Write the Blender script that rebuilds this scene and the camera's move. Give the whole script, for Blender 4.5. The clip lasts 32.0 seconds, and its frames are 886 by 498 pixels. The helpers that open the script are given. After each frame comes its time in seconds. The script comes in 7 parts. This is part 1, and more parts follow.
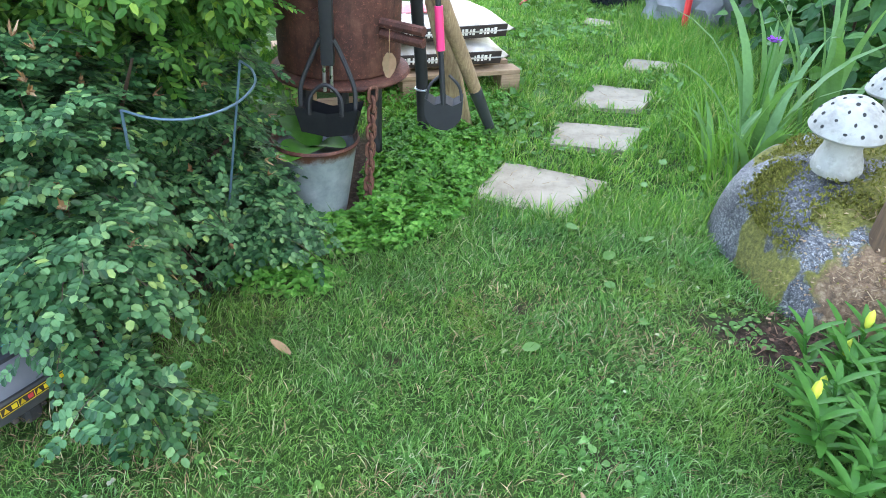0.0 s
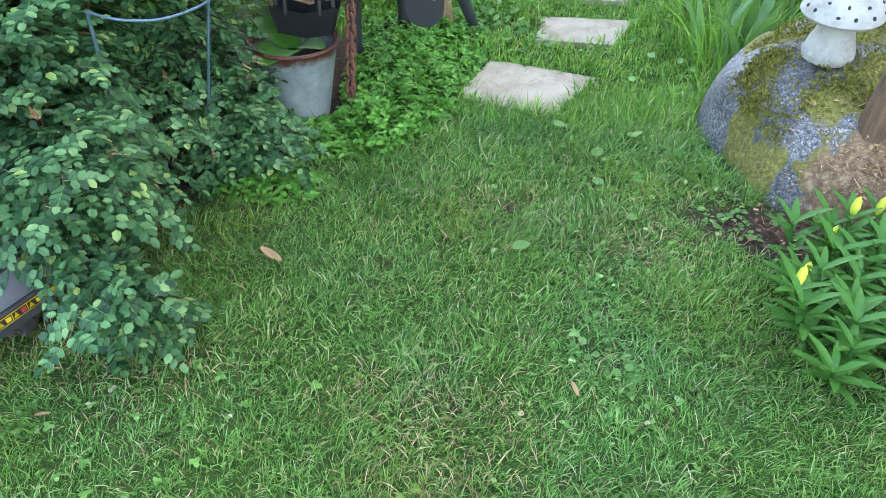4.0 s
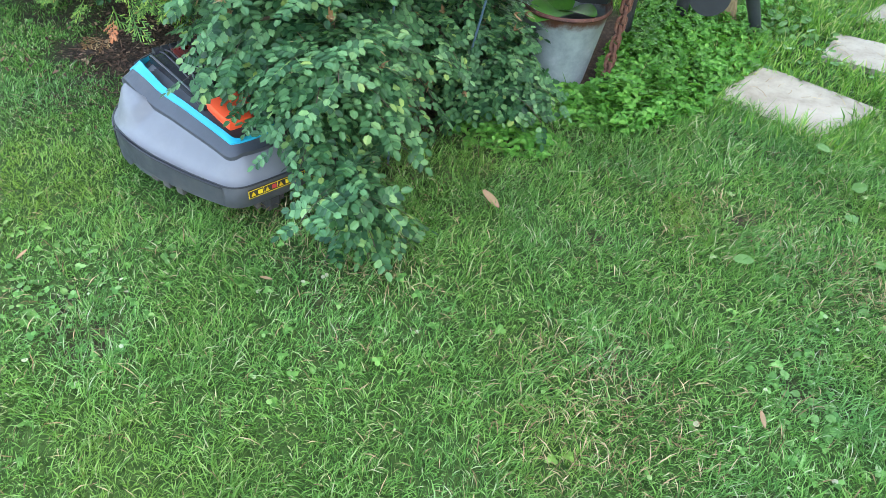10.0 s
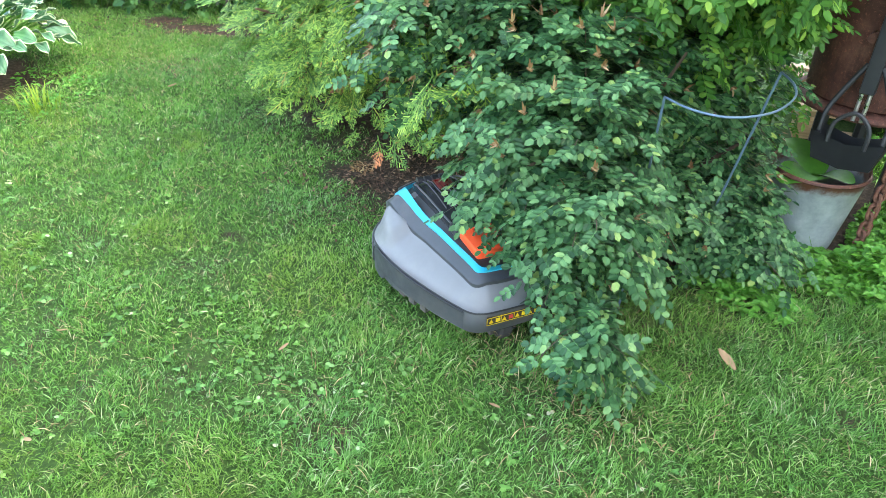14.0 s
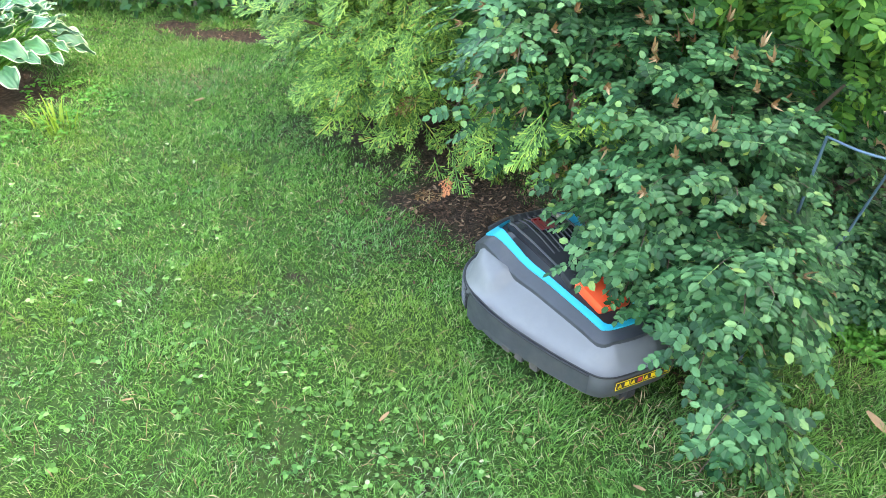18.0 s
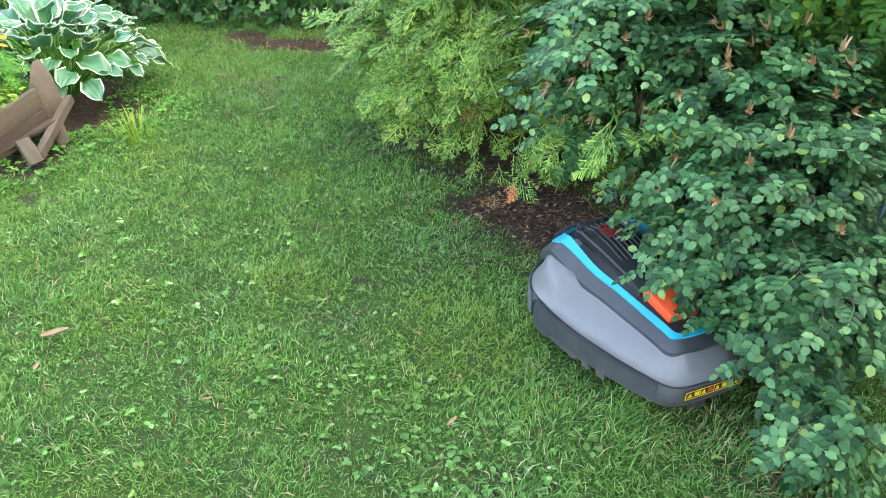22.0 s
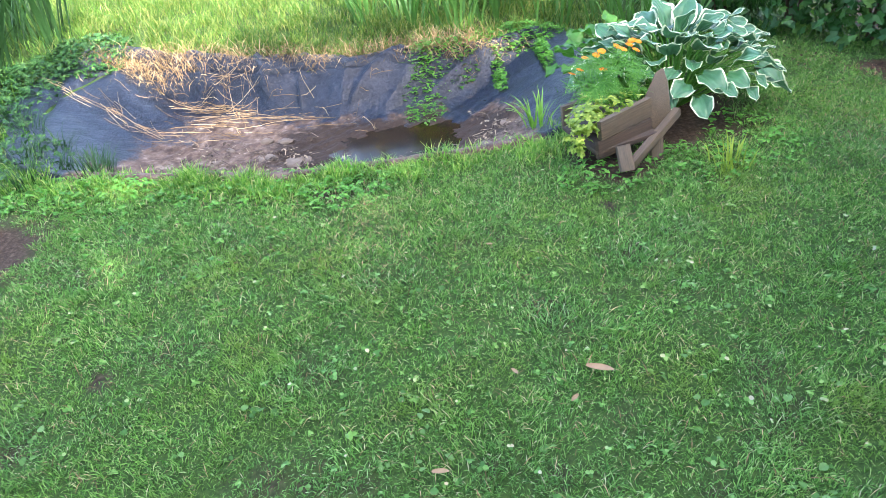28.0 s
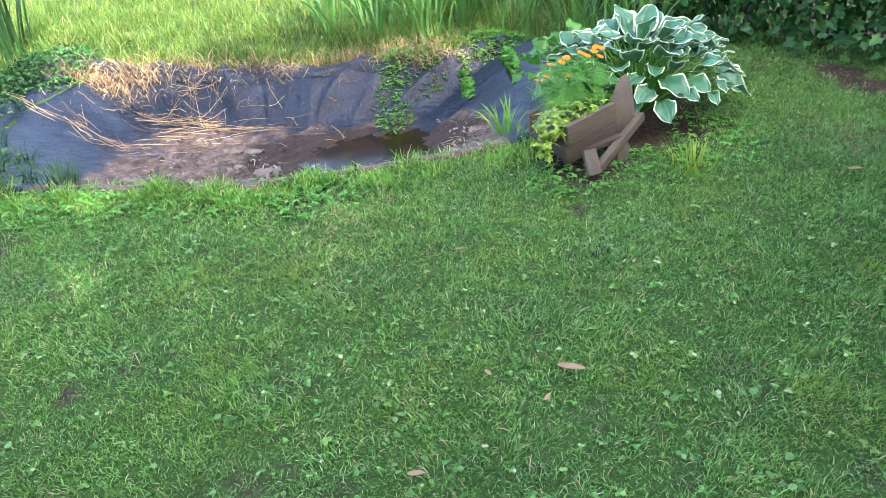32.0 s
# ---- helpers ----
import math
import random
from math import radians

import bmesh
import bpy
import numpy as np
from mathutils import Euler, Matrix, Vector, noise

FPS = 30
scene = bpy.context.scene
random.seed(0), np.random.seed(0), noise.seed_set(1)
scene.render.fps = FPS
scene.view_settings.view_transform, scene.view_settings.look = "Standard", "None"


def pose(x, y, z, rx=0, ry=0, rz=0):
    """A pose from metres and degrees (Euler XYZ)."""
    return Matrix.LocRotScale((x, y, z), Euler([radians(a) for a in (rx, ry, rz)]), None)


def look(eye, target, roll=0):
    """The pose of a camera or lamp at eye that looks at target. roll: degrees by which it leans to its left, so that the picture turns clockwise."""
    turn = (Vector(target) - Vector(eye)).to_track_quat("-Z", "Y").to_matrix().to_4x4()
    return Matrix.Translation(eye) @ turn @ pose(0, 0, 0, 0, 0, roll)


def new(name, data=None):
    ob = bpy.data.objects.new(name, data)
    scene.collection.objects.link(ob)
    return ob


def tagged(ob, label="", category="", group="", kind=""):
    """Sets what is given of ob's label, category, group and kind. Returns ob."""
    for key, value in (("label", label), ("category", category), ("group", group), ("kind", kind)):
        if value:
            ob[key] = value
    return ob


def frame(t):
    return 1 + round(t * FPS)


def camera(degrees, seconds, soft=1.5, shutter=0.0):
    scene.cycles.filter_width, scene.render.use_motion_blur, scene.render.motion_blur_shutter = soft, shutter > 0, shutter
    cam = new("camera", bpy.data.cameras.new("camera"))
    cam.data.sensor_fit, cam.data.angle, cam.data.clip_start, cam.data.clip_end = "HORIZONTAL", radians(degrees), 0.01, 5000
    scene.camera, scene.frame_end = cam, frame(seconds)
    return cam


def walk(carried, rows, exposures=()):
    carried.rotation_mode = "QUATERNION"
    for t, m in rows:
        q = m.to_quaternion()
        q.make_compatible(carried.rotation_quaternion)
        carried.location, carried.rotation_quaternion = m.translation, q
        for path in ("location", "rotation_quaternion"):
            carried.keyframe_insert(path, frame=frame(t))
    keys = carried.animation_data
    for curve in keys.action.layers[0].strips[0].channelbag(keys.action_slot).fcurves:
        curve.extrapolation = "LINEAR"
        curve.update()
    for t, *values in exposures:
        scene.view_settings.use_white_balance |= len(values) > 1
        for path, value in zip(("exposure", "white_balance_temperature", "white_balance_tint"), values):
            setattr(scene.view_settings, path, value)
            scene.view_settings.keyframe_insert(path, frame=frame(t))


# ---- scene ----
cam = camera(64.0, 32.0, soft=0.5)
PATH = [
    (0, (0.173, 0.117, 1.205), (0.104, 1.589, 0.279), 3.1),
    (0.5, (0.17, 0.113, 1.205), (0.104, 1.582, 0.274), 3.4),
    (1, (0.171, 0.108, 1.196), (0.097, 1.565, 0.247), 3.6),
    (1.5, (0.166, 0.116, 1.197), (0.104, 1.437, 0.068), 3.6),
    (2, (0.169, 0.117, 1.195), (0.103, 1.389, 0.01), 1.3),
    (2.5, (0.159, 0.106, 1.181), (0.103, 1.38, -0.003), 1.6),
    (4.5, (0.177, 0.117, 1.189), (0.153, 1.48, 0.109), 2.0),
    (5, (0.167, 0.121, 1.197), (0.12, 1.499, 0.136), 1.7),
    (5.5, (0.161, 0.129, 1.203), (0.025, 1.535, 0.187), -0.0),
    (6, (0.149, 0.123, 1.215), (-0.037, 1.544, 0.229), -0.4),
    (6.5, (0.155, 0.113, 1.208), (-0.07, 1.543, 0.244), -0.3),
    (7, (0.157, 0.1, 1.201), (-0.087, 1.531, 0.241), 0.5),
    (7.5, (0.162, 0.073, 1.175), (-0.106, 1.494, 0.207), 2.7),
    (8, (0.164, 0.049, 1.168), (-0.175, 1.452, 0.197), 3.8),
    (8.5, (0.153, 0.051, 1.16), (-0.243, 1.396, 0.131), 4.4),
    (9, (0.146, 0.05, 1.149), (-0.278, 1.35, 0.073), 5.5),
    (9.5, (0.148, 0.056, 1.149), (-0.294, 1.316, 0.034), 5.8),
    (10, (0.15, 0.062, 1.15), (-0.328, 1.268, -0.01), 4.9),
    (10.5, (0.136, 0.065, 1.175), (-0.324, 1.306, 0.045), 6.8),
    (11, (0.104, 0.05, 1.185), (-0.498, 1.288, 0.12), 4.0),
    (11.5, (0.093, 0.034, 1.188), (-0.66, 1.238, 0.182), 1.5),
    (12, (0.071, 0.023, 1.19), (-0.771, 1.178, 0.197), 0.6),
    (12.5, (0.05, 0.01, 1.186), (-0.821, 1.147, 0.198), 1.0),
    (13, (0.066, -0.003, 1.179), (-0.76, 1.154, 0.175), 2.9),
    (13.5, (0.056, -0.009, 1.192), (-0.844, 1.134, 0.238), 2.2),
    (14, (0.047, -0.023, 1.193), (-0.904, 1.094, 0.258), 1.4),
    (14.5, (-0.004, -0.029, 1.18), (-0.98, 1.042, 0.216), 0.8),
    (15, (-0.183, -0.033, 1.198), (-1.134, 1.042, 0.215), 1.6),
    (15.5, (-0.314, -0.036, 1.199), (-1.195, 1.112, 0.233), 3.4),
    (17.5, (-0.356, -0.045, 1.194), (-1.257, 1.107, 0.251), 2.2),
    (18, (-0.356, -0.044, 1.19), (-1.258, 1.105, 0.244), 2.2),
    (18.5, (-0.355, -0.043, 1.19), (-1.256, 1.104, 0.24), 2.0),
    (19, (-0.352, -0.039, 1.191), (-1.258, 1.102, 0.239), 1.5),
    (19.5, (-0.351, -0.041, 1.192), (-1.261, 1.097, 0.241), 1.4),
    (20, (-0.347, -0.046, 1.188), (-1.262, 1.087, 0.236), 1.3),
    (20.5, (-0.346, -0.055, 1.189), (-1.259, 1.079, 0.236), 1.3),
    (21, (-0.345, -0.058, 1.197), (-1.257, 1.074, 0.24), 1.2),
    (21.5, (-0.354, -0.057, 1.201), (-1.282, 1.068, 0.253), 1.0),
    (22, (-0.365, -0.07, 1.209), (-1.375, 0.988, 0.268), -0.5),
    (22.5, (-0.391, -0.087, 1.219), (-1.496, 0.891, 0.298), -1.2),
    (23, (-0.412, -0.104, 1.217), (-1.591, 0.801, 0.313), -1.1),
    (23.5, (-0.438, -0.133, 1.227), (-1.718, 0.637, 0.334), -1.9),
    (24, (-0.439, -0.157, 1.227), (-1.785, 0.505, 0.346), -2.1),
    (24.5, (-0.435, -0.172, 1.235), (-1.819, 0.409, 0.355), -3.0),
    (25, (-0.438, -0.179, 1.233), (-1.843, 0.356, 0.357), -3.4),
    (25.5, (-0.464, -0.208, 1.24), (-1.884, 0.275, 0.358), -3.3),
    (26, (-0.534, -0.19, 1.246), (-1.96, 0.222, 0.338), -2.4),
    (26.5, (-0.673, -0.121, 1.273), (-2.133, 0.097, 0.351), -4.6),
    (28.5, (-0.74, -0.092, 1.25), (-2.229, -0.11, 0.351), -5.6),
    (29, (-0.741, -0.095, 1.253), (-2.237, -0.134, 0.365), -5.9),
    (29.5, (-0.733, -0.1, 1.255), (-2.235, -0.145, 0.378), -5.8),
    (30, (-0.726, -0.104, 1.251), (-2.231, -0.123, 0.376), -5.4),
    (30.5, (-0.723, -0.095, 1.244), (-2.227, -0.072, 0.37), -5.4),
    (31, (-0.722, -0.089, 1.243), (-2.223, -0.044, 0.363), -5.8),
    (31.5, (-0.72, -0.089, 1.242), (-2.218, -0.032, 0.358), -5.8),
    (32, (-0.716, -0.093, 1.248), (-2.21, -0.022, 0.357), -5.3),
]
walk(cam, [(t, look(eye, target, roll)) for t, eye, target, roll in PATH], [(0, 3.98, 7050, 13), (2, 3.90, 7000, 13), (5, 4.00, 7050, 12), (9, 4.03, 7150, 11), (12, 4.24, 7450, 8), (15, 4.25, 7600, 7), (21, 4.08, 7600, 9), (24, 3.66, 6750, 10), (26, 3.55, 6450, 15), (32, 3.39, 6300, 17)])

# ---- world, sun ----
SUN_ELEV, SUN_AZ = 36.0, 62.0      # the sun stands over the +x +y side, degrees from +y towards +x
world = bpy.data.worlds.new("sky")
scene.world = world
world.use_nodes = True
_w = world.node_tree.nodes
_sky = _w.new("ShaderNodeTexSky")
_sky.sky_type, _sky.sun_disc = "NISHITA", False
_sky.sun_elevation, _sky.sun_rotation = radians(SUN_ELEV), radians(SUN_AZ)
_sky.air_density, _sky.dust_density = 1.0, 4.0
_w["Background"].inputs["Strength"].default_value = 0.15
world.node_tree.links.new(_sky.outputs[0], _w["Background"].inputs["Color"])
_az, _el = radians(SUN_AZ), radians(SUN_ELEV)
SUN_DIR = Vector((math.sin(_az) * math.cos(_el), math.cos(_az) * math.cos(_el), math.sin(_el)))
sun = new("sun", bpy.data.lights.new("sun", "SUN"))
sun.data.energy, sun.data.angle, sun.data.color = 2.0, radians(0.6), (1.0, 0.94, 0.84)
sun.matrix_world = look(SUN_DIR * 20, (0, 0, 0))


# ---- material helpers ----
class Mat:
    """A small wrapper for building node materials."""

    def __init__(self, name):
        self.m = bpy.data.materials.new(name)
        self.m.use_nodes = True
        self.t = self.m.node_tree
        self.n, self.l = self.t.nodes, self.t.links
        self.bsdf = self.n["Principled BSDF"]
        self.out = self.n["Material Output"]
        self.geo = self.n.new("ShaderNodeNewGeometry")
        self.tex = self.n.new("ShaderNodeTexCoord")

    def link(self, a, b):
        self.l.new(a, b)

    def set(self, **kw):
        for k, v in kw.items():
            s = self.bsdf.inputs[k.replace("_", " ")]
            if isinstance(v, (int, float, tuple)):
                s.default_value = v if not isinstance(v, tuple) or len(v) == 4 else (*v, 1)
            else:
                self.link(v, s)
        return self

    def noise(self, scale, detail=4, rough=0.55, coord="Object", vec=None, stretch=None):
        nd = self.n.new("ShaderNodeTexNoise")
        nd.inputs["Scale"].default_value = scale
        nd.inputs["Detail"].default_value = detail
        nd.inputs["Roughness"].default_value = rough
        src = vec if vec is not None else self.tex.outputs[coord]
        if stretch:
            mp = self.n.new("ShaderNodeMapping")
            mp.inputs["Scale"].default_value = stretch
            self.link(src, mp.inputs["Vector"])
            src = mp.outputs[0]
        self.link(src, nd.inputs["Vector"])
        return nd.outputs["Fac"]

    def voronoi(self, scale, feature="F1"):
        nd = self.n.new("ShaderNodeTexVoronoi")
        nd.feature = feature
        nd.inputs["Scale"].default_value = scale
        self.link(self.tex.outputs["Object"], nd.inputs["Vector"])
        return nd.outputs["Distance"]

    def ramp(self, fac, *stops):
        nd = self.n.new("ShaderNodeValToRGB")
        el = nd.color_ramp.elements
        while len(el) < len(stops):
            el.new(0.5)
        for e, (p, c) in zip(el, stops):
            e.position = p
            e.color = (c, c, c, 1) if isinstance(c, (int, float)) else (*c, 1)
        self.link(fac, nd.inputs[0])
        return nd.outputs[0]

    def mix(self, fac, a, b, mode="MIX"):
        nd = self.n.new("ShaderNodeMix")
        nd.data_type, nd.blend_type = "RGBA", mode
        for s, v in ((nd.inputs[0], fac), (nd.inputs[6], a), (nd.inputs[7], b)):
            if isinstance(v, (int, float)):
                s.default_value = v
            elif isinstance(v, tuple):
                s.default_value = (*v, 1)
            else:
                self.link(v, s)
        return nd.outputs[2]

    def math(self, op, a, b=0.0):
        nd = self.n.new("ShaderNodeMath")
        nd.operation = op
        for s, v in zip(nd.inputs, (a, b)):
            if isinstance(v, (int, float)):
                s.default_value = v
            else:
                self.link(v, s)
        return nd.outputs[0]

    def attr(self, name):
        nd = self.n.new("ShaderNodeAttribute")
        nd.attribute_name = name
        return nd.outputs["Fac"]

    def bump(self, height, strength=0.3, dist=0.01):
        nd = self.n.new("ShaderNodeBump")
        nd.inputs["Strength"].default_value = strength
        nd.inputs["Distance"].default_value = dist
        self.link(height, nd.inputs["Height"])
        self.link(nd.outputs[0], self.bsdf.inputs["Normal"])
        return self

    def translucent(self, color, amount):
        tr = self.n.new("ShaderNodeBsdfTranslucent")
        if isinstance(color, tuple):
            tr.inputs[0].default_value = (*color, 1)
        else:
            self.link(color, tr.inputs[0])
        mx = self.n.new("ShaderNodeMixShader")
        mx.inputs[0].default_value = amount
        self.link(self.bsdf.outputs[0], mx.inputs[1])
        self.link(tr.outputs[0], mx.inputs[2])
        self.link(mx.outputs[0], self.out.inputs[0])
        return self

    @property
    def rand(self):
        return self.geo.outputs["Random Per Island"]


def leaf_material(name, stops, rough=0.5, trans=0.3, patch=None, grain=60.0, cool=None, gloss=0.22):
    """Foliage: colour by leaf, by clump and by a fine grain."""
    m = Mat(name)
    base = m.ramp(m.rand, *stops)
    clump = m.ramp(m.noise(3.0, 3), (0.3, 0.84), (0.7, 1.18))
    col = m.mix(1.0, base, clump, "MULTIPLY")
    col = m.mix(0.25, col, m.ramp(m.noise(grain, 2), (0.3, 0.5), (0.75, 1.4)), "MULTIPLY")
    if patch:
        col = m.mix(m.ramp(m.noise(patch[1], 4, 0.6), (0.52, 0.0), (0.72, 0.75)), col, patch[0])
    if cool:
        col = m.mix(m.ramp(m.noise(cool[1], 3, 0.6), (0.45, 0.0), (0.65, 0.55)), col, m.mix(1.0, base, cool[0], "MULTIPLY"))
    m.set(Base_Color=col, Roughness=rough, Specular_IOR_Level=gloss)
    return m.translucent(m.mix(1.0, col, (1.0, 1.15, 0.45), "MULTIPLY"), trans).m


def plain_material(name, color, rough=0.5, metal=0.0, vary=0.12, scale=18.0, bump=0.05, dirt=None):
    """Paint, plastic or metal with a little mottling, fine relief and optional dirt."""
    m = Mat(name)
    lo, hi = tuple(c * (1 - vary) for c in color), tuple(min(1, c * (1 + vary)) for c in color)
    col = m.mix(m.ramp(m.noise(scale, 5), (0.3, 0.0), (0.7, 1.0)), lo, hi)
    if dirt:
        col = m.mix(m.ramp(m.noise(scale * 0.6, 6, 0.7), (0.5, 0.0), (0.78, dirt[1])), col, dirt[0])
    rr = m.ramp(m.noise(scale * 2.2, 4), (0.3, max(0.0, rough - 0.08)), (0.7, min(1.0, rough + 0.1)))
    m.set(Base_Color=col, Roughness=rr, Metallic=metal)
    if bump:
        m.bump(m.noise(scale * 14, 3), bump, 0.002)
    return m.m


# ---- materials ----
M = {}
M["lawn"] = leaf_material("lawn_blades", ((0.0, (0.050, 0.130, 0.026)), (0.40, (0.100, 0.230, 0.046)), (0.72, (0.155, 0.312, 0.068)), (0.90, (0.22, 0.37, 0.11)), (0.96, (0.35, 0.40, 0.20)), (1.0, (0.44, 0.38, 0.25))), 0.55, 0.34, ((0.195, 0.275, 0.046), 1.7), cool=((0.82, 0.95, 1.4), 2.6), gloss=0.15)
M["longgrass"] = leaf_material("long_grass_blades", ((0.0, (0.060, 0.180, 0.026)), (0.55, (0.140, 0.300, 0.048)), (0.90, (0.27, 0.42, 0.10)), (1.0, (0.44, 0.41, 0.20))), 0.45, 0.38)
M["bankgrass"] = leaf_material("bank_grass_blades", ((0.0, (0.05, 0.12, 0.02)), (0.6, (0.10, 0.18, 0.032)), (1.0, (0.24, 0.25, 0.085))), 0.5, 0.4)
M["straw"] = leaf_material("dry_straw", ((0.0, (0.12, 0.075, 0.035)), (0.6, (0.26, 0.175, 0.088)), (1.0, (0.46, 0.35, 0.20))), 0.7, 0.15)
M["rose"] = leaf_material("rose_leaf", ((0.0, (0.009, 0.040, 0.014)), (0.45, (0.032, 0.100, 0.035)), (0.84, (0.080, 0.182, 0.070)), (0.95, (0.13, 0.25, 0.095)), (1.0, (0.20, 0.28, 0.07))), 0.42, 0.22, gloss=0.2)
M["shrub"] = leaf_material("light_shrub_leaf", ((0.0, (0.030, 0.105, 0.020)), (0.6, (0.070, 0.190, 0.034)), (0.9, (0.14, 0.28, 0.05)), (1.0, (0.24, 0.38, 0.06))), 0.5, 0.3)
M["thuja"] = leaf_material("thuja_spray", ((0.0, (0.036, 0.095, 0.022)), (0.35, (0.105, 0.215, 0.046)), (0.75, (0.215, 0.360, 0.070)), (0.96, (0.38, 0.49, 0.09)), (1.0, (0.34, 0.18, 0.06))), 0.6, 0.25)
M["hedge"] = leaf_material("hedge_leaf", ((0.0, (0.014, 0.060, 0.014)), (0.7, (0.036, 0.112, 0.026)), (1.0, (0.08, 0.18, 0.04))), 0.42, 0.2)
M["weed"] = leaf_material("weed_leaf", ((0.0, (0.05, 0.17, 0.022)), (0.6, (0.085, 0.25, 0.035)), (1.0, (0.15, 0.33, 0.06))), 0.45, 0.35)
M["clover"] = leaf_material("broad_weed_leaf", ((0.0, (0.060, 0.155, 0.034)), (0.6, (0.095, 0.205, 0.050)), (1.0, (0.145, 0.270, 0.085))), 0.55, 0.3)
M["iris"] = leaf_material("iris_leaf", ((0.0, (0.065, 0.165, 0.055)), (0.7, (0.135, 0.255, 0.095)), (1.0, (0.25, 0.33, 0.13))), 0.45, 0.35)
# dark reeds: shade on the bank put into the colour; rim weeds share it
M["reed"] = leaf_material("shaded_reed_leaf", ((0.0, (0.010, 0.036, 0.012)), (0.7, (0.026, 0.072, 0.022)), (1.0, (0.06, 0.12, 0.035))), 0.45, 0.25)
# bright reeds: sunlight put into the same leaf's colour
M["reed_lit"] = leaf_material("sunlit_reed_leaf", ((0.0, (0.03, 0.10, 0.025)), (0.7, (0.075, 0.18, 0.045)), (1.0, (0.19, 0.27, 0.07))), 0.45, 0.35)
M["moss"] = leaf_material("moss_tufts", ((0.0, (0.07, 0.078, 0.013)), (0.6, (0.16, 0.155, 0.028)), (1.0, (0.28, 0.25, 0.065))), 0.9, 0.2)
M["lily"] = leaf_material("lily_leaf", ((0.0, (0.03, 0.12, 0.022)), (0.7, (0.06, 0.18, 0.03)), (1.0, (0.10, 0.24, 0.045))), 0.35, 0.3)
M["lime"] = leaf_material("lime_leaf", ((0.0, (0.13, 0.22, 0.03)), (0.7, (0.25, 0.36, 0.05)), (1.0, (0.40, 0.48, 0.10))), 0.5, 0.35)
M["fallen"] = leaf_material("fallen_leaf", ((0.0, (0.16, 0.09, 0.05)), (0.6, (0.27, 0.175, 0.095)), (1.0, (0.38, 0.28, 0.17))), 0.75, 0.1)
M["litter"] = leaf_material("bark_litter", ((0.0, (0.035, 0.018, 0.011)), (0.6, (0.11, 0.058, 0.035)), (0.93, (0.22, 0.13, 0.08)), (1.0, (0.42, 0.29, 0.17))), 0.8, 0.05)
M["mudlitter"] = leaf_material("muddy_dead_leaf", ((0.0, (0.03, 0.022, 0.016)), (0.7, (0.11, 0.085, 0.06)), (1.0, (0.30, 0.25, 0.18))), 0.85, 0.05)
M["hip"] = leaf_material("withered_bloom", ((0.0, (0.11, 0.045, 0.02)), (0.5, (0.21, 0.115, 0.055)), (1.0, (0.40, 0.28, 0.16))), 0.8, 0.15)
M["petal"] = leaf_material("orange_petal", ((0.0, (0.75, 0.20, 0.01)), (1.0, (0.9, 0.36, 0.02))), 0.5, 0.3)
M["purple"] = leaf_material("purple_petal", ((0.0, (0.25, 0.05, 0.5)), (1.0, (0.35, 0.1, 0.6))), 0.5, 0.3)
M["bud"] = leaf_material("lily_bud", ((0.0, (0.45, 0.5, 0.05)), (1.0, (0.62, 0.62, 0.08))), 0.4, 0.2)


def ground_material():
    m = Mat("ground_earth")
    soil = m.attr("soil")
    fine = m.noise(55, 6, 0.7)
    earth = m.ramp(fine, (0.25, (0.012, 0.008, 0.005)), (0.5, (0.040, 0.026, 0.017)), (0.75, (0.115, 0.080, 0.053)))
    thatch = m.ramp(m.noise(70, 6, 0.7), (0.3, (0.016, 0.040, 0.008)), (0.6, (0.050, 0.095, 0.020)), (0.8, (0.11, 0.125, 0.046)))
    worn = m.ramp(m.noise(2.6, 5, 0.65), (0.55, 0.0), (0.68, 0.8))
    thatch = m.mix(worn, thatch, earth)
    m.set(Base_Color=m.mix(soil, thatch, earth), Roughness=0.95, Specular_IOR_Level=0.15)
    m.bump(m.noise(90, 6, 0.7), 0.7, 0.02)
    return m.m


def liner_material():
    m = Mat("pond_liner_rubber")
    silt = m.attr("silt")
    rub = m.ramp(m.noise(9, 5, 0.6), (0.25, (0.005, 0.008, 0.013)), (0.6, (0.010, 0.016, 0.028)), (0.85, (0.030, 0.038, 0.052)))
    mud = m.ramp(m.noise(16, 7, 0.7), (0.28, (0.022, 0.014, 0.010)), (0.45, (0.068, 0.044, 0.031)), (0.6, (0.13, 0.095, 0.072)), (0.75, (0.28, 0.24, 0.20)))
    edge = m.math("ADD", silt, m.math("MULTIPLY", m.math("SUBTRACT", m.noise(7, 6, 0.7), 0.5), 1.3))
    fac = m.ramp(edge, (0.42, 0.0), (0.58, 1.0))
    wet = m.ramp(m.math("ADD", m.attr("wet"), m.math("MULTIPLY", m.math("SUBTRACT", m.noise(11, 6, 0.7), 0.5), 0.9)), (0.33, 0.0), (0.5, 0.95))
    mud = m.mix(wet, mud, (0.022, 0.014, 0.009))
    m.set(Base_Color=m.mix(fac, rub, mud), Roughness=m.ramp(fac, (0.0, 0.42), (1.0, 0.9)), Specular_IOR_Level=0.32)
    m.bump(m.math("ADD", m.noise(28, 6, 0.65), m.math("MULTIPLY", m.noise(7, 4, 0.6), 1.5)), 0.6, 0.02)
    return m.m


def water_material():
    m = Mat("murky_water")
    m.set(Base_Color=m.ramp(m.noise(8, 5), (0.3, (0.006, 0.004, 0.002)), (0.6, (0.020, 0.012, 0.004)), (0.85, (0.12, 0.07, 0.015))), Roughness=0.15, Specular_IOR_Level=0.2)
    m.bump(m.noise(25, 2), 0.03, 0.01)
    return m.m


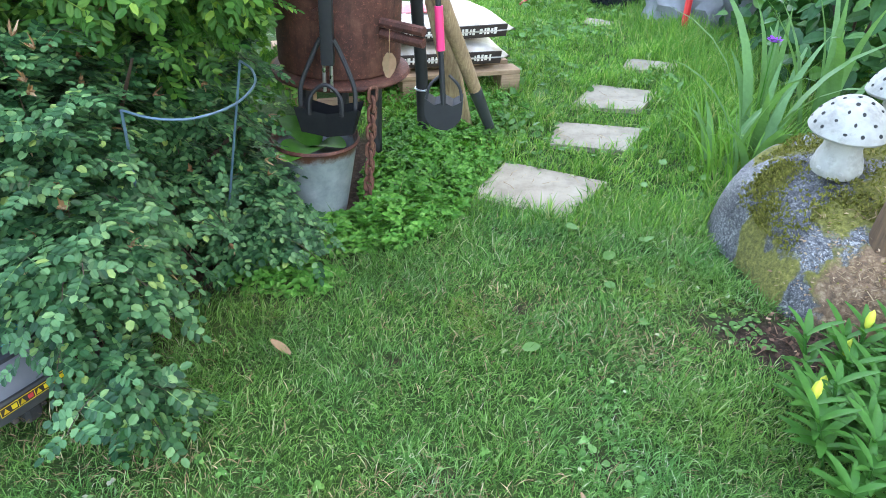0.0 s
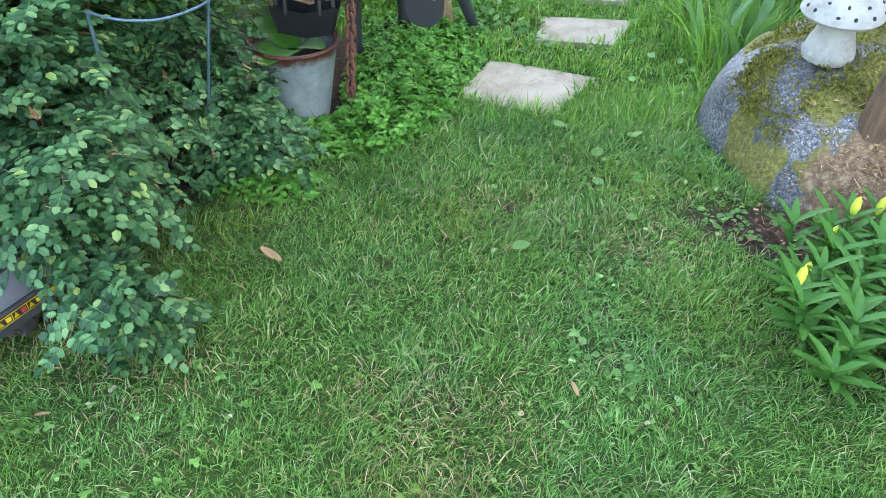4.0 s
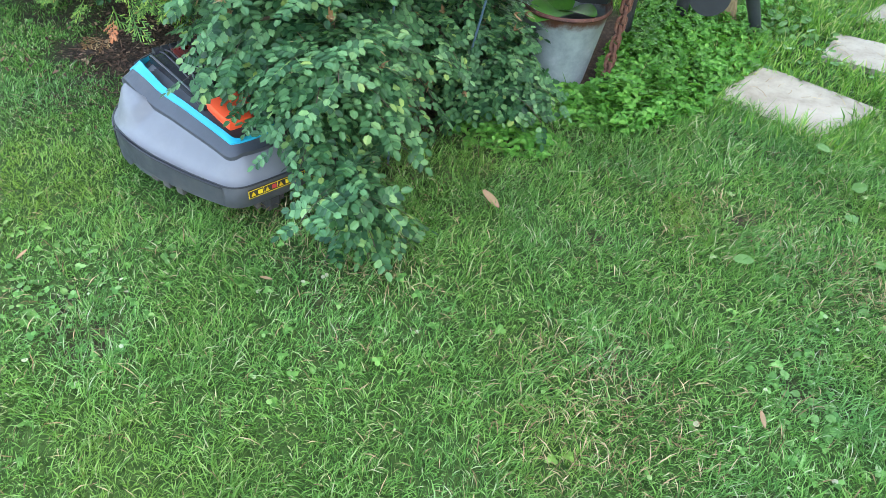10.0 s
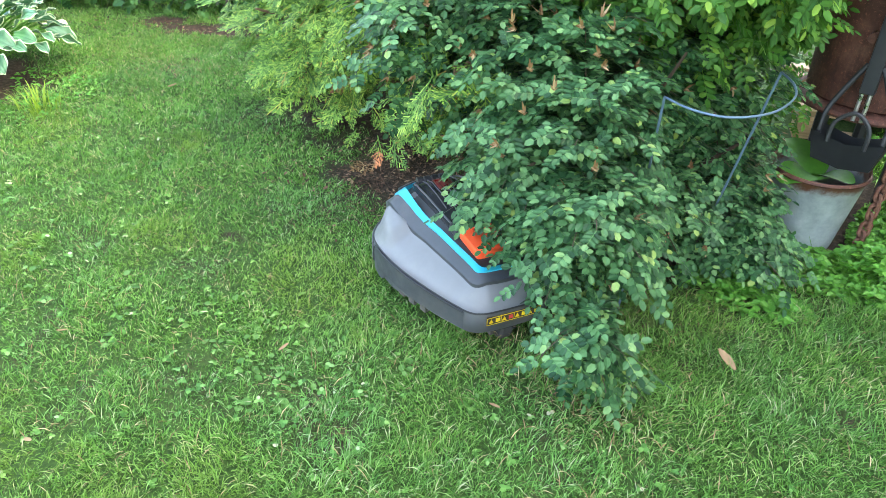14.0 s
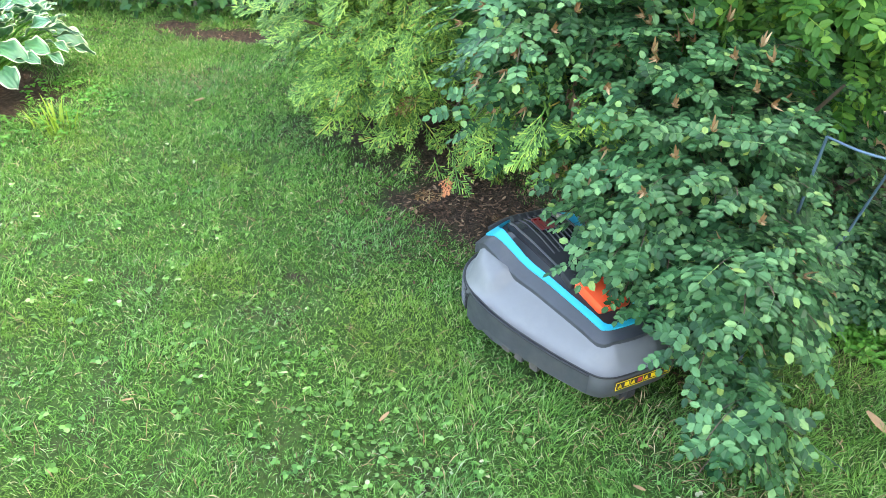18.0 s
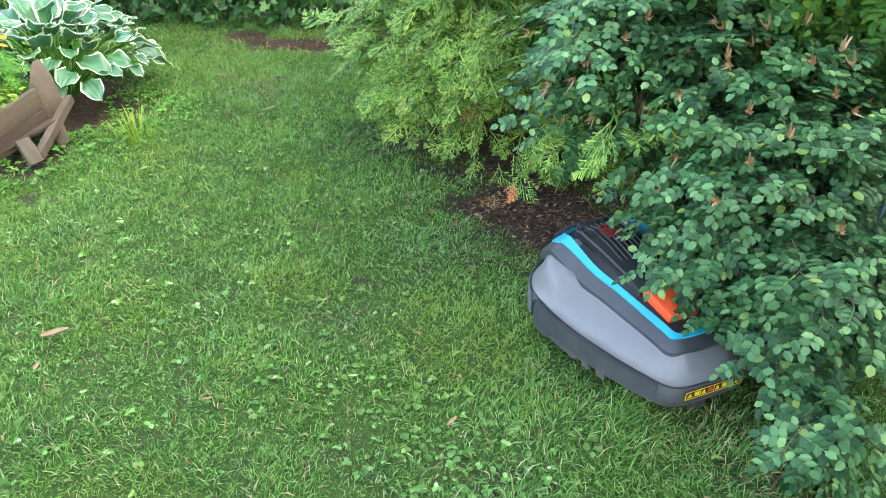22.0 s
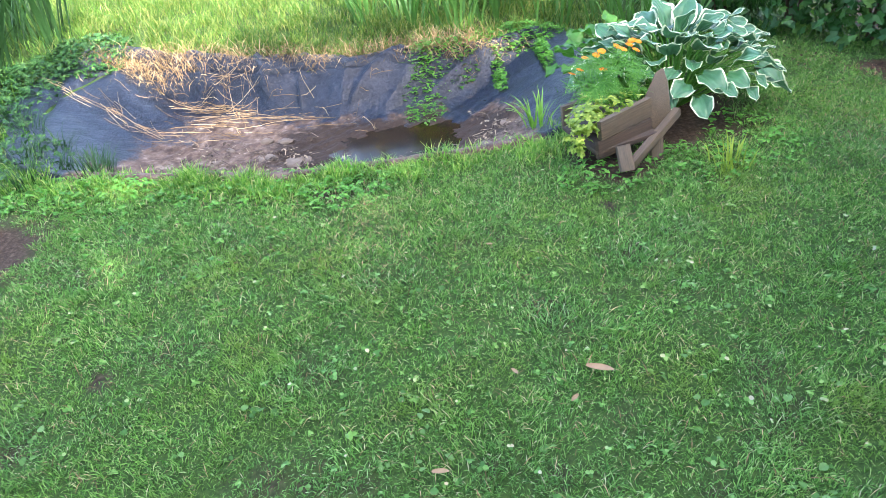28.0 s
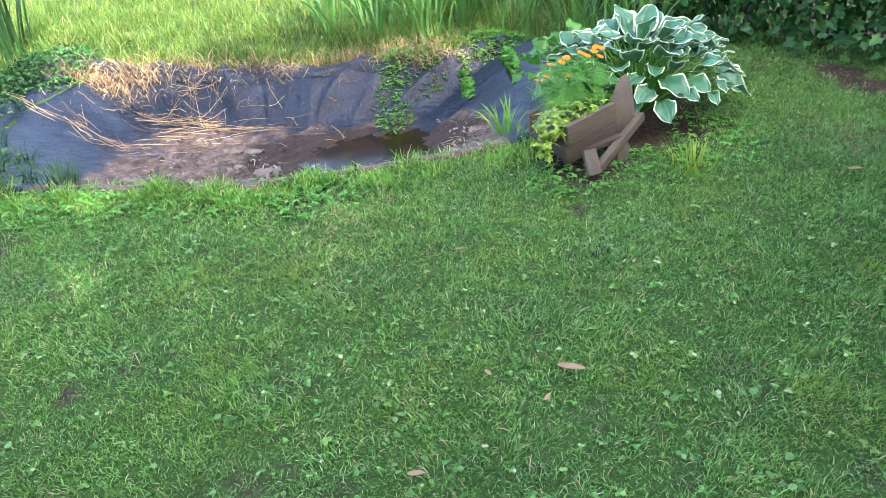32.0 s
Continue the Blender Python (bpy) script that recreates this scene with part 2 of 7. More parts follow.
def granite_material():
    m = Mat("granite")
    speck = m.ramp(m.math("ADD", m.math("MULTIPLY", m.noise(95, 5, 0.85), 0.55), m.math("MULTIPLY", m.noise(310, 2, 0.8), 0.45)), (0.40, (0.012, 0.012, 0.013)), (0.47, (0.066, 0.067, 0.070)), (0.54, (0.185, 0.185, 0.182)), (0.61, (0.54, 0.53, 0.50)))
    band = m.ramp(m.noise(5, 5, 0.6), (0.35, 0.42), (0.65, 1.05))
    col = m.mix(1.0, speck, band, "MULTIPLY")
    up = m.attr("moss")
    mossfac = m.ramp(m.math("ADD", up, m.math("MULTIPLY", m.math("SUBTRACT", m.noise(6.5, 6, 0.62), 0.5), 2.2)), (0.55, 0.0), (0.66, 1.0))
    moss = m.ramp(m.noise(75, 5, 0.7), (0.25, (0.040, 0.042, 0.009)), (0.5, (0.125, 0.118, 0.022)), (0.7, (0.23, 0.20, 0.048)), (0.85, (0.30, 0.21, 0.09)))
    litter = m.ramp(m.noise(40, 5, 0.75), (0.35, (0.075, 0.045, 0.026)), (0.55, (0.20, 0.125, 0.070)), (0.75, (0.46, 0.34, 0.21)))
    top = m.mix(m.ramp(m.math("ADD", m.attr("litter"), m.math("MULTIPLY", m.math("SUBTRACT", m.noise(13, 5, 0.7), 0.5), 0.9)), (0.5, 0.0), (0.66, 1.0)), moss, litter)
    m.set(Base_Color=m.mix(mossfac, col, top), Roughness=m.ramp(mossfac, (0.0, 0.6), (1.0, 0.95)))
    m.bump(m.math("ADD", m.noise(90, 5, 0.7), m.math("MULTIPLY", mossfac, m.noise(160, 3))), 0.6, 0.008)
    return m.m


def wood_material(name, dark, light, axis=(1, 14, 14), grey=0.0):
    m = Mat(name)
    g = m.noise(9, 7, 0.65, stretch=axis)
    col = m.ramp(g, (0.25, dark), (0.55, tuple((a + b) / 2 for a, b in zip(dark, light))), (0.8, light))
    col = m.mix(m.ramp(m.noise(5, 5, 0.7), (0.45, 0.0), (0.75, 0.6)), col, tuple(c * 0.45 for c in dark))
    if grey:
        col = m.mix(m.ramp(m.noise(3, 4), (0.35, 0.0), (0.7, grey)), col, (0.22, 0.20, 0.18))
    m.set(Base_Color=col, Roughness=0.82)
    m.bump(g, 0.5, 0.004)
    return m.m


def rust_material(name, a, b, c, rough=0.75):
    m = Mat(name)
    col = m.ramp(m.noise(14, 7, 0.7), (0.25, a), (0.5, b), (0.78, c))
    col = m.mix(m.ramp(m.noise(120, 4, 0.75), (0.56, 0.0), (0.68, 0.7)), col, tuple(min(1, v * 3.2) for v in b))
    col = m.mix(m.ramp(m.noise(7, 6, 0.75, stretch=(3, 3, 0.6)), (0.50, 0.0), (0.70, 0.7)), col, tuple(v * 0.45 for v in a))
    m.set(Base_Color=col, Roughness=rough, Metallic=0.15)
    m.bump(m.noise(60, 6, 0.7), 0.4, 0.004)
    return m.m


def slab_material():
    m = Mat("concrete_slab")
    col = m.ramp(m.noise(11, 7, 0.7), (0.25, (0.16, 0.132, 0.090)), (0.55, (0.285, 0.245, 0.175)), (0.8, (0.36, 0.32, 0.24)))
    col = m.mix(m.ramp(m.noise(45, 5, 0.75), (0.58, 0.0), (0.72, 0.75)), col, (0.20, 0.17, 0.13))
    m.set(Base_Color=col, Roughness=0.9)
    m.bump(m.noise(70, 6, 0.7), 0.4, 0.004)
    return m.m


def galvanised_material():
    m = Mat("galvanised_zinc")
    col = m.ramp(m.noise(16, 6, 0.65), (0.3, (0.24, 0.27, 0.28)), (0.6, (0.40, 0.43, 0.44)), (0.8, (0.56, 0.58, 0.58)))
    sp = m.n.new("ShaderNodeSeparateXYZ")
    m.link(m.tex.outputs["Object"], sp.inputs[0])
    rim = m.math("ADD", sp.outputs[2], m.math("MULTIPLY", m.math("SUBTRACT", m.noise(22, 5, 0.7), 0.5), 0.05))
    col = m.mix(m.ramp(rim, (0.19, 0.0), (0.205, 1.0)), col, (0.12, 0.042, 0.022))
    m.set(Base_Color=col, Roughness=0.5, Metallic=0.35)
    m.bump(m.noise(40, 5), 0.2, 0.003)
    return m.m


def hosta_material():
    m = Mat("variegated_hosta_leaf")
    edge = m.attr("edge")
    wob = m.math("ADD", edge, m.math("MULTIPLY", m.math("SUBTRACT", m.noise(30, 3), 0.5), 0.28))
    green = m.ramp(m.noise(12, 4), (0.3, (0.030, 0.115, 0.046)), (0.7, (0.064, 0.185, 0.078)))
    cream = m.ramp(m.noise(20, 3), (0.3, (0.42, 0.50, 0.30)), (0.7, (0.62, 0.66, 0.44)))
    col = m.mix(m.ramp(wob, (0.83, 0.0), (0.90, 1.0)), green, cream)
    m.set(Base_Color=col, Roughness=0.4)
    m.bump(m.attr("vein"), 0.35, 0.01)
    return m.translucent(col, 0.2).m


def bag_material():
    m = Mat("printed_plastic_sack")
    col = m.ramp(m.noise(5, 4), (0.40, (0.50, 0.48, 0.43)), (0.55, (0.34, 0.29, 0.21)), (0.70, (0.52, 0.50, 0.46)))
    m.set(Base_Color=col, Roughness=0.35)
    m.bump(m.noise(14, 5, 0.6), 0.5, 0.015)
    return m.m


M["ground"], M["liner"], M["water"], M["granite"] = ground_material(), liner_material(), water_material(), granite_material()
M["slab"], M["zinc"], M["hosta"], M["bag"] = slab_material(), galvanised_material(), hosta_material(), bag_material()
M["barrow"] = wood_material("weathered_barrow_wood", (0.018, 0.012, 0.006), (0.128, 0.092, 0.050), (1.2, 22, 22), grey=0.2)
M["barrow_dark"] = wood_material("dark_barrow_wood", (0.014, 0.009, 0.005), (0.066, 0.040, 0.022), (1.2, 22, 22), grey=0.05)
M["pallet"] = wood_material("pallet_wood", (0.22, 0.13, 0.07), (0.48, 0.33, 0.19))
M["post"] = wood_material("worn_plank_wood", (0.20, 0.12, 0.06), (0.50, 0.36, 0.20), (14, 14, 1))
M["log"] = wood_material("log_bark", (0.05, 0.028, 0.015), (0.19, 0.11, 0.055), (14, 14, 1))
M["stem"] = wood_material("twig_bark", (0.03, 0.018, 0.010), (0.10, 0.06, 0.035), (14, 14, 1))
M["rust"] = rust_material("rusty_boiler_iron", (0.034, 0.012, 0.008), (0.085, 0.029, 0.018), (0.17, 0.075, 0.048))
M["chain"] = rust_material("rusty_chain_iron", (0.05, 0.018, 0.010), (0.13, 0.05, 0.03), (0.24, 0.11, 0.07))
M["grey"] = plain_material("light_grey_plastic", (0.112, 0.112, 0.115), 0.5, 0, 0.05, 12, 0.08, ((0.20, 0.19, 0.17), 0.25))
M["mgrey"] = plain_material("mid_grey_plastic", (0.050, 0.052, 0.058), 0.5, 0, 0.08, 12, 0.12, ((0.12, 0.10, 0.08), 0.35))
M["dgrey"] = plain_material("dark_grey_plastic", (0.034, 0.036, 0.041), 0.5, 0, 0.1, 12, 0.15, ((0.12, 0.10, 0.08), 0.3))
M["black"] = plain_material("black_plastic", (0.014, 0.0145, 0.016), 0.58, 0, 0.15, 12, 0.1)
M["lid"] = plain_material("smoked_lid_plastic", (0.024, 0.024, 0.027), 0.18, 0, 0.1, 10, 0.02)
M["red"] = plain_material("red_plastic", (0.14, 0.012, 0.012), 0.3)
M["teal"] = plain_material("turquoise_plastic", (0.0, 0.27, 0.37), 0.45, 0, 0.06, 10, 0.04)
M["orange"] = plain_material("orange_plastic", (0.80, 0.085, 0.028), 0.42, 0, 0.06, 10, 0.04)
M["yellow"] = plain_material("yellow_print", (0.75, 0.52, 0.02), 0.5)
M["rubber"] = plain_material("muddy_rubber", (0.02, 0.02, 0.02), 0.8, 0, 0.2, 20, 0.3, ((0.16, 0.11, 0.075), 0.9))
M["mud"] = plain_material("dried_mud_plastic", (0.05, 0.047, 0.045), 0.7, 0, 0.2, 20, 0.3, ((0.17, 0.12, 0.085), 0.85))
M["pink"] = plain_material("pink_grip", (0.75, 0.04, 0.16), 0.45)
M["mudclod"] = plain_material("dried_silt", (0.13, 0.105, 0.080), 0.95, 0, 0.4, 22, 0.5, ((0.05, 0.035, 0.025), 0.9))
M["hose"] = plain_material("red_rubber_hose", (0.36, 0.06, 0.045), 0.5, 0, 0.2, 20, 0.1)
M["blackfoil"] = plain_material("black_plastic_film", (0.012, 0.014, 0.02), 0.28, 0, 0.3, 9, 0.5)
M["steel"] = plain_material("bright_steel", (0.55, 0.55, 0.56), 0.3, 1.0)
M["wire"] = plain_material("blue_grey_wire", (0.07, 0.12, 0.16), 0.4, 0.2, 0.2, 20, 0.1)
M["white"] = plain_material("white_glazed_clay", (0.33, 0.315, 0.275), 0.65, 0, 0.15, 25, 0.5, ((0.12, 0.11, 0.085), 0.9))
M["hole"] = plain_material("hollow_dark", (0.02, 0.02, 0.018), 0.9)
M["ink"] = plain_material("dark_print", (0.035, 0.022, 0.018), 0.5)
M["inkred"] = plain_material("red_print", (0.5, 0.04, 0.05), 0.5)
M["inkblue"] = plain_material("blue_print", (0.10, 0.14, 0.42), 0.5)
M["cream"] = plain_material("cream_print", (0.70, 0.66, 0.58), 0.5)
M["greyfoil"] = plain_material("grey_tarpaulin", (0.20, 0.20, 0.21), 0.35, 0, 0.35, 7, 0.8)
M["redpaint"] = plain_material("red_paint", (0.6, 0.03, 0.03), 0.4)
M["render"] = plain_material("shade_wall_plaster", (0.55, 0.50, 0.42), 0.9)
M["brick"] = plain_material("orange_fired_clay", (0.38, 0.13, 0.05), 0.85, 0, 0.3, 14, 0.4)


# ---- mesh helpers ----
def from_arrays(name, verts, faces, mat, smooth=False, attrs=None):
    """A mesh object from arrays: verts (n, 3), faces (m, k)."""
    verts, faces = np.asarray(verts, np.float32), np.asarray(faces, np.int32)
    me = bpy.data.meshes.new(name)
    me.vertices.add(len(verts))
    me.vertices.foreach_set("co", verts.ravel())
    m, k = faces.shape
    me.loops.add(m * k)
    me.loops.foreach_set("vertex_index", faces.ravel())
    me.polygons.add(m)
    me.polygons.foreach_set("loop_start", np.arange(0, m * k, k, dtype=np.int32))
    me.polygons.foreach_set("use_smooth", np.full(m, smooth))
    for key, val in (attrs or {}).items():
        a = me.attributes.new(key, "FLOAT", "POINT")
        a.data.foreach_set("value", np.asarray(val, np.float32))
    me.update(calc_edges=True)
    me.materials.append(mat)
    return new(name, me)


def child(ob, parent):
    ob.parent = parent
    return ob


def empty(name, m=None, **tags):
    ob = new(name)
    ob.empty_display_size = 0.1
    if m is not None:
        ob.matrix_world = m
    return tagged(ob, **tags)


def part(name, bm, mat, parent, label="", smooth=True, bevel=0.0):
    me = bpy.data.meshes.new(name)
    if bevel:
        bmesh.ops.bevel(bm, geom=bm.edges[:], offset=bevel, segments=2, profile=0.6, affect="EDGES", clamp_overlap=True)
    bmesh.ops.recalc_face_normals(bm, faces=bm.faces[:])
    bm.to_mesh(me)
    bm.free()
    for p in me.polygons:
        p.use_smooth = smooth
    if smooth:
        me.set_sharp_from_angle(angle=radians(38))
    me.materials.append(mat)
    ob = new(name, me)
    ob.parent = parent
    if label:
        tagged(ob, label)
    return ob


def box(sx, sy, sz, m=None, bm=None):
    bm = bm or bmesh.new()
    bmesh.ops.create_cube(bm, size=1, matrix=(m or Matrix()) @ Matrix.Diagonal((sx, sy, sz, 1)))
    return bm


def tube(points, radius, sides=8, bm=None, closed=False):
    """A round bar along points; radius is one number or one per point."""
    bm = bm or bmesh.new()
    pts = [Vector(p) for p in points]
    rad = radius if isinstance(radius, (list, tuple)) else [radius] * len(pts)
    rings = []
    n = len(pts)
    side = None
    for i, p in enumerate(pts):
        a = pts[(i - 1) % n] if closed or i else p
        b = pts[(i + 1) % n] if closed or i < n - 1 else p
        d = (b - a).normalized()
        if side is None:
            side = d.orthogonal().normalized()
        side = (side - d * side.dot(d)).normalized()
        up = d.cross(side)
        rings.append([bm.verts.new(p + (side * math.cos(t) + up * math.sin(t)) * rad[i]) for t in np.linspace(0, 2 * math.pi, sides, endpoint=False)])
    for r, s in zip(rings, rings[1:] + (rings[:1] if closed else [])):
        for k in range(sides):
            bm.faces.new((r[k], r[(k + 1) % sides], s[(k + 1) % sides], s[k]))
    if not closed:
        bm.faces.new(rings[0][::-1])
        bm.faces.new(rings[-1])
    return bm


def lathe(profile, sides=32, bm=None, centre=(0, 0), cap=False):
    """A turned body from (radius, z) pairs."""
    bm = bm or bmesh.new()
    rings = [[bm.verts.new((centre[0] + r * math.cos(t), centre[1] + r * math.sin(t), z)) for t in np.linspace(0, 2 * math.pi, sides, endpoint=False)] for r, z in profile]
    for r, s in zip(rings, rings[1:]):
        for k in range(sides):
            bm.faces.new((r[k], r[(k + 1) % sides], s[(k + 1) % sides], s[k]))
    if cap:
        bm.faces.new(rings[0][::-1])
        bm.faces.new(rings[-1])
    return bm


def smooth_curve(pts, n=6, closed=False):
    """Catmull-Rom through points."""
    p = [np.array(q, float) for q in pts]
    out = []
    m = len(p)
    for i in range(m if closed else m - 1):
        a, b, c, d = (p[(i - 1) % m] if closed or i else p[0]), p[i], p[(i + 1) % m], (p[(i + 2) % m] if closed or i < m - 2 else p[-1])
        for t in np.arange(n) / n:
            out.append(0.5 * (2 * b + (c - a) * t + (2 * a - 5 * b + 4 * c - d) * t * t + (3 * b - a - 3 * c + d) * t ** 3))
    if not closed:
        out.append(p[-1])
    return out


rng = np.random.default_rng(7)


def frames_from(normal, along):
    """Rotation matrices (n, 3, 3): columns along (local x), across, normal (local z)."""
    nz = normal / np.linalg.norm(normal, axis=1, keepdims=True)
    ax = along - nz * (along * nz).sum(1, keepdims=True)
    ax /= np.linalg.norm(ax, axis=1, keepdims=True) + 1e-9
    return np.stack((ax, np.cross(nz, ax), nz), axis=2)


def scatter(name, proto, R, T, S, mat, parent=None, smooth=False):
    """Copies of a small leaf mesh (verts, faces), joined into one object."""
    pv, pf = np.asarray(proto[0], np.float32), np.asarray(proto[1], np.int32)
    n = len(T)
    v = np.einsum("nij,vj->nvi", R.astype(np.float32), pv) * np.asarray(S, np.float32).reshape(-1, 1, 1) + np.asarray(T, np.float32)[:, None]
    f = pf[None] + (np.arange(n, dtype=np.int32) * len(pv))[:, None, None]
    ob = from_arrays(name, v.reshape(-1, 3), f.reshape(-1, pf.shape[1]), mat, smooth)
    if parent:
        ob.parent = parent
    return ob


def merge(protos):
    """One prototype out of several (verts, faces)."""
    vs, fs, k = [], [], 0
    for v, f in protos:
        vs.append(np.asarray(v, float))
        fs.append(np.asarray(f) + k)
        k += len(v)
    return np.concatenate(vs), np.concatenate(fs)


def oval_leaf(length, width, fold=0.25, droop=0.1, at=(0, 0, 0), turn=0.0, rows=3):
    """An oval leaf of quads, folded along its midrib, that starts at a point and turns in its plane."""
    v, f = [], []
    ts = np.linspace(0, 1, rows + 1)
    for t in ts:
        w = width * 0.5 * max(0.12, math.sin(math.pi * (0.07 + 0.88 * t)) ** 0.7)
        z = -droop * length * t * t
        v += [(t * length, -w, z + fold * w), (t * length, 0, z), (t * length, w, z + fold * w)]
    for i in range(rows):
        a = 3 * i
        f += [(a, a + 3, a + 4, a + 1), (a + 1, a + 4, a + 5, a + 2)]
    c, s = math.cos(turn), math.sin(turn)
    v = [(x * c - y * s + at[0], x * s + y * c + at[1], z + at[2]) for x, y, z in v]
    return v, f


def strip(a, b, w):
    d = np.array(b, float) - np.array(a, float)
    n = np.array((-d[1], d[0], 0)) / (np.hypot(d[0], d[1]) + 1e-9) * w / 2
    a, b = np.array(a, float), np.array(b, float)
    return [a - n, b - n, b + n, a + n], [(0, 1, 2, 3)]


def leaflet(length, width, at=(0, 0, 0), turn=0.0, fold=0.14, droop=0.1):
    """A rounded leaflet of two quads, folded along its midrib."""
    z0, w = fold * width * 0.5, width / 2
    v = [(0, 0, 0), (0.24 * length, w * 0.88, z0), (0.70 * length, w * 0.86, z0 - droop * length * 0.5), (length, 0, -droop * length),
         (0.24 * length, -w * 0.88, z0), (0.70 * length, -w * 0.86, z0 - droop * length * 0.5)]
    c, s = math.cos(turn), math.sin(turn)
    return [(x * c - y * s + at[0], x * s + y * c + at[1], z + at[2]) for x, y, z in v], [(0, 3, 2, 1), (0, 4, 5, 3)]


def rose_leaf(pairs, length, leaf_l, leaf_w):
    """A compound leaf with rounded leaflets."""
    ps = [strip((0, 0, 0), (length, 0, -0.08 * length), 0.0018)]
    for i in range(pairs):
        x = length * (0.25 + 0.75 * i / pairs)
        k = 0.78 + 0.22 * math.sin(math.pi * (i + 1) / (pairs + 1))
        for s in (1, -1):
            ps.append(leaflet(leaf_l * k, leaf_w * k, (x, 0, -0.08 * x), s * (1.12 - 0.15 * i / pairs)))
    ps.append(leaflet(leaf_l, leaf_w, (length, 0, -0.08 * length)))
    return merge(ps)


def pinnate(pairs, length, leaf_l, leaf_w, rows=3):
    """A compound leaf: paired leaflets along a stalk and one at its tip."""
    ps = [strip((0, 0, 0), (length, 0, -0.06 * length), 0.0022)]
    for i in range(pairs):
        x = length * (0.22 + 0.78 * i / pairs)
        k = 0.8 + 0.2 * math.sin(math.pi * (i + 1) / (pairs + 1))
        for s in (1, -1):
            ps.append(oval_leaf(leaf_l * k, leaf_w * k, 0.12, 0.08, (x, 0, -0.06 * x), s * (1.05 - 0.1 * i / pairs), rows))
    ps.append(oval_leaf(leaf_l, leaf_w, 0.12, 0.08, (length, 0, -0.06 * length), 0, rows))
    return merge(ps)


def unit(n):
    v = rng.normal(size=(n, 3))
    return v / np.linalg.norm(v, axis=1, keepdims=True)


# ---- the lie of the land ----
POND_C = np.array((-4.4, -0.75))
POND_EDGE = [(-3.74, -1.9), (-3.62, -1.5), (-3.56, -1.1), (-3.50, -0.47), (-3.52, -0.1), (-3.56, 0.26), (-3.72, 0.56), (-4.4, 0.74),
             (-5.25, 0.78), (-5.2, 0.3), (-5.12, -0.1), (-5.1, -0.56), (-5.22, -1.14), (-5.45, -1.7), (-5.75, -2.25), (-5.2, -2.5), (-4.4, -2.35)]
_pe = np.array(POND_EDGE) - POND_C
_pa = np.arctan2(_pe[:, 1], _pe[:, 0])
_po = np.argsort(_pa)
_pa, _pr = _pa[_po], np.hypot(_pe[:, 0], _pe[:, 1])[_po]
_pa, _pr = np.r_[_pa[-1] - 2 * math.pi, _pa, _pa[0] + 2 * math.pi], np.r_[_pr[-1], _pr, _pr[0]]


def pond_rho(x, y):
    """0 at the pond's middle, 1 on its rim."""
    dx, dy = x - POND_C[0], y - POND_C[1]
    return np.hypot(dx, dy) / np.interp(np.arctan2(dy, dx), _pa, _pr)


def smoothstep(t):
    t = np.clip(t, 0, 1)
    return t * t * (3 - 2 * t)


def wob(x, y, k=1.0, p=0.0):
    """A cheap smooth wobble in -1..1."""
    return (np.sin(1.7 * k * x + 2.3 * k * y + p) + np.sin(3.1 * k * x - 1.9 * k * y + 1.3 + p) + np.sin(-2.2 * k * x + 4.3 * k * y + 2.1 * p) + np.sin(5.9 * k * x + 5.1 * k * y + 0.7)) / 4


def ground_z(x, y):
    rho = pond_rho(x, y)
    basin = -0.27 * smoothstep((1.0 - rho) / 0.5)
    hollow = -0.07 * np.exp(-(((x + 4.4) / 0.30) ** 2 + ((y + 0.28) / 0.45) ** 2))
    bank = 0.10 * smoothstep((-5.0 - x) / 1.3)
    return basin + hollow + bank + 0.010 * wob(x, y, 1.0) + 0.004 * wob(x, y, 5.0, 1.0)


SOIL = [(-1.58, 1.68, 0.34, 0.25, 0), (-2.1, 2.3, 0.75, 0.62, 0), (-0.95, 2.2, 0.72, 0.66, 0), (-0.3, 2.5, 0.38, 0.36, 0), (-3.72, 2.32, 0.4, 0.13, 36), (-3.75, 1.02, 0.36, 0.32, 0), (-3.33, 0.62, 0.18, 0.16, 20), (-3.02, -1.8, 0.33, 0.22, 0), (1.1, 1.66, 0.27, 0.13, -20),
        (-4.6, 2.95, 1.0, 0.45, 30), (-0.85, 1.42, 0.16, 0.1, 0), (-0.55, 1.22, 0.03, 0.018, 20), (-0.36, 1.4, 0.03, 0.015, 0), (-0.12, 1.1, 0.018, 0.012, 0), (-2.55, -0.62, 0.03, 0.018, 0), (-0.68, 1.18, 0.036, 0.015, -20), (0.15, 1.13, 0.03, 0.021, 0), (0.33, 1.75, 0.042, 0.024, 20),
        (-0.97, 1.1, 0.036, 0.018, 0), (0.2, 1.04, 0.024, 0.018, 0), (-1.7, 1.0, 0.03, 0.018, 30), (-2.26, -1.07, 0.048, 0.03, 0), (-2.97, 0.52, 0.036, 0.024, 10), (-3.35, 1.9, 0.06, 0.03, 30), (-3.32, -0.55, 0.072, 0.042, 0), (-4.15, 2.2, 0.16, 0.09, 36), (0.02, 1.47, 0.024, 0.015, 0)]


def soil_at(x, y):
    out = np.zeros_like(x)
    for cx, cy, rx, ry, a in SOIL:
        c, s = math.cos(radians(a)), math.sin(radians(a))
        u, v = ((x - cx) * c + (y - cy) * s) / rx, (-(x - cx) * s + (y - cy) * c) / ry
        out = np.maximum(out, np.clip((1.25 - np.hypot(u, v) + 0.28 * wob(x, y, 6.0)) / 0.5, 0, 1))
    return out


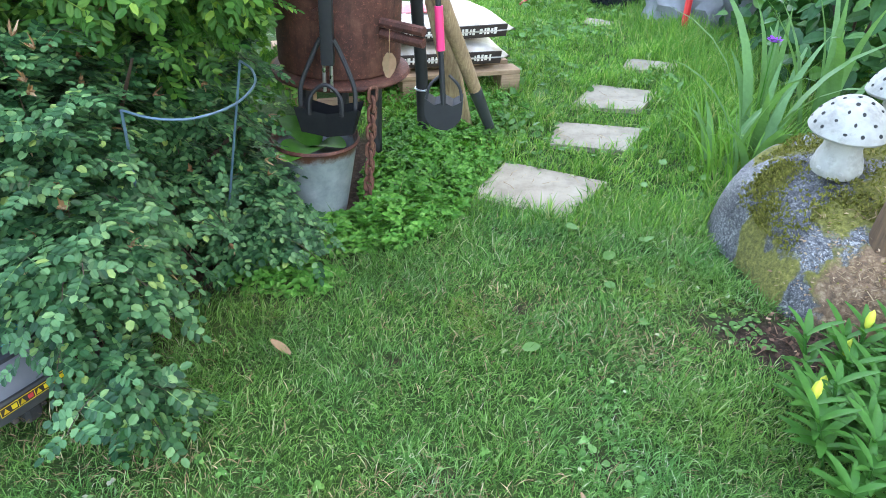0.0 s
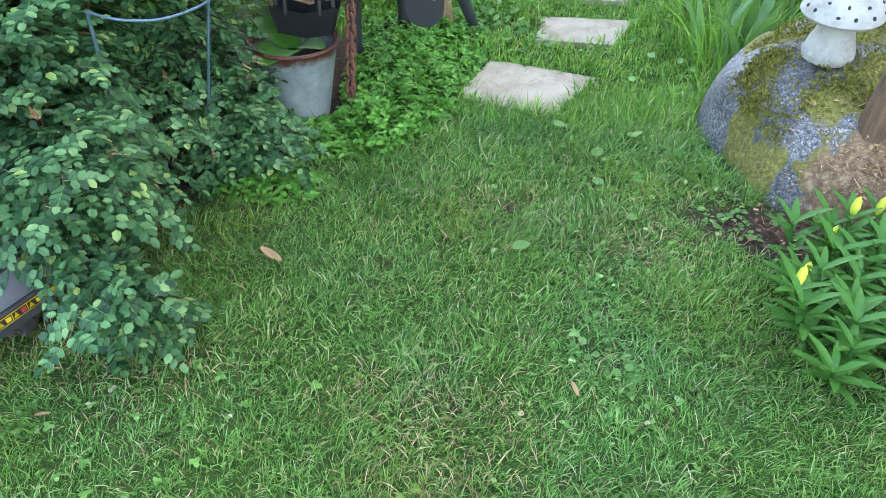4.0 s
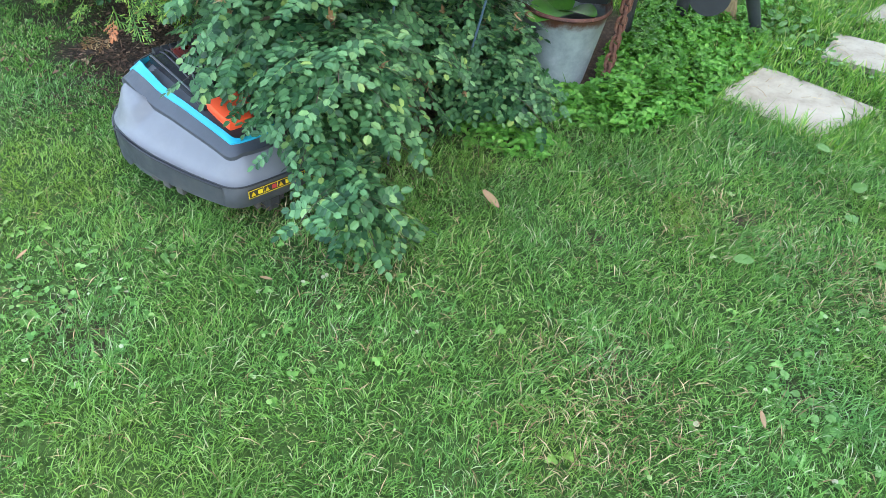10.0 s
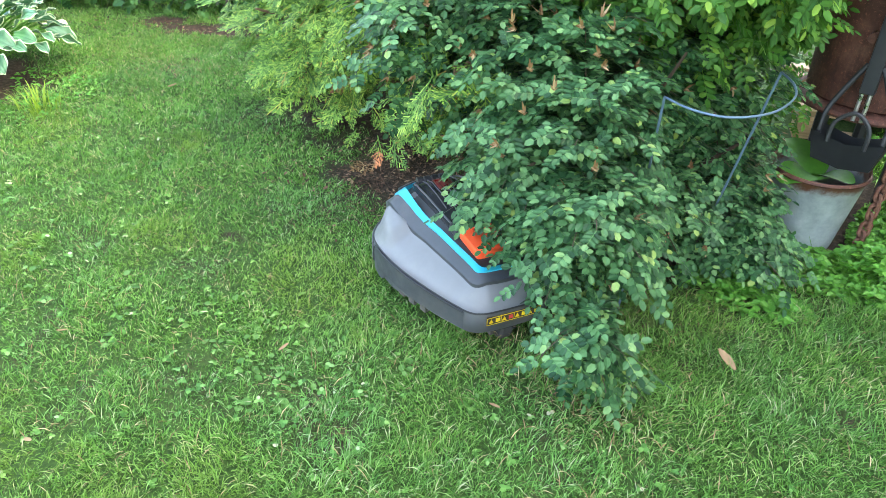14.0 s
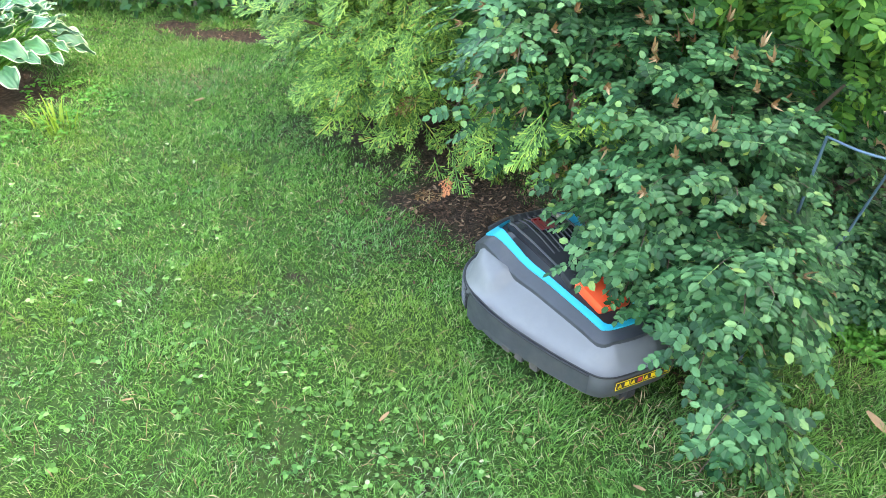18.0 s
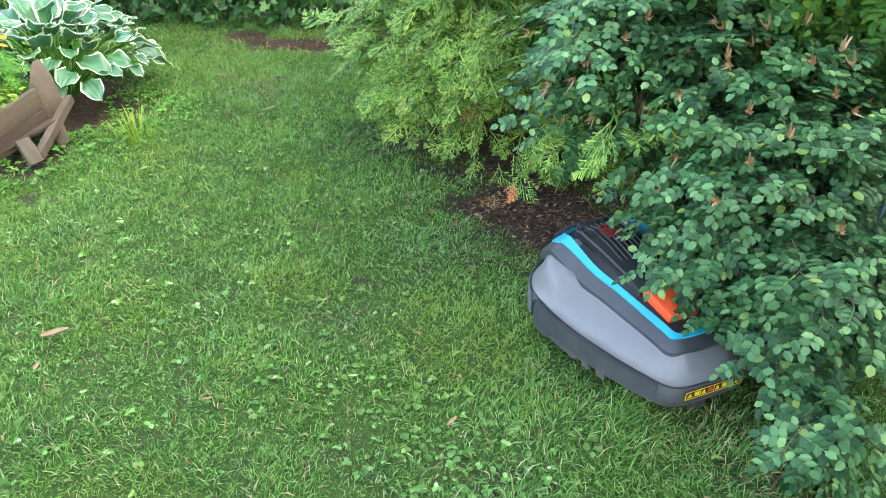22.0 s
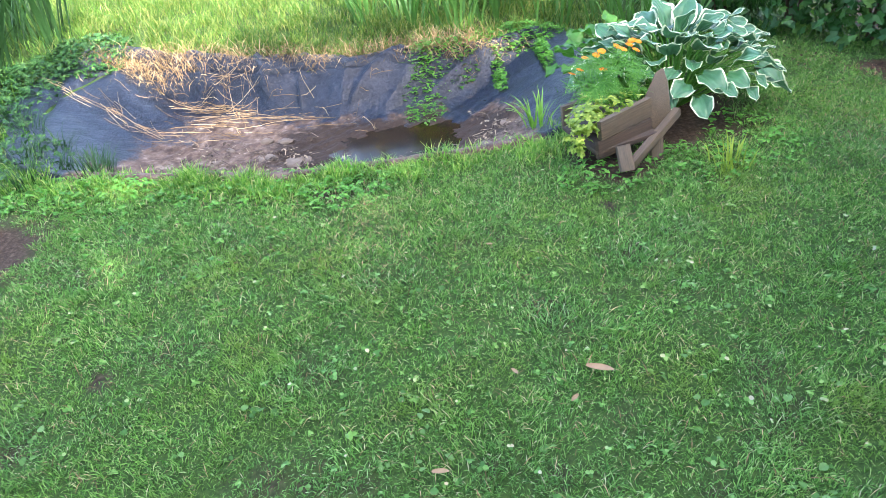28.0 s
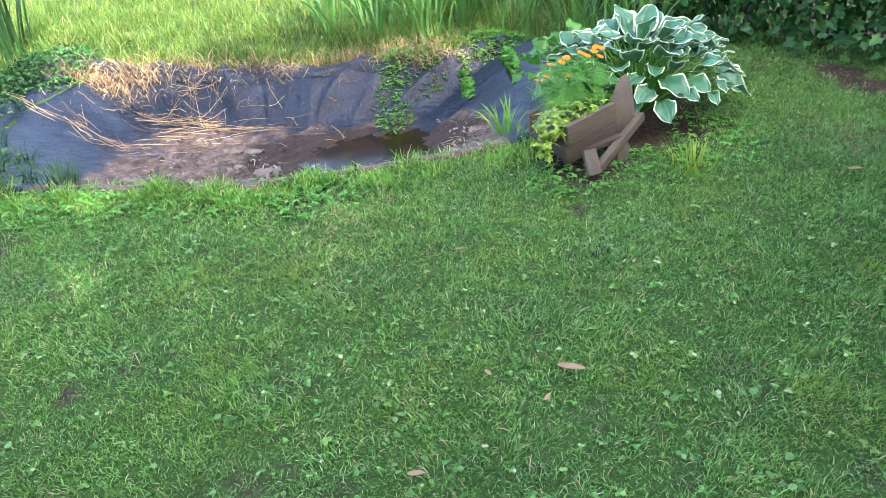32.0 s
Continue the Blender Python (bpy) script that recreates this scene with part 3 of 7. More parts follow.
def ground_lines(lo, hi, step):
    far = [0.1, 0.3, 0.7, 1.5, 3, 6, 12, 25, 50, 100, 200, 400]
    return np.r_[[lo - f for f in reversed(far)], np.arange(lo, hi + step / 2, step), [hi + f for f in far]]


def build_ground():
    gx, gy = ground_lines(-6.6, 2.2, 0.04), ground_lines(-3.2, 5.4, 0.04)
    X, Y = np.meshgrid(gx, gy, indexing="ij")
    Z = ground_z(X, Y)
    a, b = X.shape
    i = np.arange(a * b).reshape(a, b)
    f = np.stack((i[:-1, :-1], i[1:, :-1], i[1:, 1:], i[:-1, 1:]), -1).reshape(-1, 4)
    g = from_arrays("ground", np.stack((X, Y, Z), -1).reshape(-1, 3), f, M["ground"], True, {"soil": soil_at(X, Y).ravel()})
    tagged(g, "trodden garden earth under the lawn with bare soil patches", "ground", kind="structure")


build_ground()


def build_pond():
    na, nr = 320, 100
    th = np.linspace(0, 2 * math.pi, na, endpoint=False)
    edge = np.interp((th + math.pi) % (2 * math.pi) - math.pi, _pa, _pr)
    rr = np.linspace(0.0, 1.035, nr)
    R, TH = rr[:, None] * edge[None], np.repeat(th[None], nr, 0)
    X, Y = POND_C[0] + R * np.cos(TH), POND_C[1] + R * np.sin(TH)
    rho = np.repeat(rr[:, None], na, 1)
    wr = smoothstep((rho - 0.45) / 0.3)
    crease = np.sin(TH * 23 + 4 * np.sin(TH * 3)) * 0.6 + np.sin(TH * 41 + 2 + rho * 3) * 0.4
    shelf = np.sin(rho * 30 + 2.0 * np.sin(TH * 2.0)) * 0.3
    fold = np.clip(1 - np.abs(np.sin(TH * 8.5 + 1.7 * np.sin(TH * 3 + 1) + rho * 2.2)) * 2.2, 0, 1) ** 1.5 * (0.4 + 0.6 * (np.sin(TH * 5 + 2) > -0.2))
    tuck = -np.clip(1 - np.abs(rho - 0.88 - 0.025 * np.sin(TH * 3)) / 0.018, 0, 1) * smoothstep((-0.1 - np.cos(TH)) / 0.2)
    calm = 1 - smoothstep((rho - 0.80) / 0.12) * (X > -4.5)      # the near bank lies smooth
    fold, crease = fold * calm, crease * calm
    lumps = 0.012 * wob(X, Y, 9.0) + 0.007 * wob(X, Y, 21.0, 1.0)
    Z = ground_z(X, Y) + 0.024 + wr * (0.010 * (0.55 * crease + 0.6) + 0.006 * shelf + 0.040 * fold + 0.060 * tuck) + (1 - wr) * (lumps + 0.01)
    Z -= 0.07 * smoothstep((rho - 0.985) / 0.04) * (X > -4.6)      # the near rim is buried in the turf
    i = np.arange(nr * na).reshape(nr, na)
    f = np.stack((i[:-1], i[1:], np.roll(i[1:], -1, 1), np.roll(i[:-1], -1, 1)), -1).reshape(-1, 4)
    silt = np.clip(1.12 - rho * 1.3, 0, 1)
    silt = np.maximum(silt, smoothstep((X + 4.85 - 0.10 * wob(X, Y, 2.0)) / 0.45) * smoothstep((Y + 1.95) / 0.4) * smoothstep((0.55 - Y) / 0.35))
    ob = from_arrays("pond_liner", np.stack((X, Y, Z), -1).reshape(-1, 3), f, M["liner"], True, {"silt": silt.ravel(), "wet": np.exp(-(((X + 4.38) / 0.42) ** 2 + ((Y + 0.32) / 0.75) ** 2)).ravel()})
    tagged(ob, "wrinkled black rubber pond liner with brown dried silt", "pond liner", kind="structure")
    bm = bmesh.new()
    pts = [bm.verts.new((-4.4 + 0.40 * math.cos(t) * (1 + 0.12 * math.sin(3 * t)), -0.28 + 0.56 * math.sin(t) * (1 + 0.1 * math.cos(2 * t)), -0.272)) for t in np.linspace(0, 2 * math.pi, 48, endpoint=False)]
    bm.faces.new(pts)
    w = part("water", bm, M["water"], None, smooth=False)
    tagged(w, "shallow murky brown puddle left in the pond", "water", kind="structure")


build_pond()


def build_shade_wall():
    """A plain unseen wall, added to keep the sun off the garden."""
    c, s = math.sin(_az), math.cos(_az)
    base = Matrix.Translation((c * 6.2, s * 6.2, 0)) @ Matrix.Rotation(-_az, 4, "Z")
    bm = box(17, 0.3, 6.4, base @ Matrix.Translation((0, 0, 3.3)))
    w = part("wall_east", bm, M["render"], None, smooth=False)
    tagged(w, "plain plastered wall, unseen, added to block the sun", "wall", kind="structure")
    return base


SHADE_BASE = build_shade_wall()

# ---- grass ----


def grass(name, xy, h, w, lean, mat, label, curl=0.5, heading=None):
    """Blades of grass, two triangles each."""
    n = len(xy)
    z = ground_z(xy[:, 0], xy[:, 1])
    root = np.stack((xy[:, 0], xy[:, 1], z - 0.004), 1)
    a = rng.uniform(0, 2 * math.pi, n) if heading is None else heading
    face = rng.uniform(0, 2 * math.pi, n)
    d = np.stack((np.cos(a), np.sin(a), np.zeros(n)), 1)
    side = np.stack((np.cos(face), np.sin(face), np.zeros(n)), 1)
    up = np.array((0, 0, 1.0))
    l = np.asarray(lean)[:, None]
    hh, ww = np.asarray(h)[:, None], np.asarray(w)[:, None] / 2
    mid = root + hh * 0.55 * (up * np.cos(l * 0.6) + d * np.sin(l * 0.6))
    l2 = l * (1 + curl)
    tip = mid + hh * 0.5 * (up * np.cos(l2) + d * np.sin(l2))
    v = np.stack((root, mid - side * ww, mid + side * ww, tip), 1).reshape(-1, 3)
    f = np.array([(0, 2, 1), (1, 2, 3)])[None] + 4 * np.arange(n)[:, None, None]
    ob = from_arrays(name, v, f.reshape(-1, 3), mat)
    return tagged(ob, label, "grass", kind="stuff")


def lawn_points(n, x0, x1, y0, y1):
    xy = np.stack((rng.uniform(x0, x1, n), rng.uniform(y0, y1, n)), 1)
    keep = rng.uniform(size=n) > soil_at(xy[:, 0], xy[:, 1]) * 1.02
    keep &= pond_rho(xy[:, 0], xy[:, 1]) > 1.0 + 0.02 * rng.normal(size=n)
    return xy[keep]


def slab_mask(xy):
    """True on the stepping stones."""
    out = np.zeros(len(xy), bool)
    for c in SLABS:
        q = np.array(c)
        inside = np.ones(len(xy), bool)
        for k in range(4):
            a, b = q[k], q[(k + 1) % 4]
            e = b - a
            inside &= (e[0] * (xy[:, 1] - a[1]) - e[1] * (xy[:, 0] - a[0])) > 0.010 * np.linalg.norm(e)
        out |= inside
    return out


SLABS = [((0.158, 2.374), (0.483, 2.261), (0.665, 2.573), (0.279, 2.683)), ((0.47, 2.895), (0.775, 2.875), (0.902, 3.137), (0.506, 3.141)),
         ((0.585, 3.355), (0.915, 3.376), (1.05, 3.656), (0.736, 3.702)), ((0.919, 3.983), (1.215, 4.028), (1.284, 4.165), (0.981, 4.203)), ((0.784, 4.899), (0.96, 4.855), (1.0, 5.005), (0.82, 5.068))]



def rock_mask(xy):
    return np.hypot((xy[:, 0] - 1.56) / 0.60, (xy[:, 1] - 2.15) / 0.48) < 1.0


def build_grass():
    tuft = np.concatenate((lawn_points(148000, -4.1, 1.35, -2.3, 2.5), lawn_points(6000, -5.1, -4.1, 1.0, 2.5), lawn_points(2500, -4.2, -3.0, 2.5, 2.9)))
    tuft = tuft[~((tuft[:, 0] > -0.3) & (tuft[:, 1] < 0.45)) & ~(tuft[:, 1] < -0.35 - 0.72 * (-0.5 - tuft[:, 0]))]
    tuft = tuft[~slab_mask(tuft) & ~rock_mask(tuft)]
    per = 7
    out = rng.uniform(0, 2 * math.pi, len(tuft) * per)
    xy = np.repeat(tuft, per, 0) + np.abs(rng.normal(0, 0.012, len(out)))[:, None] * np.stack((np.cos(out), np.sin(out)), 1)
    size = np.repeat(rng.uniform(0.6, 1.4, len(tuft)), per)
    comb = np.repeat(3.0 * wob(tuft[:, 0], tuft[:, 1], 4.0, 0.7) + rng.normal(0, 0.8, len(tuft)), per)      # tufts are trodden over one way
    out = np.where(rng.uniform(size=len(out)) < 0.45, comb + rng.normal(0, 0.5, len(out)), out + rng.normal(0, 0.9, len(out)))
    thin = 0.66 + 0.30 * wob(xy[:, 0], xy[:, 1], 2.0, 0.4) + 0.30 * wob(xy[:, 0], xy[:, 1], 9.0)
    ok = rng.uniform(size=len(xy)) < thin + 0.38
    xy, size, out = xy[ok], size[ok], out[ok]
    n = len(xy)
    tall = 1 + 0.55 * smoothstep((xy[:, 1] - 1.8) / 0.5) * (xy[:, 0] > -0.6) + 0.38 * wob(xy[:, 0], xy[:, 1], 3.3) + 0.2 * wob(xy[:, 0], xy[:, 1], 11.0, 2.0)
    tall = tall * (0.60 + 0.36 * smoothstep((xy[:, 0] + 1.5) / 0.9))      # mown shorter towards the pond
    h = rng.uniform(0.018, 0.048, n) * np.clip(tall, 0.35, 2.2) * size
    away = np.hypot(xy[:, 0] + 0.3, xy[:, 1])
    w = rng.uniform(0.0018, 0.0036, n) * (0.82 + 0.16 * np.clip(away - 1.0, 0, 2.5))
    lean = np.where(rng.uniform(size=n) < 0.28, rng.uniform(0.3, 0.85, n), rng.uniform(0.85, 1.36, n))
    grass("lawn_grass", xy, h, w, lean, M["lawn"], "short mown green lawn grass with worn thin spots", curl=0.08, heading=out)
    # dry clippings lying flat
    xy = lawn_points(15000, -4.0, 1.2, -1.9, 2.3)
    xy = xy[~slab_mask(xy) & ~rock_mask(xy)]
    n = len(xy)
    grass("dry_clippings", xy, rng.uniform(0.02, 0.055, n), rng.uniform(0.0014, 0.0028, n), rng.uniform(1.2, 1.55, n), M["straw"], "dry yellow clippings lying in the lawn", curl=0.0).location.z = 0.014
    # trodden spots where the grass has bleached
    spots = ((0.18, 0.80, 0.15, 0.10), (0.13, 1.03, 0.12, 0.07), (0.33, 1.72, 0.16, 0.09), (0.66, 1.62, 0.12, 0.09), (-0.55, 1.12, 0.14, 0.07), (-2.95, -0.35, 0.22, 0.12), (-3.28, 1.75, 0.18, 0.12))
    xy = np.concatenate([np.stack((rng.normal(x, a, 420), rng.normal(y, b, 420)), 1) for x, y, a, b in spots])
    n = len(xy)
    grass("bleached_grass", xy, rng.uniform(0.02, 0.05, n), rng.uniform(0.0014, 0.0030, n), rng.uniform(1.0, 1.5, n), M["straw"], "bleached trodden grass in the lawn", curl=0.0).location.z = 0.012
    # uncut grass by the stepping stones
    tuft = lawn_points(15000, -0.35, 2.3, 2.2, 6.2)
    xy = np.repeat(tuft, 7, 0) + rng.normal(0, 0.018, (len(tuft) * 7, 2))
    xy = xy[~slab_mask(xy) & ~rock_mask(xy)]
    n = len(xy)
    grass("path_grass", xy, rng.uniform(0.03, 0.085, n) * (1 + 1.1 * smoothstep((xy[:, 0] - 0.95) / 0.4) + 0.5 * wob(xy[:, 0], xy[:, 1], 4.0)), rng.uniform(0.003, 0.006, n), rng.uniform(0.15, 1.35, n), M["longgrass"], "uncut green grass round the stepping stones")
    # longer fringe where the lawn meets the pond
    ang = rng.uniform(-2.2, 1.5, 34000)
    r = np.interp(ang, _pa, _pr) * rng.normal(1.05, 0.07, 34000)
    xy = np.stack((POND_C[0] + r * np.cos(ang), POND_C[1] + r * np.sin(ang)), 1)
    xy = xy[(xy[:, 0] > -4.35) & (rng.uniform(size=len(xy)) < 0.45 + 0.9 * wob(xy[:, 0], xy[:, 1], 5.0, 0.3))]
    n = len(xy)
    grass("pond_fringe_grass", xy, rng.uniform(0.025, 0.10, n) * (0.8 + 0.5 * wob(xy[:, 0], xy[:, 1], 7.0)), rng.uniform(0.003, 0.006, n), rng.uniform(0.2, 1.4, n), M["longgrass"], "long uncut grass on the near pond rim")
    # tall bank behind the pond
    tuft = np.stack((rng.uniform(-8.2, -4.4, 9000), rng.uniform(-5.0, 1.2, 9000)), 1)
    xy = np.repeat(tuft, 11, 0) + rng.normal(0, 0.022, (99000, 2))
    xy = xy[(pond_rho(xy[:, 0], xy[:, 1]) > 1.0) & ~((xy[:, 1] < -2.0) & (xy[:, 0] > -6.0) & (rng.uniform(size=len(xy)) < 0.8)) & (rng.uniform(size=len(xy)) < np.clip(1.3 - 0.28 * (-5.2 - xy[:, 0]), 0.2, 1))]
    n = len(xy)
    grass("bank_grass", xy, rng.uniform(0.05, 0.18, n) * (0.75 + 0.5 * wob(xy[:, 0], xy[:, 1], 3.0)), rng.uniform(0.004, 0.008, n), rng.uniform(0.1, 1.2, n), M["bankgrass"], "sunlit yellow-green grass on the far pond bank")
    # thinner lawn behind the camera
    xy = lawn_points(88000, -3.2, 2.3, -2.5, 0.6)
    xy = xy[(((xy[:, 0] > -0.3) & (xy[:, 1] < 0.5)) | (xy[:, 1] < -0.3 - 0.72 * (-0.5 - xy[:, 0]))) | (xy[:, 0] > 1.3)]
    n = len(xy)
    grass("rear_lawn_grass", xy, rng.uniform(0.03, 0.055, n), rng.uniform(0.005, 0.008, n), rng.uniform(0.6, 1.35, n), M["lawn"], "short mown lawn grass behind the viewpoint")
    # grass beyond the hedge and the path, thin and far
    xy = np.stack((rng.uniform(-7, 4.5, 60000), rng.uniform(-4.5, 8.5, 60000)), 1)
    out = (xy[:, 1] > 5.4) | (xy[:, 0] > 2.2) | (xy[:, 1] < -2.5)
    xy = xy[out & (pond_rho(xy[:, 0], xy[:, 1]) > 1.02)]
    n = len(xy)
    grass("outer_grass", xy, rng.uniform(0.05, 0.14, n), rng.uniform(0.005, 0.009, n), rng.uniform(0.1, 0.9, n), M["longgrass"], "rough grass at the garden's edge")


build_grass()


# ---- shrubs ----
MOWER = (-0.99, 1.285, -25)      # where the mower stands, and its heading


def blob_points(n, c, r, lo=0.72, hi=1.04, zmin=0.03, lump=0.16, k=5.0):
    """Points in the outer shell of a lumpy ellipsoid, and their outward directions."""
    u = unit(n)
    rad = rng.uniform(lo ** 2, hi ** 2, n) ** 0.5
    rad *= 1 + lump * wob(u[:, 0] * k / 3, u[:, 1] * k / 3 + u[:, 2] * k / 3, 1.0, c[0] * 3)
    p = np.array(c) + u * np.array(r) * rad[:, None]
    o = u / np.array(r)
    o /= np.linalg.norm(o, axis=1, keepdims=True)
    gap = (((p - np.array((-0.50, 1.52, 0.66))) / np.array((0.19, 0.32, 0.21))) ** 2).sum(1) < 1.0      # the hollow inside the wire ring
    gap |= (((p - np.array((-0.50, 1.68, 0.46))) / np.array((0.17, 0.26, 0.24))) ** 2).sum(1) < 1.0      # the dark room below it
    ca, sa = math.cos(radians(MOWER[2])), math.sin(radians(MOWER[2]))
    fx, fy = (p[:, 0] - MOWER[0]) * ca + (p[:, 1] - MOWER[1]) * sa, -(p[:, 0] - MOWER[0]) * sa + (p[:, 1] - MOWER[1]) * ca
    gap |= (np.abs(fx) < 0.31) & (np.abs(fy) < 0.235) & (p[:, 2] < 0.27)      # the mower pushes in under the leaves
    ok = (p[:, 2] > zmin) & ~gap
    return p[ok], o[ok]


def foliage(name, blobs, proto, mat, parent, size=(0.8, 1.2), up=0.55, lo=0.72, lump=0.16, flat=0.45, droop=0.1):
    P, O = [], []
    for n, c, r in blobs:
        p, o = blob_points(n, c, r, lo, lump=lump)
        P.append(p)
        O.append(o)
    P, O = np.concatenate(P), np.concatenate(O)
    n = len(P)
    nrm = O * (1 - up) + np.array((0, 0, 1.0)) * up + flat * unit(n)
    along = O + 1.3 * unit(n) - np.array((0, 0, droop))
    return scatter(name, proto, frames_from(nrm, along), P, rng.uniform(size[0], size[1], n), mat, parent)


def stems(parent, root, tips, mat, r0=0.012, name="stem", bend=0.12):
    for t in tips:
        a, b = np.array(root) + np.r_[rng.normal(size=2) * 0.04, 0], np.array(t)
        mid = (a + b) / 2 + np.array((0, 0, bend)) + rng.normal(size=3) * 0.04
        pts = smooth_curve([a, mid, b], 5)
        part(name, tube(pts, list(np.linspace(r0, r0 * 0.3, len(pts))), 6), mat, parent)


def shoots(name, blobs, per, proto, mat, parent, length=(0.08, 0.17), size=(0.85, 1.2)):
    """Leaves set left and right along arching shoots that grow out of blobs."""
    P, N, A, twigs = [], [], [], []
    for n, c, r in blobs:
        p, o = blob_points(n, c, r, 0.55, 0.82, zmin=0.08)
        for q, d in zip(p, o):
            go = d + np.array((0, 0, 0.25)) + 0.45 * unit(1)[0]
            go /= np.linalg.norm(go)
            l = rng.uniform(*length)
            side = np.cross(go, (0, 0, 1.0))
            side /= np.linalg.norm(side) + 1e-6
            tw = []
            for k in range(per):
                s = (k + 0.6) / per
                at = q + go * l * s - np.array((0, 0, 0.45 * l * s * s))
                tw.append(at)
                if at[2] < 0.05:
                    continue
                P.append(at)
                sg = 1 if k % 2 else -1
                A.append(go * (0.45 + 0.9 * (k == per - 1)) + side * sg * (0.9 - 0.7 * (k == per - 1)) + 0.25 * unit(1)[0] - np.array((0, 0, 0.15)))
                N.append(np.array((0, 0, 0.75)) + 0.45 * d + 0.28 * unit(1)[0])
            twigs.append(tw)
    P, N, A = np.array(P), np.array(N), np.array(A)
    n = len(P)
    scatter(name, proto, frames_from(N, A), P, rng.uniform(size[0], size[1], n), mat, parent)
    V, F = [], []
    for tw in twigs:
        for a, b in zip(tw, tw[1:]):
            i = len(V)
            V += [(a[0] - 0.0012, a[1], a[2]), (a[0] + 0.0012, a[1], a[2] + 0.001), (b[0] + 0.0010, b[1], b[2] + 0.001), (b[0] - 0.0010, b[1], b[2])]
            F.append((i, i + 1, i + 2, i + 3))
    child(from_arrays("branchwork", V, F, M["stem"]), parent)


LEAF_ROSE = rose_leaf(3, 0.052, 0.0222, 0.0156)
LEAF_SHRUB = rose_leaf(4, 0.080, 0.030, 0.016)


def single_leaves(parent, proto, blobs, mat, name="leaf", up=0.55):
    """Compound leaves as parts of their own, on shared meshes."""
    me = None
    for n, c, r in blobs:
        p, o = blob_points(n, c, r, 0.98, 1.07)
        m = len(p)
        R = frames_from(o * (1 - up) + np.array((0, 0, up)) + 0.35 * unit(m), o + 0.7 * unit(m) - np.array((0, 0, 0.25)))
        for k in range(m):
            if me is None:
                ob = from_arrays(name, proto[0], proto[1], mat)
                me = ob.data
            else:
                ob = new(name, me)
            s = rng.uniform(0.85, 1.25)
            ob.matrix_world = Matrix.Translation(p[k]) @ Matrix([list(row) for row in R[k]]).to_4x4() @ Matrix.Scale(s, 4)
            ob.parent = parent


def build_rose():
    e = empty("rose_bush", label="dense burnet rose bush with blue-green leaves and withered blooms", category="bush")
    blobs = [(2500, (-0.785, 1.485, 0.41), (0.275, 0.29, 0.31)), (420, (-0.605, 1.26, 0.37), (0.08, 0.09, 0.12)), (1200, (-0.98, 1.56, 0.60), (0.28, 0.26, 0.23)),
             (1700, (-0.85, 1.85, 0.46), (0.37, 0.35, 0.30)), (900, (-0.58, 1.95, 0.18), (0.16, 0.23, 0.19)), (500, (-0.72, 2.10, 0.45), (0.22, 0.22, 0.30)),
             (650, (-1.22, 1.42, 0.72), (0.19, 0.19, 0.19)), (330, (-1.15, 1.56, 0.86), (0.22, 0.22, 0.22)), (150, (-0.505, 1.14, 0.19), (0.035, 0.04, 0.09)), (260, (-0.45, 1.92, 0.12), (0.14, 0.16, 0.10))]
    foliage("inner_foliage", [(int(n * 0.48), c, r) for n, c, r in blobs], LEAF_ROSE, M["rose"], e, lo=0.15, up=0.5, lump=0.2, size=(0.8, 1.1))
    shoots("foliage", [(int(n * 0.072), c, r) for n, c, r in blobs], 8, LEAF_ROSE, M["rose"], e)
    single_leaves(e, LEAF_ROSE, [(150, (-0.82, 1.48, 0.41), (0.30, 0.30, 0.31)), (50, (-0.60, 1.26, 0.33), (0.09, 0.11, 0.15)), (90, (-0.98, 1.56, 0.60), (0.28, 0.26, 0.23))], M["rose"])
    tips = [(-0.55, 1.14, 0.2), (-0.57, 1.2, 0.4), (-0.75, 1.2, 0.5), (-1.0, 1.25, 0.5), (-1.25, 1.35, 0.7), (-0.9, 1.6, 0.9), (-0.6, 1.6, 0.7), (-0.5, 2.0, 0.4), (-0.7, 2.1, 1.1), (-0.45, 2.15, 0.8)]
    stems(e, (-0.85, 1.9, 0.0), tips, M["stem"], 0.011)
    hip = merge([oval_leaf(0.0085 + 0.002 * (k % 3), 0.0070, 0.9, -0.9 - 0.8 * (k % 3), (0, 0, 0.003 * (k % 2)), k * 0.9 + 0.3 * (k % 2), 2) for k in range(7)])
    P, O = [], []
    for m, (n, c, r) in zip((120, 12, 75, 50, 14, 8, 45), blobs):
        p, o = blob_points(m, c, r, 1.02, 1.22, zmin=0.12)
        P.append(p), O.append(o)
    P, O = np.concatenate(P), np.concatenate(O)
    me = None
    for p, o in zip(P, O):
        if me is None:
            ob = from_arrays("withered_bloom", hip[0], hip[1], M["hip"])
            me = ob.data
        else:
            ob = new("withered_bloom", me)
        ob.matrix_world = Matrix.Translation(p) @ Vector(o + 0.6 * unit(1)[0]).to_track_quat("Z", "Y").to_matrix().to_4x4()
        ob.parent = e
    e2 = empty("leafy_shrub", label="taller light green shrub with feathered leaves behind the rose", category="shrub")
    foliage("foliage", [(1500, (-0.95, 2.15, 1.05), (0.62, 0.40, 0.50)), (700, (-0.62, 1.98, 1.15), (0.24, 0.25, 0.4)), (600, (-1.0, 1.75, 1.0), (0.35, 0.3, 0.3)), (1300, (-0.78, 1.86, 0.90), (0.38, 0.32, 0.32)), (350, (-0.56, 2.15, 0.95), (0.15, 0.15, 0.34)), (900, (-1.0, 2.95, 0.6), (0.5, 0.4, 0.7))], LEAF_SHRUB, M["shrub"], e2)
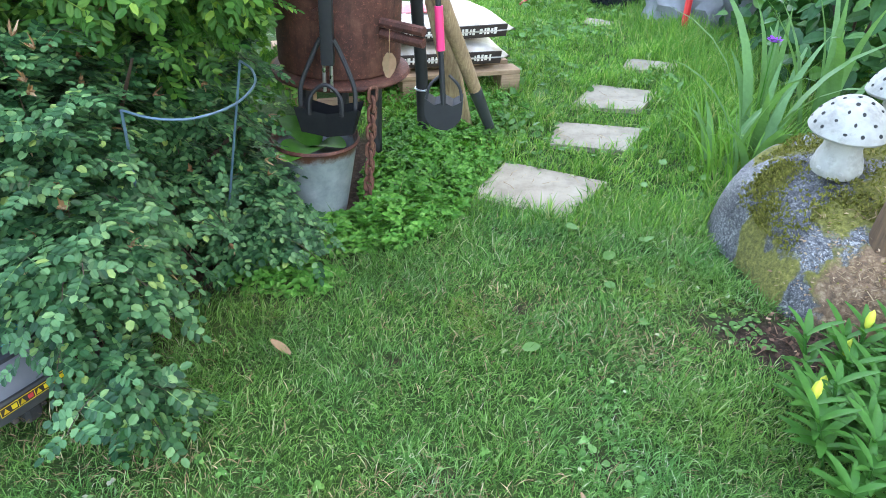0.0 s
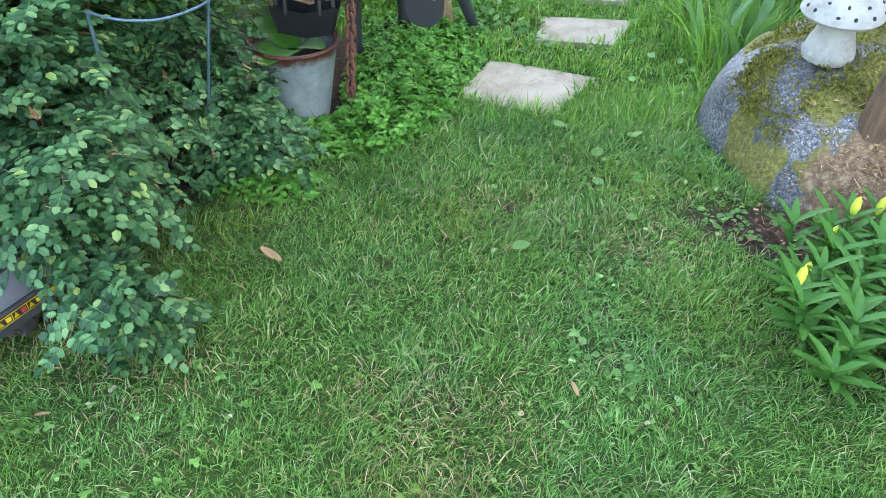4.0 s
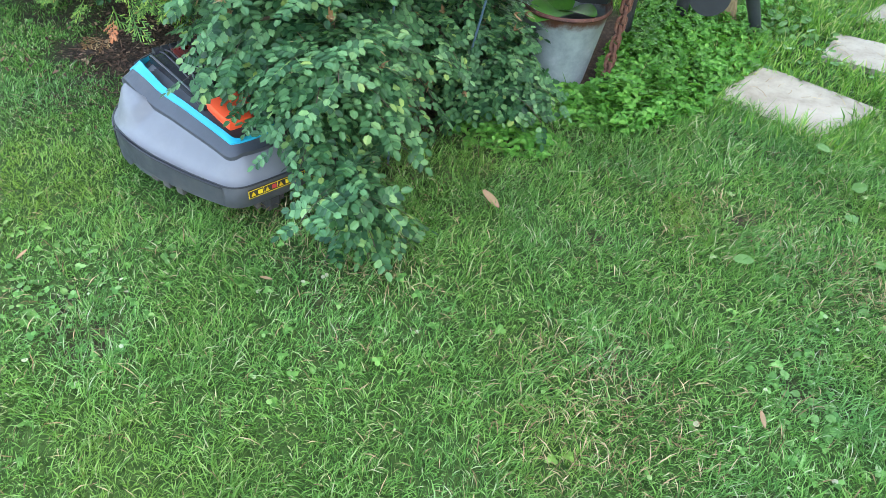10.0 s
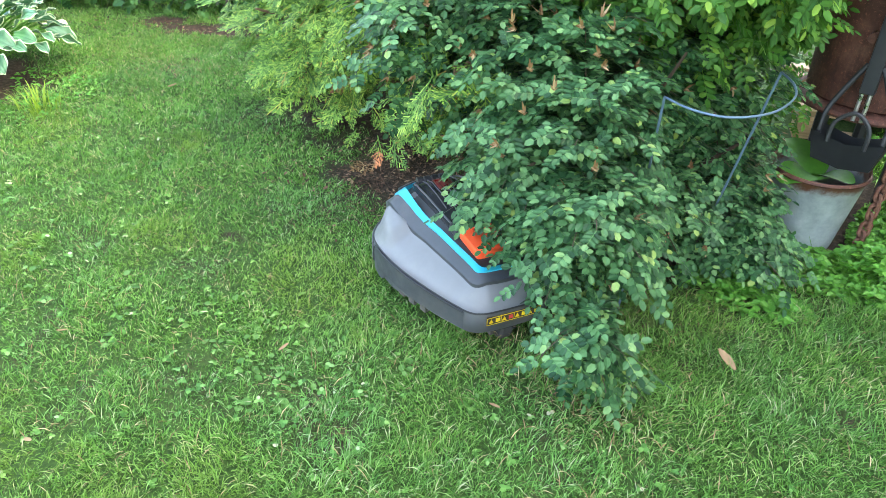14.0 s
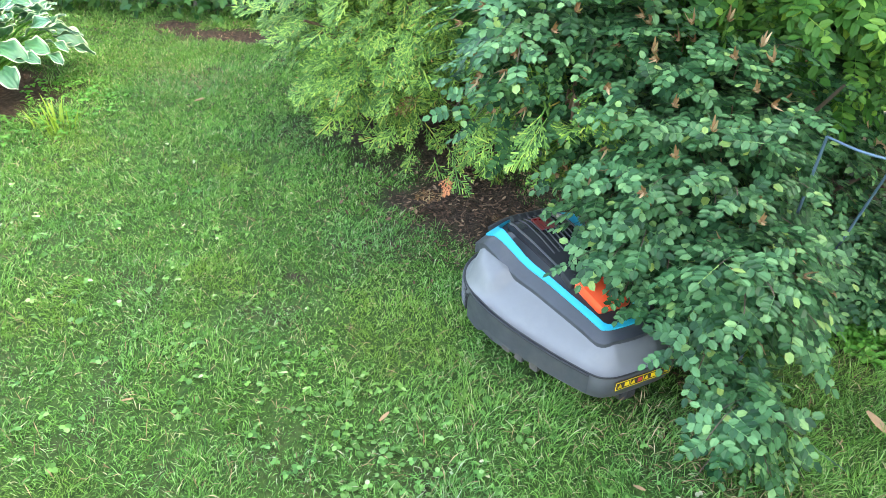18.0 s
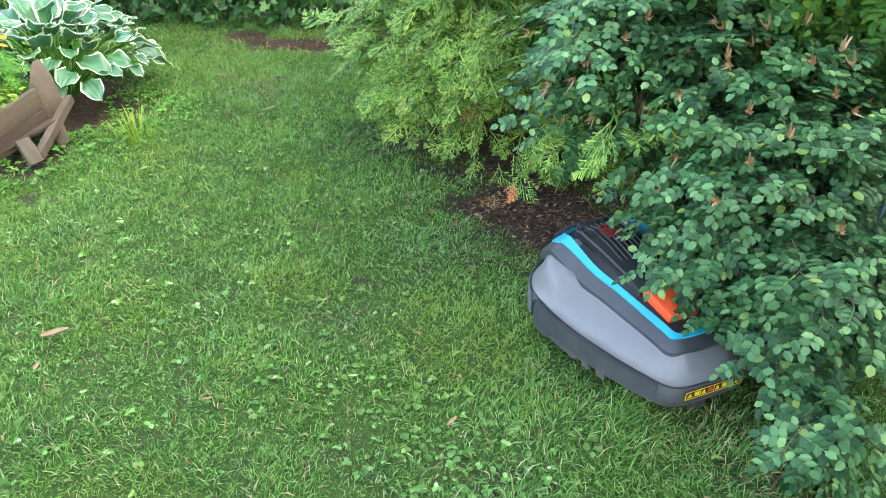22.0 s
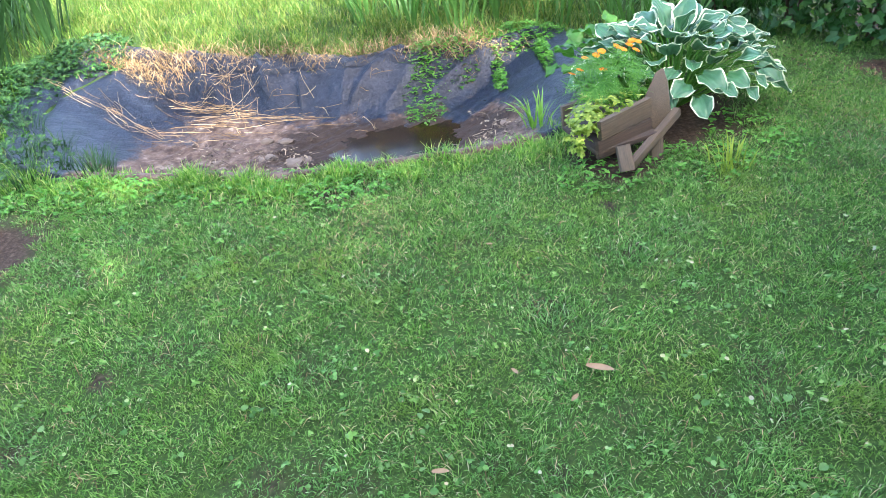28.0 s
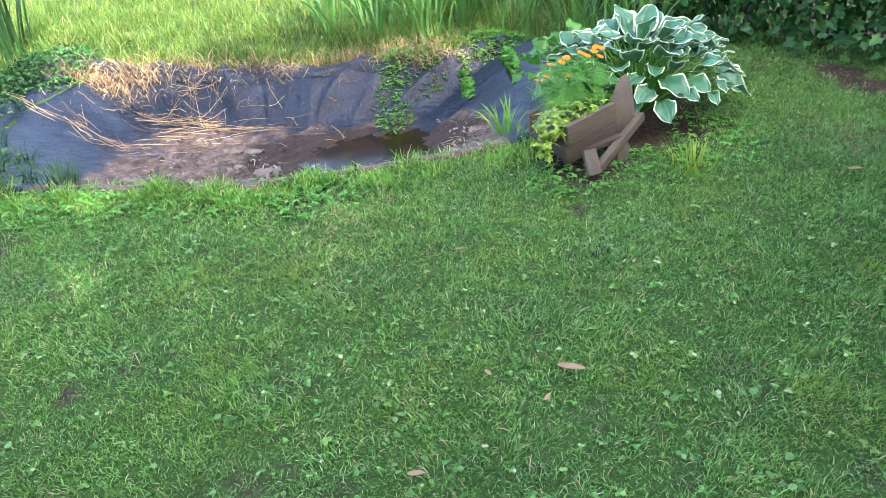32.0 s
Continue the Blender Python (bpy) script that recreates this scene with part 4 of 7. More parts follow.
    stems(e2, (-1.0, 2.3, 0.0), [(-0.6, 2.1, 1.1), (-0.9, 2.1, 1.3), (-1.2, 2.1, 1.2), (-0.5, 2.0, 1.2)], M["stem"], 0.014)


build_rose()


def thuja_spray(seed):
    """A flat ferny fan: a bent stalk with forked side twigs."""
    r = random.Random(seed)
    ps = [strip((0, 0, 0), (0.07, 0.004, 0.004), 0.0042), strip((0.07, 0.004, 0.004), (0.145, -0.004, -0.006), 0.004)]
    for i in range(9):
        x = 0.012 + 0.0135 * i
        l = 0.074 * (1 - 0.085 * i) * r.uniform(0.75, 1.2)
        s = 1 if i % 2 else -1
        a = np.array((x, 0.002, 0.0))
        b = a + np.array((l * r.uniform(0.6, 0.85), s * l * r.uniform(0.5, 0.8), r.uniform(-0.012, 0.012)))
        ps.append(strip(a, b, 0.0032))
        for j in (0.22, 0.45, 0.67, 0.88):
            q = a * (1 - j) + b * j
            k = 0.0195 * (1.2 - 0.75 * j) * r.uniform(0.7, 1.2)
            ps.append(strip(q, q + np.array((k, s * 0.1 * k, r.uniform(-0.004, 0.004))), 0.0034))
            ps.append(strip(q, q + np.array((0.35 * k, s * k, r.uniform(-0.004, 0.004))), 0.0034))
    return merge(ps)


def build_thuja():
    e = empty("thuja_shrub", label="spreading green thuja shrub with flat ferny sprays", category="shrub")
    blobs = [(2300, (-2.15, 2.25, 0.62), (0.70, 0.60, 0.85)), (800, (-1.5, 1.88, 0.98), (0.38, 0.30, 0.42)), (420, (-2.25, 1.85, 0.38), (0.38, 0.26, 0.26)), (170, (-1.30, 1.56, 0.52), (0.13, 0.12, 0.12)), (26, (-1.16, 1.44, 0.46), (0.08, 0.09, 0.06)), (26, (-1.10, 1.36, 0.60), (0.08, 0.08, 0.05)), (500, (-1.9, 1.75, 0.75), (0.35, 0.22, 0.30))]
    for k in range(3):
        foliage("foliage", [(int(n * 0.25), c, r) for n, c, r in blobs], thuja_spray(k), M["thuja"], e, (0.55, 1.25), up=0.62, lo=0.60, lump=0.32, flat=0.30, droop=0.0)
    # bare brown twigs inside and the reach of the branches
    for n, c, r in blobs:
        p, o = blob_points(max(6, n // 45), c, r, 0.85, 1.0)
        for q in p:
            a = np.array(c) + (q - np.array(c)) * 0.35
            part("branch", tube(smooth_curve([a, (a + q) / 2 + np.array((0, 0, 0.04)), q], 3), [0.007, 0.006, 0.005, 0.004, 0.003, 0.002, 0.0012], 5), M["log"], e)
    stems(e, (-2.05, 2.3, 0.0), [(-2.6, 1.8, 0.4), (-2.3, 1.6, 0.5), (-1.9, 1.6, 0.6), (-1.5, 1.55, 0.7), (-2.0, 1.9, 1.2), (-1.4, 1.5, 0.4)], M["log"], 0.016, "branch", 0.1)
    part("trunk", tube([(-2.05, 2.3, -0.02), (-2.04, 2.32, 0.7), (-2.02, 2.3, 1.4)], [0.05, 0.04, 0.02], 10), M["log"], e)
    # one dead orange-brown spray hanging low
    R = frames_from(np.array([(0.2, -0.6, 0.6)]), np.array([(0.3, -0.5, -0.8)]))
    scatter("dead_spray", thuja_spray(5), R, np.array([(-1.62, 1.58, 0.14)]), np.array([0.5]), M["brick"], e)


build_thuja()


def lobed_leaf():
    """A five-lobed hedge leaf of quads."""
    ang = np.radians([180, 130, 95, 62, 40, 22, 0, -22, -40, -62, -95, -130])
    rad = [0.03, 0.55, 0.42, 0.75, 0.55, 0.8, 1.1, 0.8, 0.55, 0.75, 0.42, 0.55]
    v = [(0.05 * r * math.cos(a) + 0.02, 0.05 * r * math.sin(a), 0.012 * abs(math.sin(a)) * r) for a, r in zip(ang, rad)] + [(0.02, 0, 0)]
    f = [(12, 2 * k, 2 * k + 1, (2 * k + 2) % 12) for k in range(6)]
    return v, f


def build_hedge():
    e = empty("hedge", label="dark green leafy hedge with lobed leaves behind the lawn", category="hedge")
    pts = [(-6.9, 1.1), (-6.35, 1.2), (-5.75, 1.4), (-5.25, 1.60), (-4.9, 1.88), (-4.55, 2.12), (-4.2, 2.36), (-3.85, 2.6), (-3.45, 2.85), (-2.95, 3.05)]
    blobs = [(1100, (x, y + 0.2, 0.42), (0.36, 0.30, 0.54)) for x, y in pts]
    foliage("foliage", blobs, lobed_leaf(), M["hedge"], e, (0.55, 1.1), up=0.3, lo=0.45)
    for x, y in pts:
        stems(e, (x, y + 0.25, 0), [(x - 0.15, y + 0.1, 0.8), (x + 0.1, y + 0.1, 0.6), (x, y + 0.3, 1.0)], M["stem"], 0.012)
    e = empty("dark_shrub", label="dense dark green shrub beside the path", category="shrub")
    foliage("foliage", [(700, (2.05, 3.7, 0.4), (0.5, 0.5, 0.5)), (500, (2.0, 4.6, 0.35), (0.45, 0.5, 0.5))], merge([oval_leaf(0.09, 0.05, 0.25, 0.3)]), M["hedge"], e, (0.8, 1.4), up=0.4, lo=0.5)
    stems(e, (2.05, 3.9, 0), [(1.8, 3.5, 0.6), (2.1, 3.6, 0.7), (2.0, 4.5, 0.6)], M["stem"], 0.012)


build_hedge()


# ---- unseen trees behind the wall, added to shade and dapple the ground ----
def build_shade_tree(x, y, h, r):
    e = empty("shade_tree", label="tall broadleaf tree, unseen, added to break up the sun", category="tree", group="shade trees")
    part("trunk", tube([(x, y, -0.1), (x + 0.1, y, h * 0.4), (x, y + 0.1, h * 0.8)], [0.22, 0.16, 0.08], 10), M["log"], e)
    n = 1150
    p, o = blob_points(n, (x, y, h), (r, r, r * 0.85), 0.3, lump=0.35)
    proto = merge([leaflet(0.30, 0.22)])
    scatter("crown", proto, frames_from(unit(len(p)) + np.array((0, 0, 0.6)), unit(len(p))), p, rng.uniform(0.8, 1.5, len(p)), M["hedge"], e)


for _k, _h in ((-7.5, 7.1), (-4.8, 8.1), (-1.6, 7.3), (1.6, 7.65), (4.8, 7.1), (7.5, 8.1)):
    _p = SHADE_BASE @ Vector((_k, 1.4, 0))
    build_shade_tree(_p.x, _p.y, _h, 2.1)
for _k in (1.4, 4.0):
    _p = SHADE_BASE @ Vector((_k, 0.9, 0))
    build_shade_tree(_p.x, _p.y, 9.4, 2.0)


# ---- robot mower ----
def outline(stations, n=5):
    """A closed outline, symmetric about x, from (x, half width) pairs from tail to nose."""
    right = [(x, -w) for x, w in stations]
    left = [(x, w) for x, w in reversed(stations)]
    return smooth_curve(right + left, n, True)


def plate(poly, height, offset, thick, rings=7, bm=None):
    """A shell over an outline that follows a height function, with an edge turned down."""
    bm = bm or bmesh.new()
    c = np.mean(poly, axis=0)
    c[1] = 0
    rows = []
    for s in np.linspace(1, 0.02, rings):
        q = [c + (p - c) * s for p in poly]
        rows.append([bm.verts.new((p[0], p[1], height(p[0], p[1]) + offset)) for p in q])
    low = [bm.verts.new((p[0], p[1], height(p[0], p[1]) + offset - thick)) for p in poly]
    n = len(poly)
    for a, b in zip([low] + rows, rows):
        for k in range(n):
            bm.faces.new((a[k], a[(k + 1) % n], b[(k + 1) % n], b[k]))
    bm.faces.new(rows[-1])
    return bm


def band(outer, inner, height, offset, thick):
    """A raised ring between two outlines."""
    bm = bmesh.new()
    n = len(outer)
    v = [[bm.verts.new((p[0], p[1], height(p[0], p[1]) + o)) for p in poly] for poly, o in ((outer, offset - thick), (outer, offset), (inner, offset), (inner, offset - thick))]
    for a, b in zip(v, v[1:] + v[:1]):
        for k in range(n):
            bm.faces.new((a[k], a[(k + 1) % n], b[(k + 1) % n], b[k]))
    return bm


def build_mower(m):
    e = empty("robot_mower", label="grey robot lawnmower with turquoise trim and orange stop button", category="robot mower")
    zx = lambda x: float(np.interp(x, (-0.30, -0.285, -0.25, -0.18, -0.10, 0.02, 0.15, 0.24, 0.30), (0.150, 0.185, 0.225, 0.254, 0.252, 0.236, 0.208, 0.184, 0.155)))
    hump = lambda x, y: 0.026 * float(smoothstep(np.array((-0.045 - x) / 0.035)) * smoothstep(np.array((x + 0.29) / 0.13)) * smoothstep(np.array((abs(y) - 0.115) / 0.05)))
    top = lambda x, y: zx(x) - 0.52 * max(0.0, abs(y) - 0.055) - 0.25 * y * y + hump(x, y)
    arch = lambda x, y: top(x, y) - hump(x, y) + 0.028 * math.exp(-(((x + 0.17) / 0.08) ** 2)) * float(smoothstep(np.array((abs(y) - 0.05) / 0.05)))
    skirt = outline([(-0.300, 0.06), (-0.285, 0.125), (-0.235, 0.185), (-0.16, 0.222), (-0.06, 0.230), (0.06, 0.210), (0.16, 0.176), (0.24, 0.140), (0.282, 0.116), (0.299, 0.088), (0.304, 0.045)], 9)
    sk = np.array(skirt)
    rim = lambda x: float(np.interp(x, (-0.30, -0.20, -0.08, 0.10, 0.30), (0.116, 0.126, 0.142, 0.142, 0.132)))
    reach = np.arctan2(sk[:, 1], sk[:, 0])
    order = np.argsort(reach)

    def dome(x, y):
        """The upper shell: the crowned top, pulled to an even rim at its edge."""
        edge = float(np.interp(math.atan2(y, x), reach[order], np.hypot(sk[:, 0], sk[:, 1])[order], period=2 * math.pi))
        b = float(smoothstep(np.array((math.hypot(x, y) / edge - 0.84) / 0.15)))
        return top(x, y) * (1 - b) + rim(x) * b

    # lower bumper: a belt that tucks in below
    bm = bmesh.new()
    rows = []
    for s, zf in ((0.965, 0), (1.0, 0.35), (1.0, 0.8), (0.985, 1.0)):
        row = []
        for p in sk:
            low = 0.045 + 0.018 * smoothstep(np.array((p[0] + 0.02) / 0.12))
            high = rim(p[0]) - 0.003
            row.append(bm.verts.new((p[0] * s, p[1] * s, float(low) + (high - float(low)) * zf)))
        rows.append(row)
    n = len(sk)
    for a, b in zip(rows, rows[1:]):
        for k in range(n):
            bm.faces.new((a[k], a[(k + 1) % n], b[(k + 1) % n], b[k]))
    bm.faces.new(rows[0][::-1])
    part("bumper", bm, M["mgrey"], e, "grey plastic lower bumper")
    part("shell", plate(list(sk * 0.985), dome, 0.0, 0.03, 26), M["grey"], e, "light grey plastic upper shell")
    # ribs on the tail bumper
    tail = [p for p in skirt if p[0] < -0.14]
    tail.sort(key=lambda p: p[1])
    for z in (0.062, 0.076, 0.090, 0.104, 0.118):
        part("rib", tube([(p[0] * 1.004, p[1] * 1.004, z) for p in tail], 0.0035, 6), M["dgrey"], e)
    # side panels
    for s in (1, -1):
        pts = sorted([p for p in skirt if -0.135 < p[0] < 0.27 and p[1] * s > 0], key=lambda p: p[0])
        bm = bmesh.new()
        hi = [bm.verts.new((p[0] * 1.004, p[1] * 1.012, rim(p[0]) - 0.006 - 0.022 * float(smoothstep(np.array((-0.115 - p[0]) / 0.02))))) for p in pts]
        lo = [bm.verts.new((p[0] * 1.004, p[1] * 1.012, 0.046 + 0.030 * float(smoothstep(np.array((p[0] + 0.07) / 0.05))))) for p in pts]
        for k in range(len(pts) - 1):
            bm.faces.new((lo[k], lo[k + 1], hi[k + 1], hi[k]))
        panel = part("side_panel", bm, M["dgrey"], e)
        edge = [(p[0] * 1.004, p[1] * 1.016, rim(p[0]) - 0.006 - 0.022 * float(smoothstep(np.array((-0.115 - p[0]) / 0.02)))) for p in pts]
        edge = [(edge[0][0] - 0.012, edge[0][1] * 0.985, 0.062), (edge[0][0] - 0.006, edge[0][1] * 0.995, 0.115)] + edge
        part("panel_groove", tube(smooth_curve(edge, 2), 0.0024, 5), M["black"], panel)
        for k in range(4):
            x = -0.01 + 0.045 * k
            y = s * float(np.interp(x, (-0.06, 0.06, 0.16, 0.24), (0.232, 0.210, 0.174, 0.138)))
            part("skirt_tooth", box(0.026, 0.016, 0.03, pose(x, y * 0.94, 0.062, 0, 0, -s * 16)), M["mud"], panel, bevel=0.004)
    part("shell_seam", tube([(p[0] * 0.990, p[1] * 0.990, rim(p[0]) - 0.002) for p in skirt], 0.0024, 5, closed=True), M["black"], e)
    # trim round the lid
    o1 = outline([(-0.290, 0.03), (-0.284, 0.125), (-0.20, 0.160), (-0.10, 0.154), (0.05, 0.124), (0.18, 0.096), (0.236, 0.080), (0.250, 0.035)])
    o2 = outline([(-0.272, 0.03), (-0.264, 0.106), (-0.20, 0.132), (-0.10, 0.122), (0.05, 0.094), (0.18, 0.070), (0.214, 0.060), (0.222, 0.028)])
    o3 = outline([(-0.250, 0.03), (-0.240, 0.082), (-0.19, 0.108), (-0.10, 0.106), (0.05, 0.081), (0.17, 0.058), (0.203, 0.048), (0.210, 0.022)])
    part("lid_surround", band(o1, o2, arch, 0.010, 0.03), M["dgrey"], e, "dark grey lid surround")
    part("trim_ring", band(o2, o3, arch, 0.014, 0.04), M["teal"], e, "turquoise trim ring")
    part("well", plate(o3, top, 0.004, 0.004, 4), M["black"], e)
    lidtop = lambda x, y: zx(x) + 0.014 - 1.0 * y * y
    o4 = outline([(-0.225, 0.03), (-0.215, 0.072), (-0.16, 0.080), (-0.05, 0.072), (0.045, 0.060), (0.058, 0.03)], 4)
    lid = part("lid", plate(o4, lidtop, 0.004, 0.02, 5), M["lid"], e, "smoked black display lid")
    for k in range(5):
        part("hinge_barrel", tube([(-0.222, -0.048 + 0.024 * k - 0.009, zx(-0.222) + 0.020), (-0.222, -0.048 + 0.024 * k + 0.009, zx(-0.222) + 0.020)], 0.011, 10), M["black"], lid)
    frame_line = [(p[0] * 0.97 - 0.002, p[1] * 0.94) for p in o4]
    part("lid_frame", tube([(x, y, lidtop(x, y) + 0.004) for x, y in frame_line], 0.0032, 6, closed=True), M["dgrey"], lid, "raised grey lid edge")
    for k in range(7):
        y = -0.045 + 0.015 * k
        part("lid_rib", tube([(x, y, lidtop(x, y) + 0.006) for x in np.linspace(-0.205, -0.03, 6)], 0.0022, 5), M["black"], lid)
    part("display", box(0.055, 0.05, 0.004, pose(-0.15, 0, lidtop(-0.15, 0) + 0.0055, 0, 2)), M["red"], lid, "dim red display under the lid")
    bridge = box(0.05, 0.13, 0.022, pose(0.055, 0, zx(0.055) + 0.008, 0, 10))
    part("lid_hinge", bridge, M["black"], e, bevel=0.006)
    bm = box(0.10, 0.115, 0.032, pose(0.125, 0, zx(0.125) + 0.016, 0, 13))
    for v in bm.verts:
        if v.co.x > 0.125:
            v.co.y *= 0.78
    stop = part("stop_button", bm, M["orange"], e, "orange stop button", bevel=0.011)
    text = bpy.data.curves.new("lettering", "FONT")
    text.body, text.size, text.extrude, text.align_x = "STOP", 0.024, 0.0006, "CENTER"
    letters = new("lettering", bpy.data.meshes.new_from_object(new("text_source", text)))
    bpy.data.objects.remove(bpy.data.objects["text_source"])
    letters.data.materials.append(M["orange"])
    letters.matrix_world = pose(0.108, 0, zx(0.108) + 0.0365, 0, 13, 0) @ pose(0, 0, 0, 0, 0, 90)
    letters.parent = stop
    part("handle_bar", tube(smooth_curve([(-0.262, -0.095, 0.205), (-0.268, -0.05, 0.215), (-0.27, 0, 0.218), (-0.268, 0.05, 0.215), (-0.262, 0.095, 0.205)], 4), 0.016, 8), M["black"], e, "black carrying handle")
    plate_ob = part("badge", box(0.016, 0.048, 0.004, pose(-0.2465, 0.0, zx(-0.2465) + 0.020, 0, -34)), M["cream"], e, "small white-edged badge", bevel=0.001)
    part("badge_field", box(0.011, 0.042, 0.002, pose(-0.2475, 0.0, zx(-0.2465) + 0.0226, 0, -34)), M["orange"], plate_ob)
    # warning label on the nose
    lab = part("warning_label", box(0.003, 0.158, 0.024, pose(0.3045, 0, 0.108, 0, -4)), M["ink"], e, "black label with yellow warning signs")
    for k in range(8):
        y = -0.0665 + 0.019 * k
        if k % 2 == 0:
            bm = bmesh.new()
            q = [bm.verts.new((0.3068, y + a, 0.108 + b)) for a, b in ((-0.007, -0.007), (0.007, -0.007), (0, 0.007))]
            bm.faces.new(q)
            bmesh.ops.solidify(bm, geom=bm.faces[:], thickness=0.0006)
        else:
            bm = box(0.0008, 0.012, 0.011, pose(0.3068, y, 0.108, 0, -4))
        part("warning_sign", bm, M["inkred"] if k == 3 else M["yellow"], lab, smooth=False)
    for z in (0.0975, 0.1185):
        part("label_border", box(0.0008, 0.157, 0.0014, pose(0.3068, 0, z)), M["yellow"], lab, smooth=False)
    for y in (-0.0785, -0.038, 0.0, 0.038, 0.0785):
        part("label_border", box(0.0008, 0.0012, 0.021, pose(0.3068, y, 0.108)), M["yellow"], lab, smooth=False)
    # running gear
    part("chassis", plate(list(sk * 0.80), lambda x, y: 0.085, 0, 0.045, 3), M["mud"], e, "mud-caked black chassis")
    for s in (1, -1):
        wheel = part("drive_wheel", lathe([(0.0, -0.02), (0.052, -0.02), (0.068, -0.016), (0.071, 0.0), (0.068, 0.016), (0.052, 0.02), (0.0, 0.02)], 28), M["rubber"], e, "muddy rubber drive wheel")
        wheel.matrix_world = pose(-0.13, s * 0.182, 0.066, 90)
        hub = part("hub", lathe([(0.0, -0.023), (0.04, -0.022), (0.04, 0.022), (0.0, 0.023)], 18), M["dgrey"], wheel)
    fork = box(0.07, 0.12, 0.05, pose(0.225, 0, 0.075))
    part("caster_mount", fork, M["mud"], e, bevel=0.012)
    for s in (1, -1):
        part("caster_fork", box(0.045, 0.014, 0.06, pose(0.235, s * 0.034, 0.045)), M["mud"], e, bevel=0.004)
    caster = part("caster_wheel", lathe([(0.0, -0.02), (0.034, -0.02), (0.042, -0.012), (0.042, 0.012), (0.034, 0.02), (0.0, 0.02)], 22), M["rubber"], e, "muddy rubber caster wheel")
    caster.matrix_world = pose(0.240, 0, 0.036, 90)
    e.matrix_world = m
    return e


build_mower(pose(MOWER[0], MOWER[1], 0.006, 0, 0, MOWER[2]) @ Matrix.Scale(0.96, 4))


# ---- stepping stones ----
def build_slabs():
    for c in SLABS:
        q = np.array(c)
        mid = q.mean(0)
        bm = bmesh.new()
        ring = []
        for k in range(4):
            a, b = q[k], q[(k + 1) % 4]
            for t in np.arange(5) / 5:
                p = a + (b - a) * t
                p = mid + (p - mid) * (1.02 + rng.uniform(-0.022, 0.022))
                ring.append(p)
        hi = [bm.verts.new((p[0] - mid[0], p[1] - mid[1], 0.020)) for p in ring]
        lo = [bm.verts.new((p[0] - mid[0], p[1] - mid[1], -0.03)) for p in ring]
        bm.faces.new(hi)
        bm.faces.new(lo[::-1])
        for k in range(len(ring)):
            bm.faces.new((lo[k], lo[(k + 1) % len(ring)], hi[(k + 1) % len(ring)], hi[k]))
        ob = part("stepping_stone", bm, M["slab"], None, smooth=False, bevel=0.005)
        ob.location = (mid[0], mid[1], float(ground_z(mid[0], mid[1])))
        tagged(ob, "pale weathered concrete stepping stone sunk in the grass", "stepping stone", "stepping stones")


build_slabs()


# ---- the old boiler and the tools on it ----
def bmesh_leaf(x, y, z):
    """A small shrivelled hanging leaf."""
    bm = bmesh.new()
    v, f = oval_leaf(0.07, 0.045, 0.5, 0.3, rows=4)
    vs = [bm.verts.new((x + b, y + c, z + 0.04 - a)) for a, b, c in v]
    for q in f:
        bm.faces.new([vs[k] for k in q])
    return bm


def build_boiler():
    e = empty("rusty_boiler", label="rusty brown iron boiler drum raised on legs", category="drum")
    cx, cy = -0.32, 2.46
    part("body", lathe([(0.0, 0.45), (0.20, 0.45), (0.204, 0.46), (0.208, 0.75), (0.212, 1.15), (0.205, 1.16), (0.0, 1.16)], 40, centre=(cx, cy)), M["rust"], e)
    part("flange", lathe([(0.15, 0.420), (0.232, 0.420), (0.237, 0.428), (0.232, 0.438), (0.15, 0.452)], 40, centre=(cx, cy)), M["rust"], e, "flat rusty bottom flange")
    for a in (62, 100, 140):
        x, y = cx + 0.20 * math.cos(radians(a)), cy + 0.20 * math.sin(radians(a))
        part("leg", tube([(x, y, -0.02), (x, y, 0.43)], 0.022, 8), M["black"], e, "dark iron leg")
    for dz in (-0.008, -0.043):
        part("lug", tube([(cx + 0.16, cy - 0.13, 0.63 + dz), (cx + 0.30, cy - 0.19, 0.625 + dz)], 0.016, 8), M["rust"], e)
    part("dry_leaf", bmesh_leaf(cx + 0.20, cy - 0.235, 0.52), M["fallen"], e, "dry brown leaf on a string")
    part("string", tube([(cx + 0.20, cy - 0.23, 0.63), (cx + 0.20, cy - 0.235, 0.555)], 0.0015, 5), M["fallen"], e)
    part("bolt", tube([(cx - 0.02, cy - 0.20, 0.66), (cx - 0.02, cy - 0.235, 0.66)], 0.014, 8), M["rust"], e)


build_boiler()


def build_drain_pipe():
    e = empty("drain_pipe", label="black plastic pipe standing beside the boiler", category="pipe")
    part("tube", tube([(-0.060, 2.86, -0.02), (-0.075, 2.83, 0.3), (-0.105, 2.78, 0.66)], 0.024, 12), M["black"], e)
    part("clamp", tube([(-0.072 + 0.027 * math.cos(t), 2.836 + 0.027 * math.sin(t), 0.24) for t in np.linspace(0, 2 * math.pi, 18, endpoint=False)], 0.004, 6, closed=True), M["steel"], e, "steel hose clamp")


build_drain_pipe()


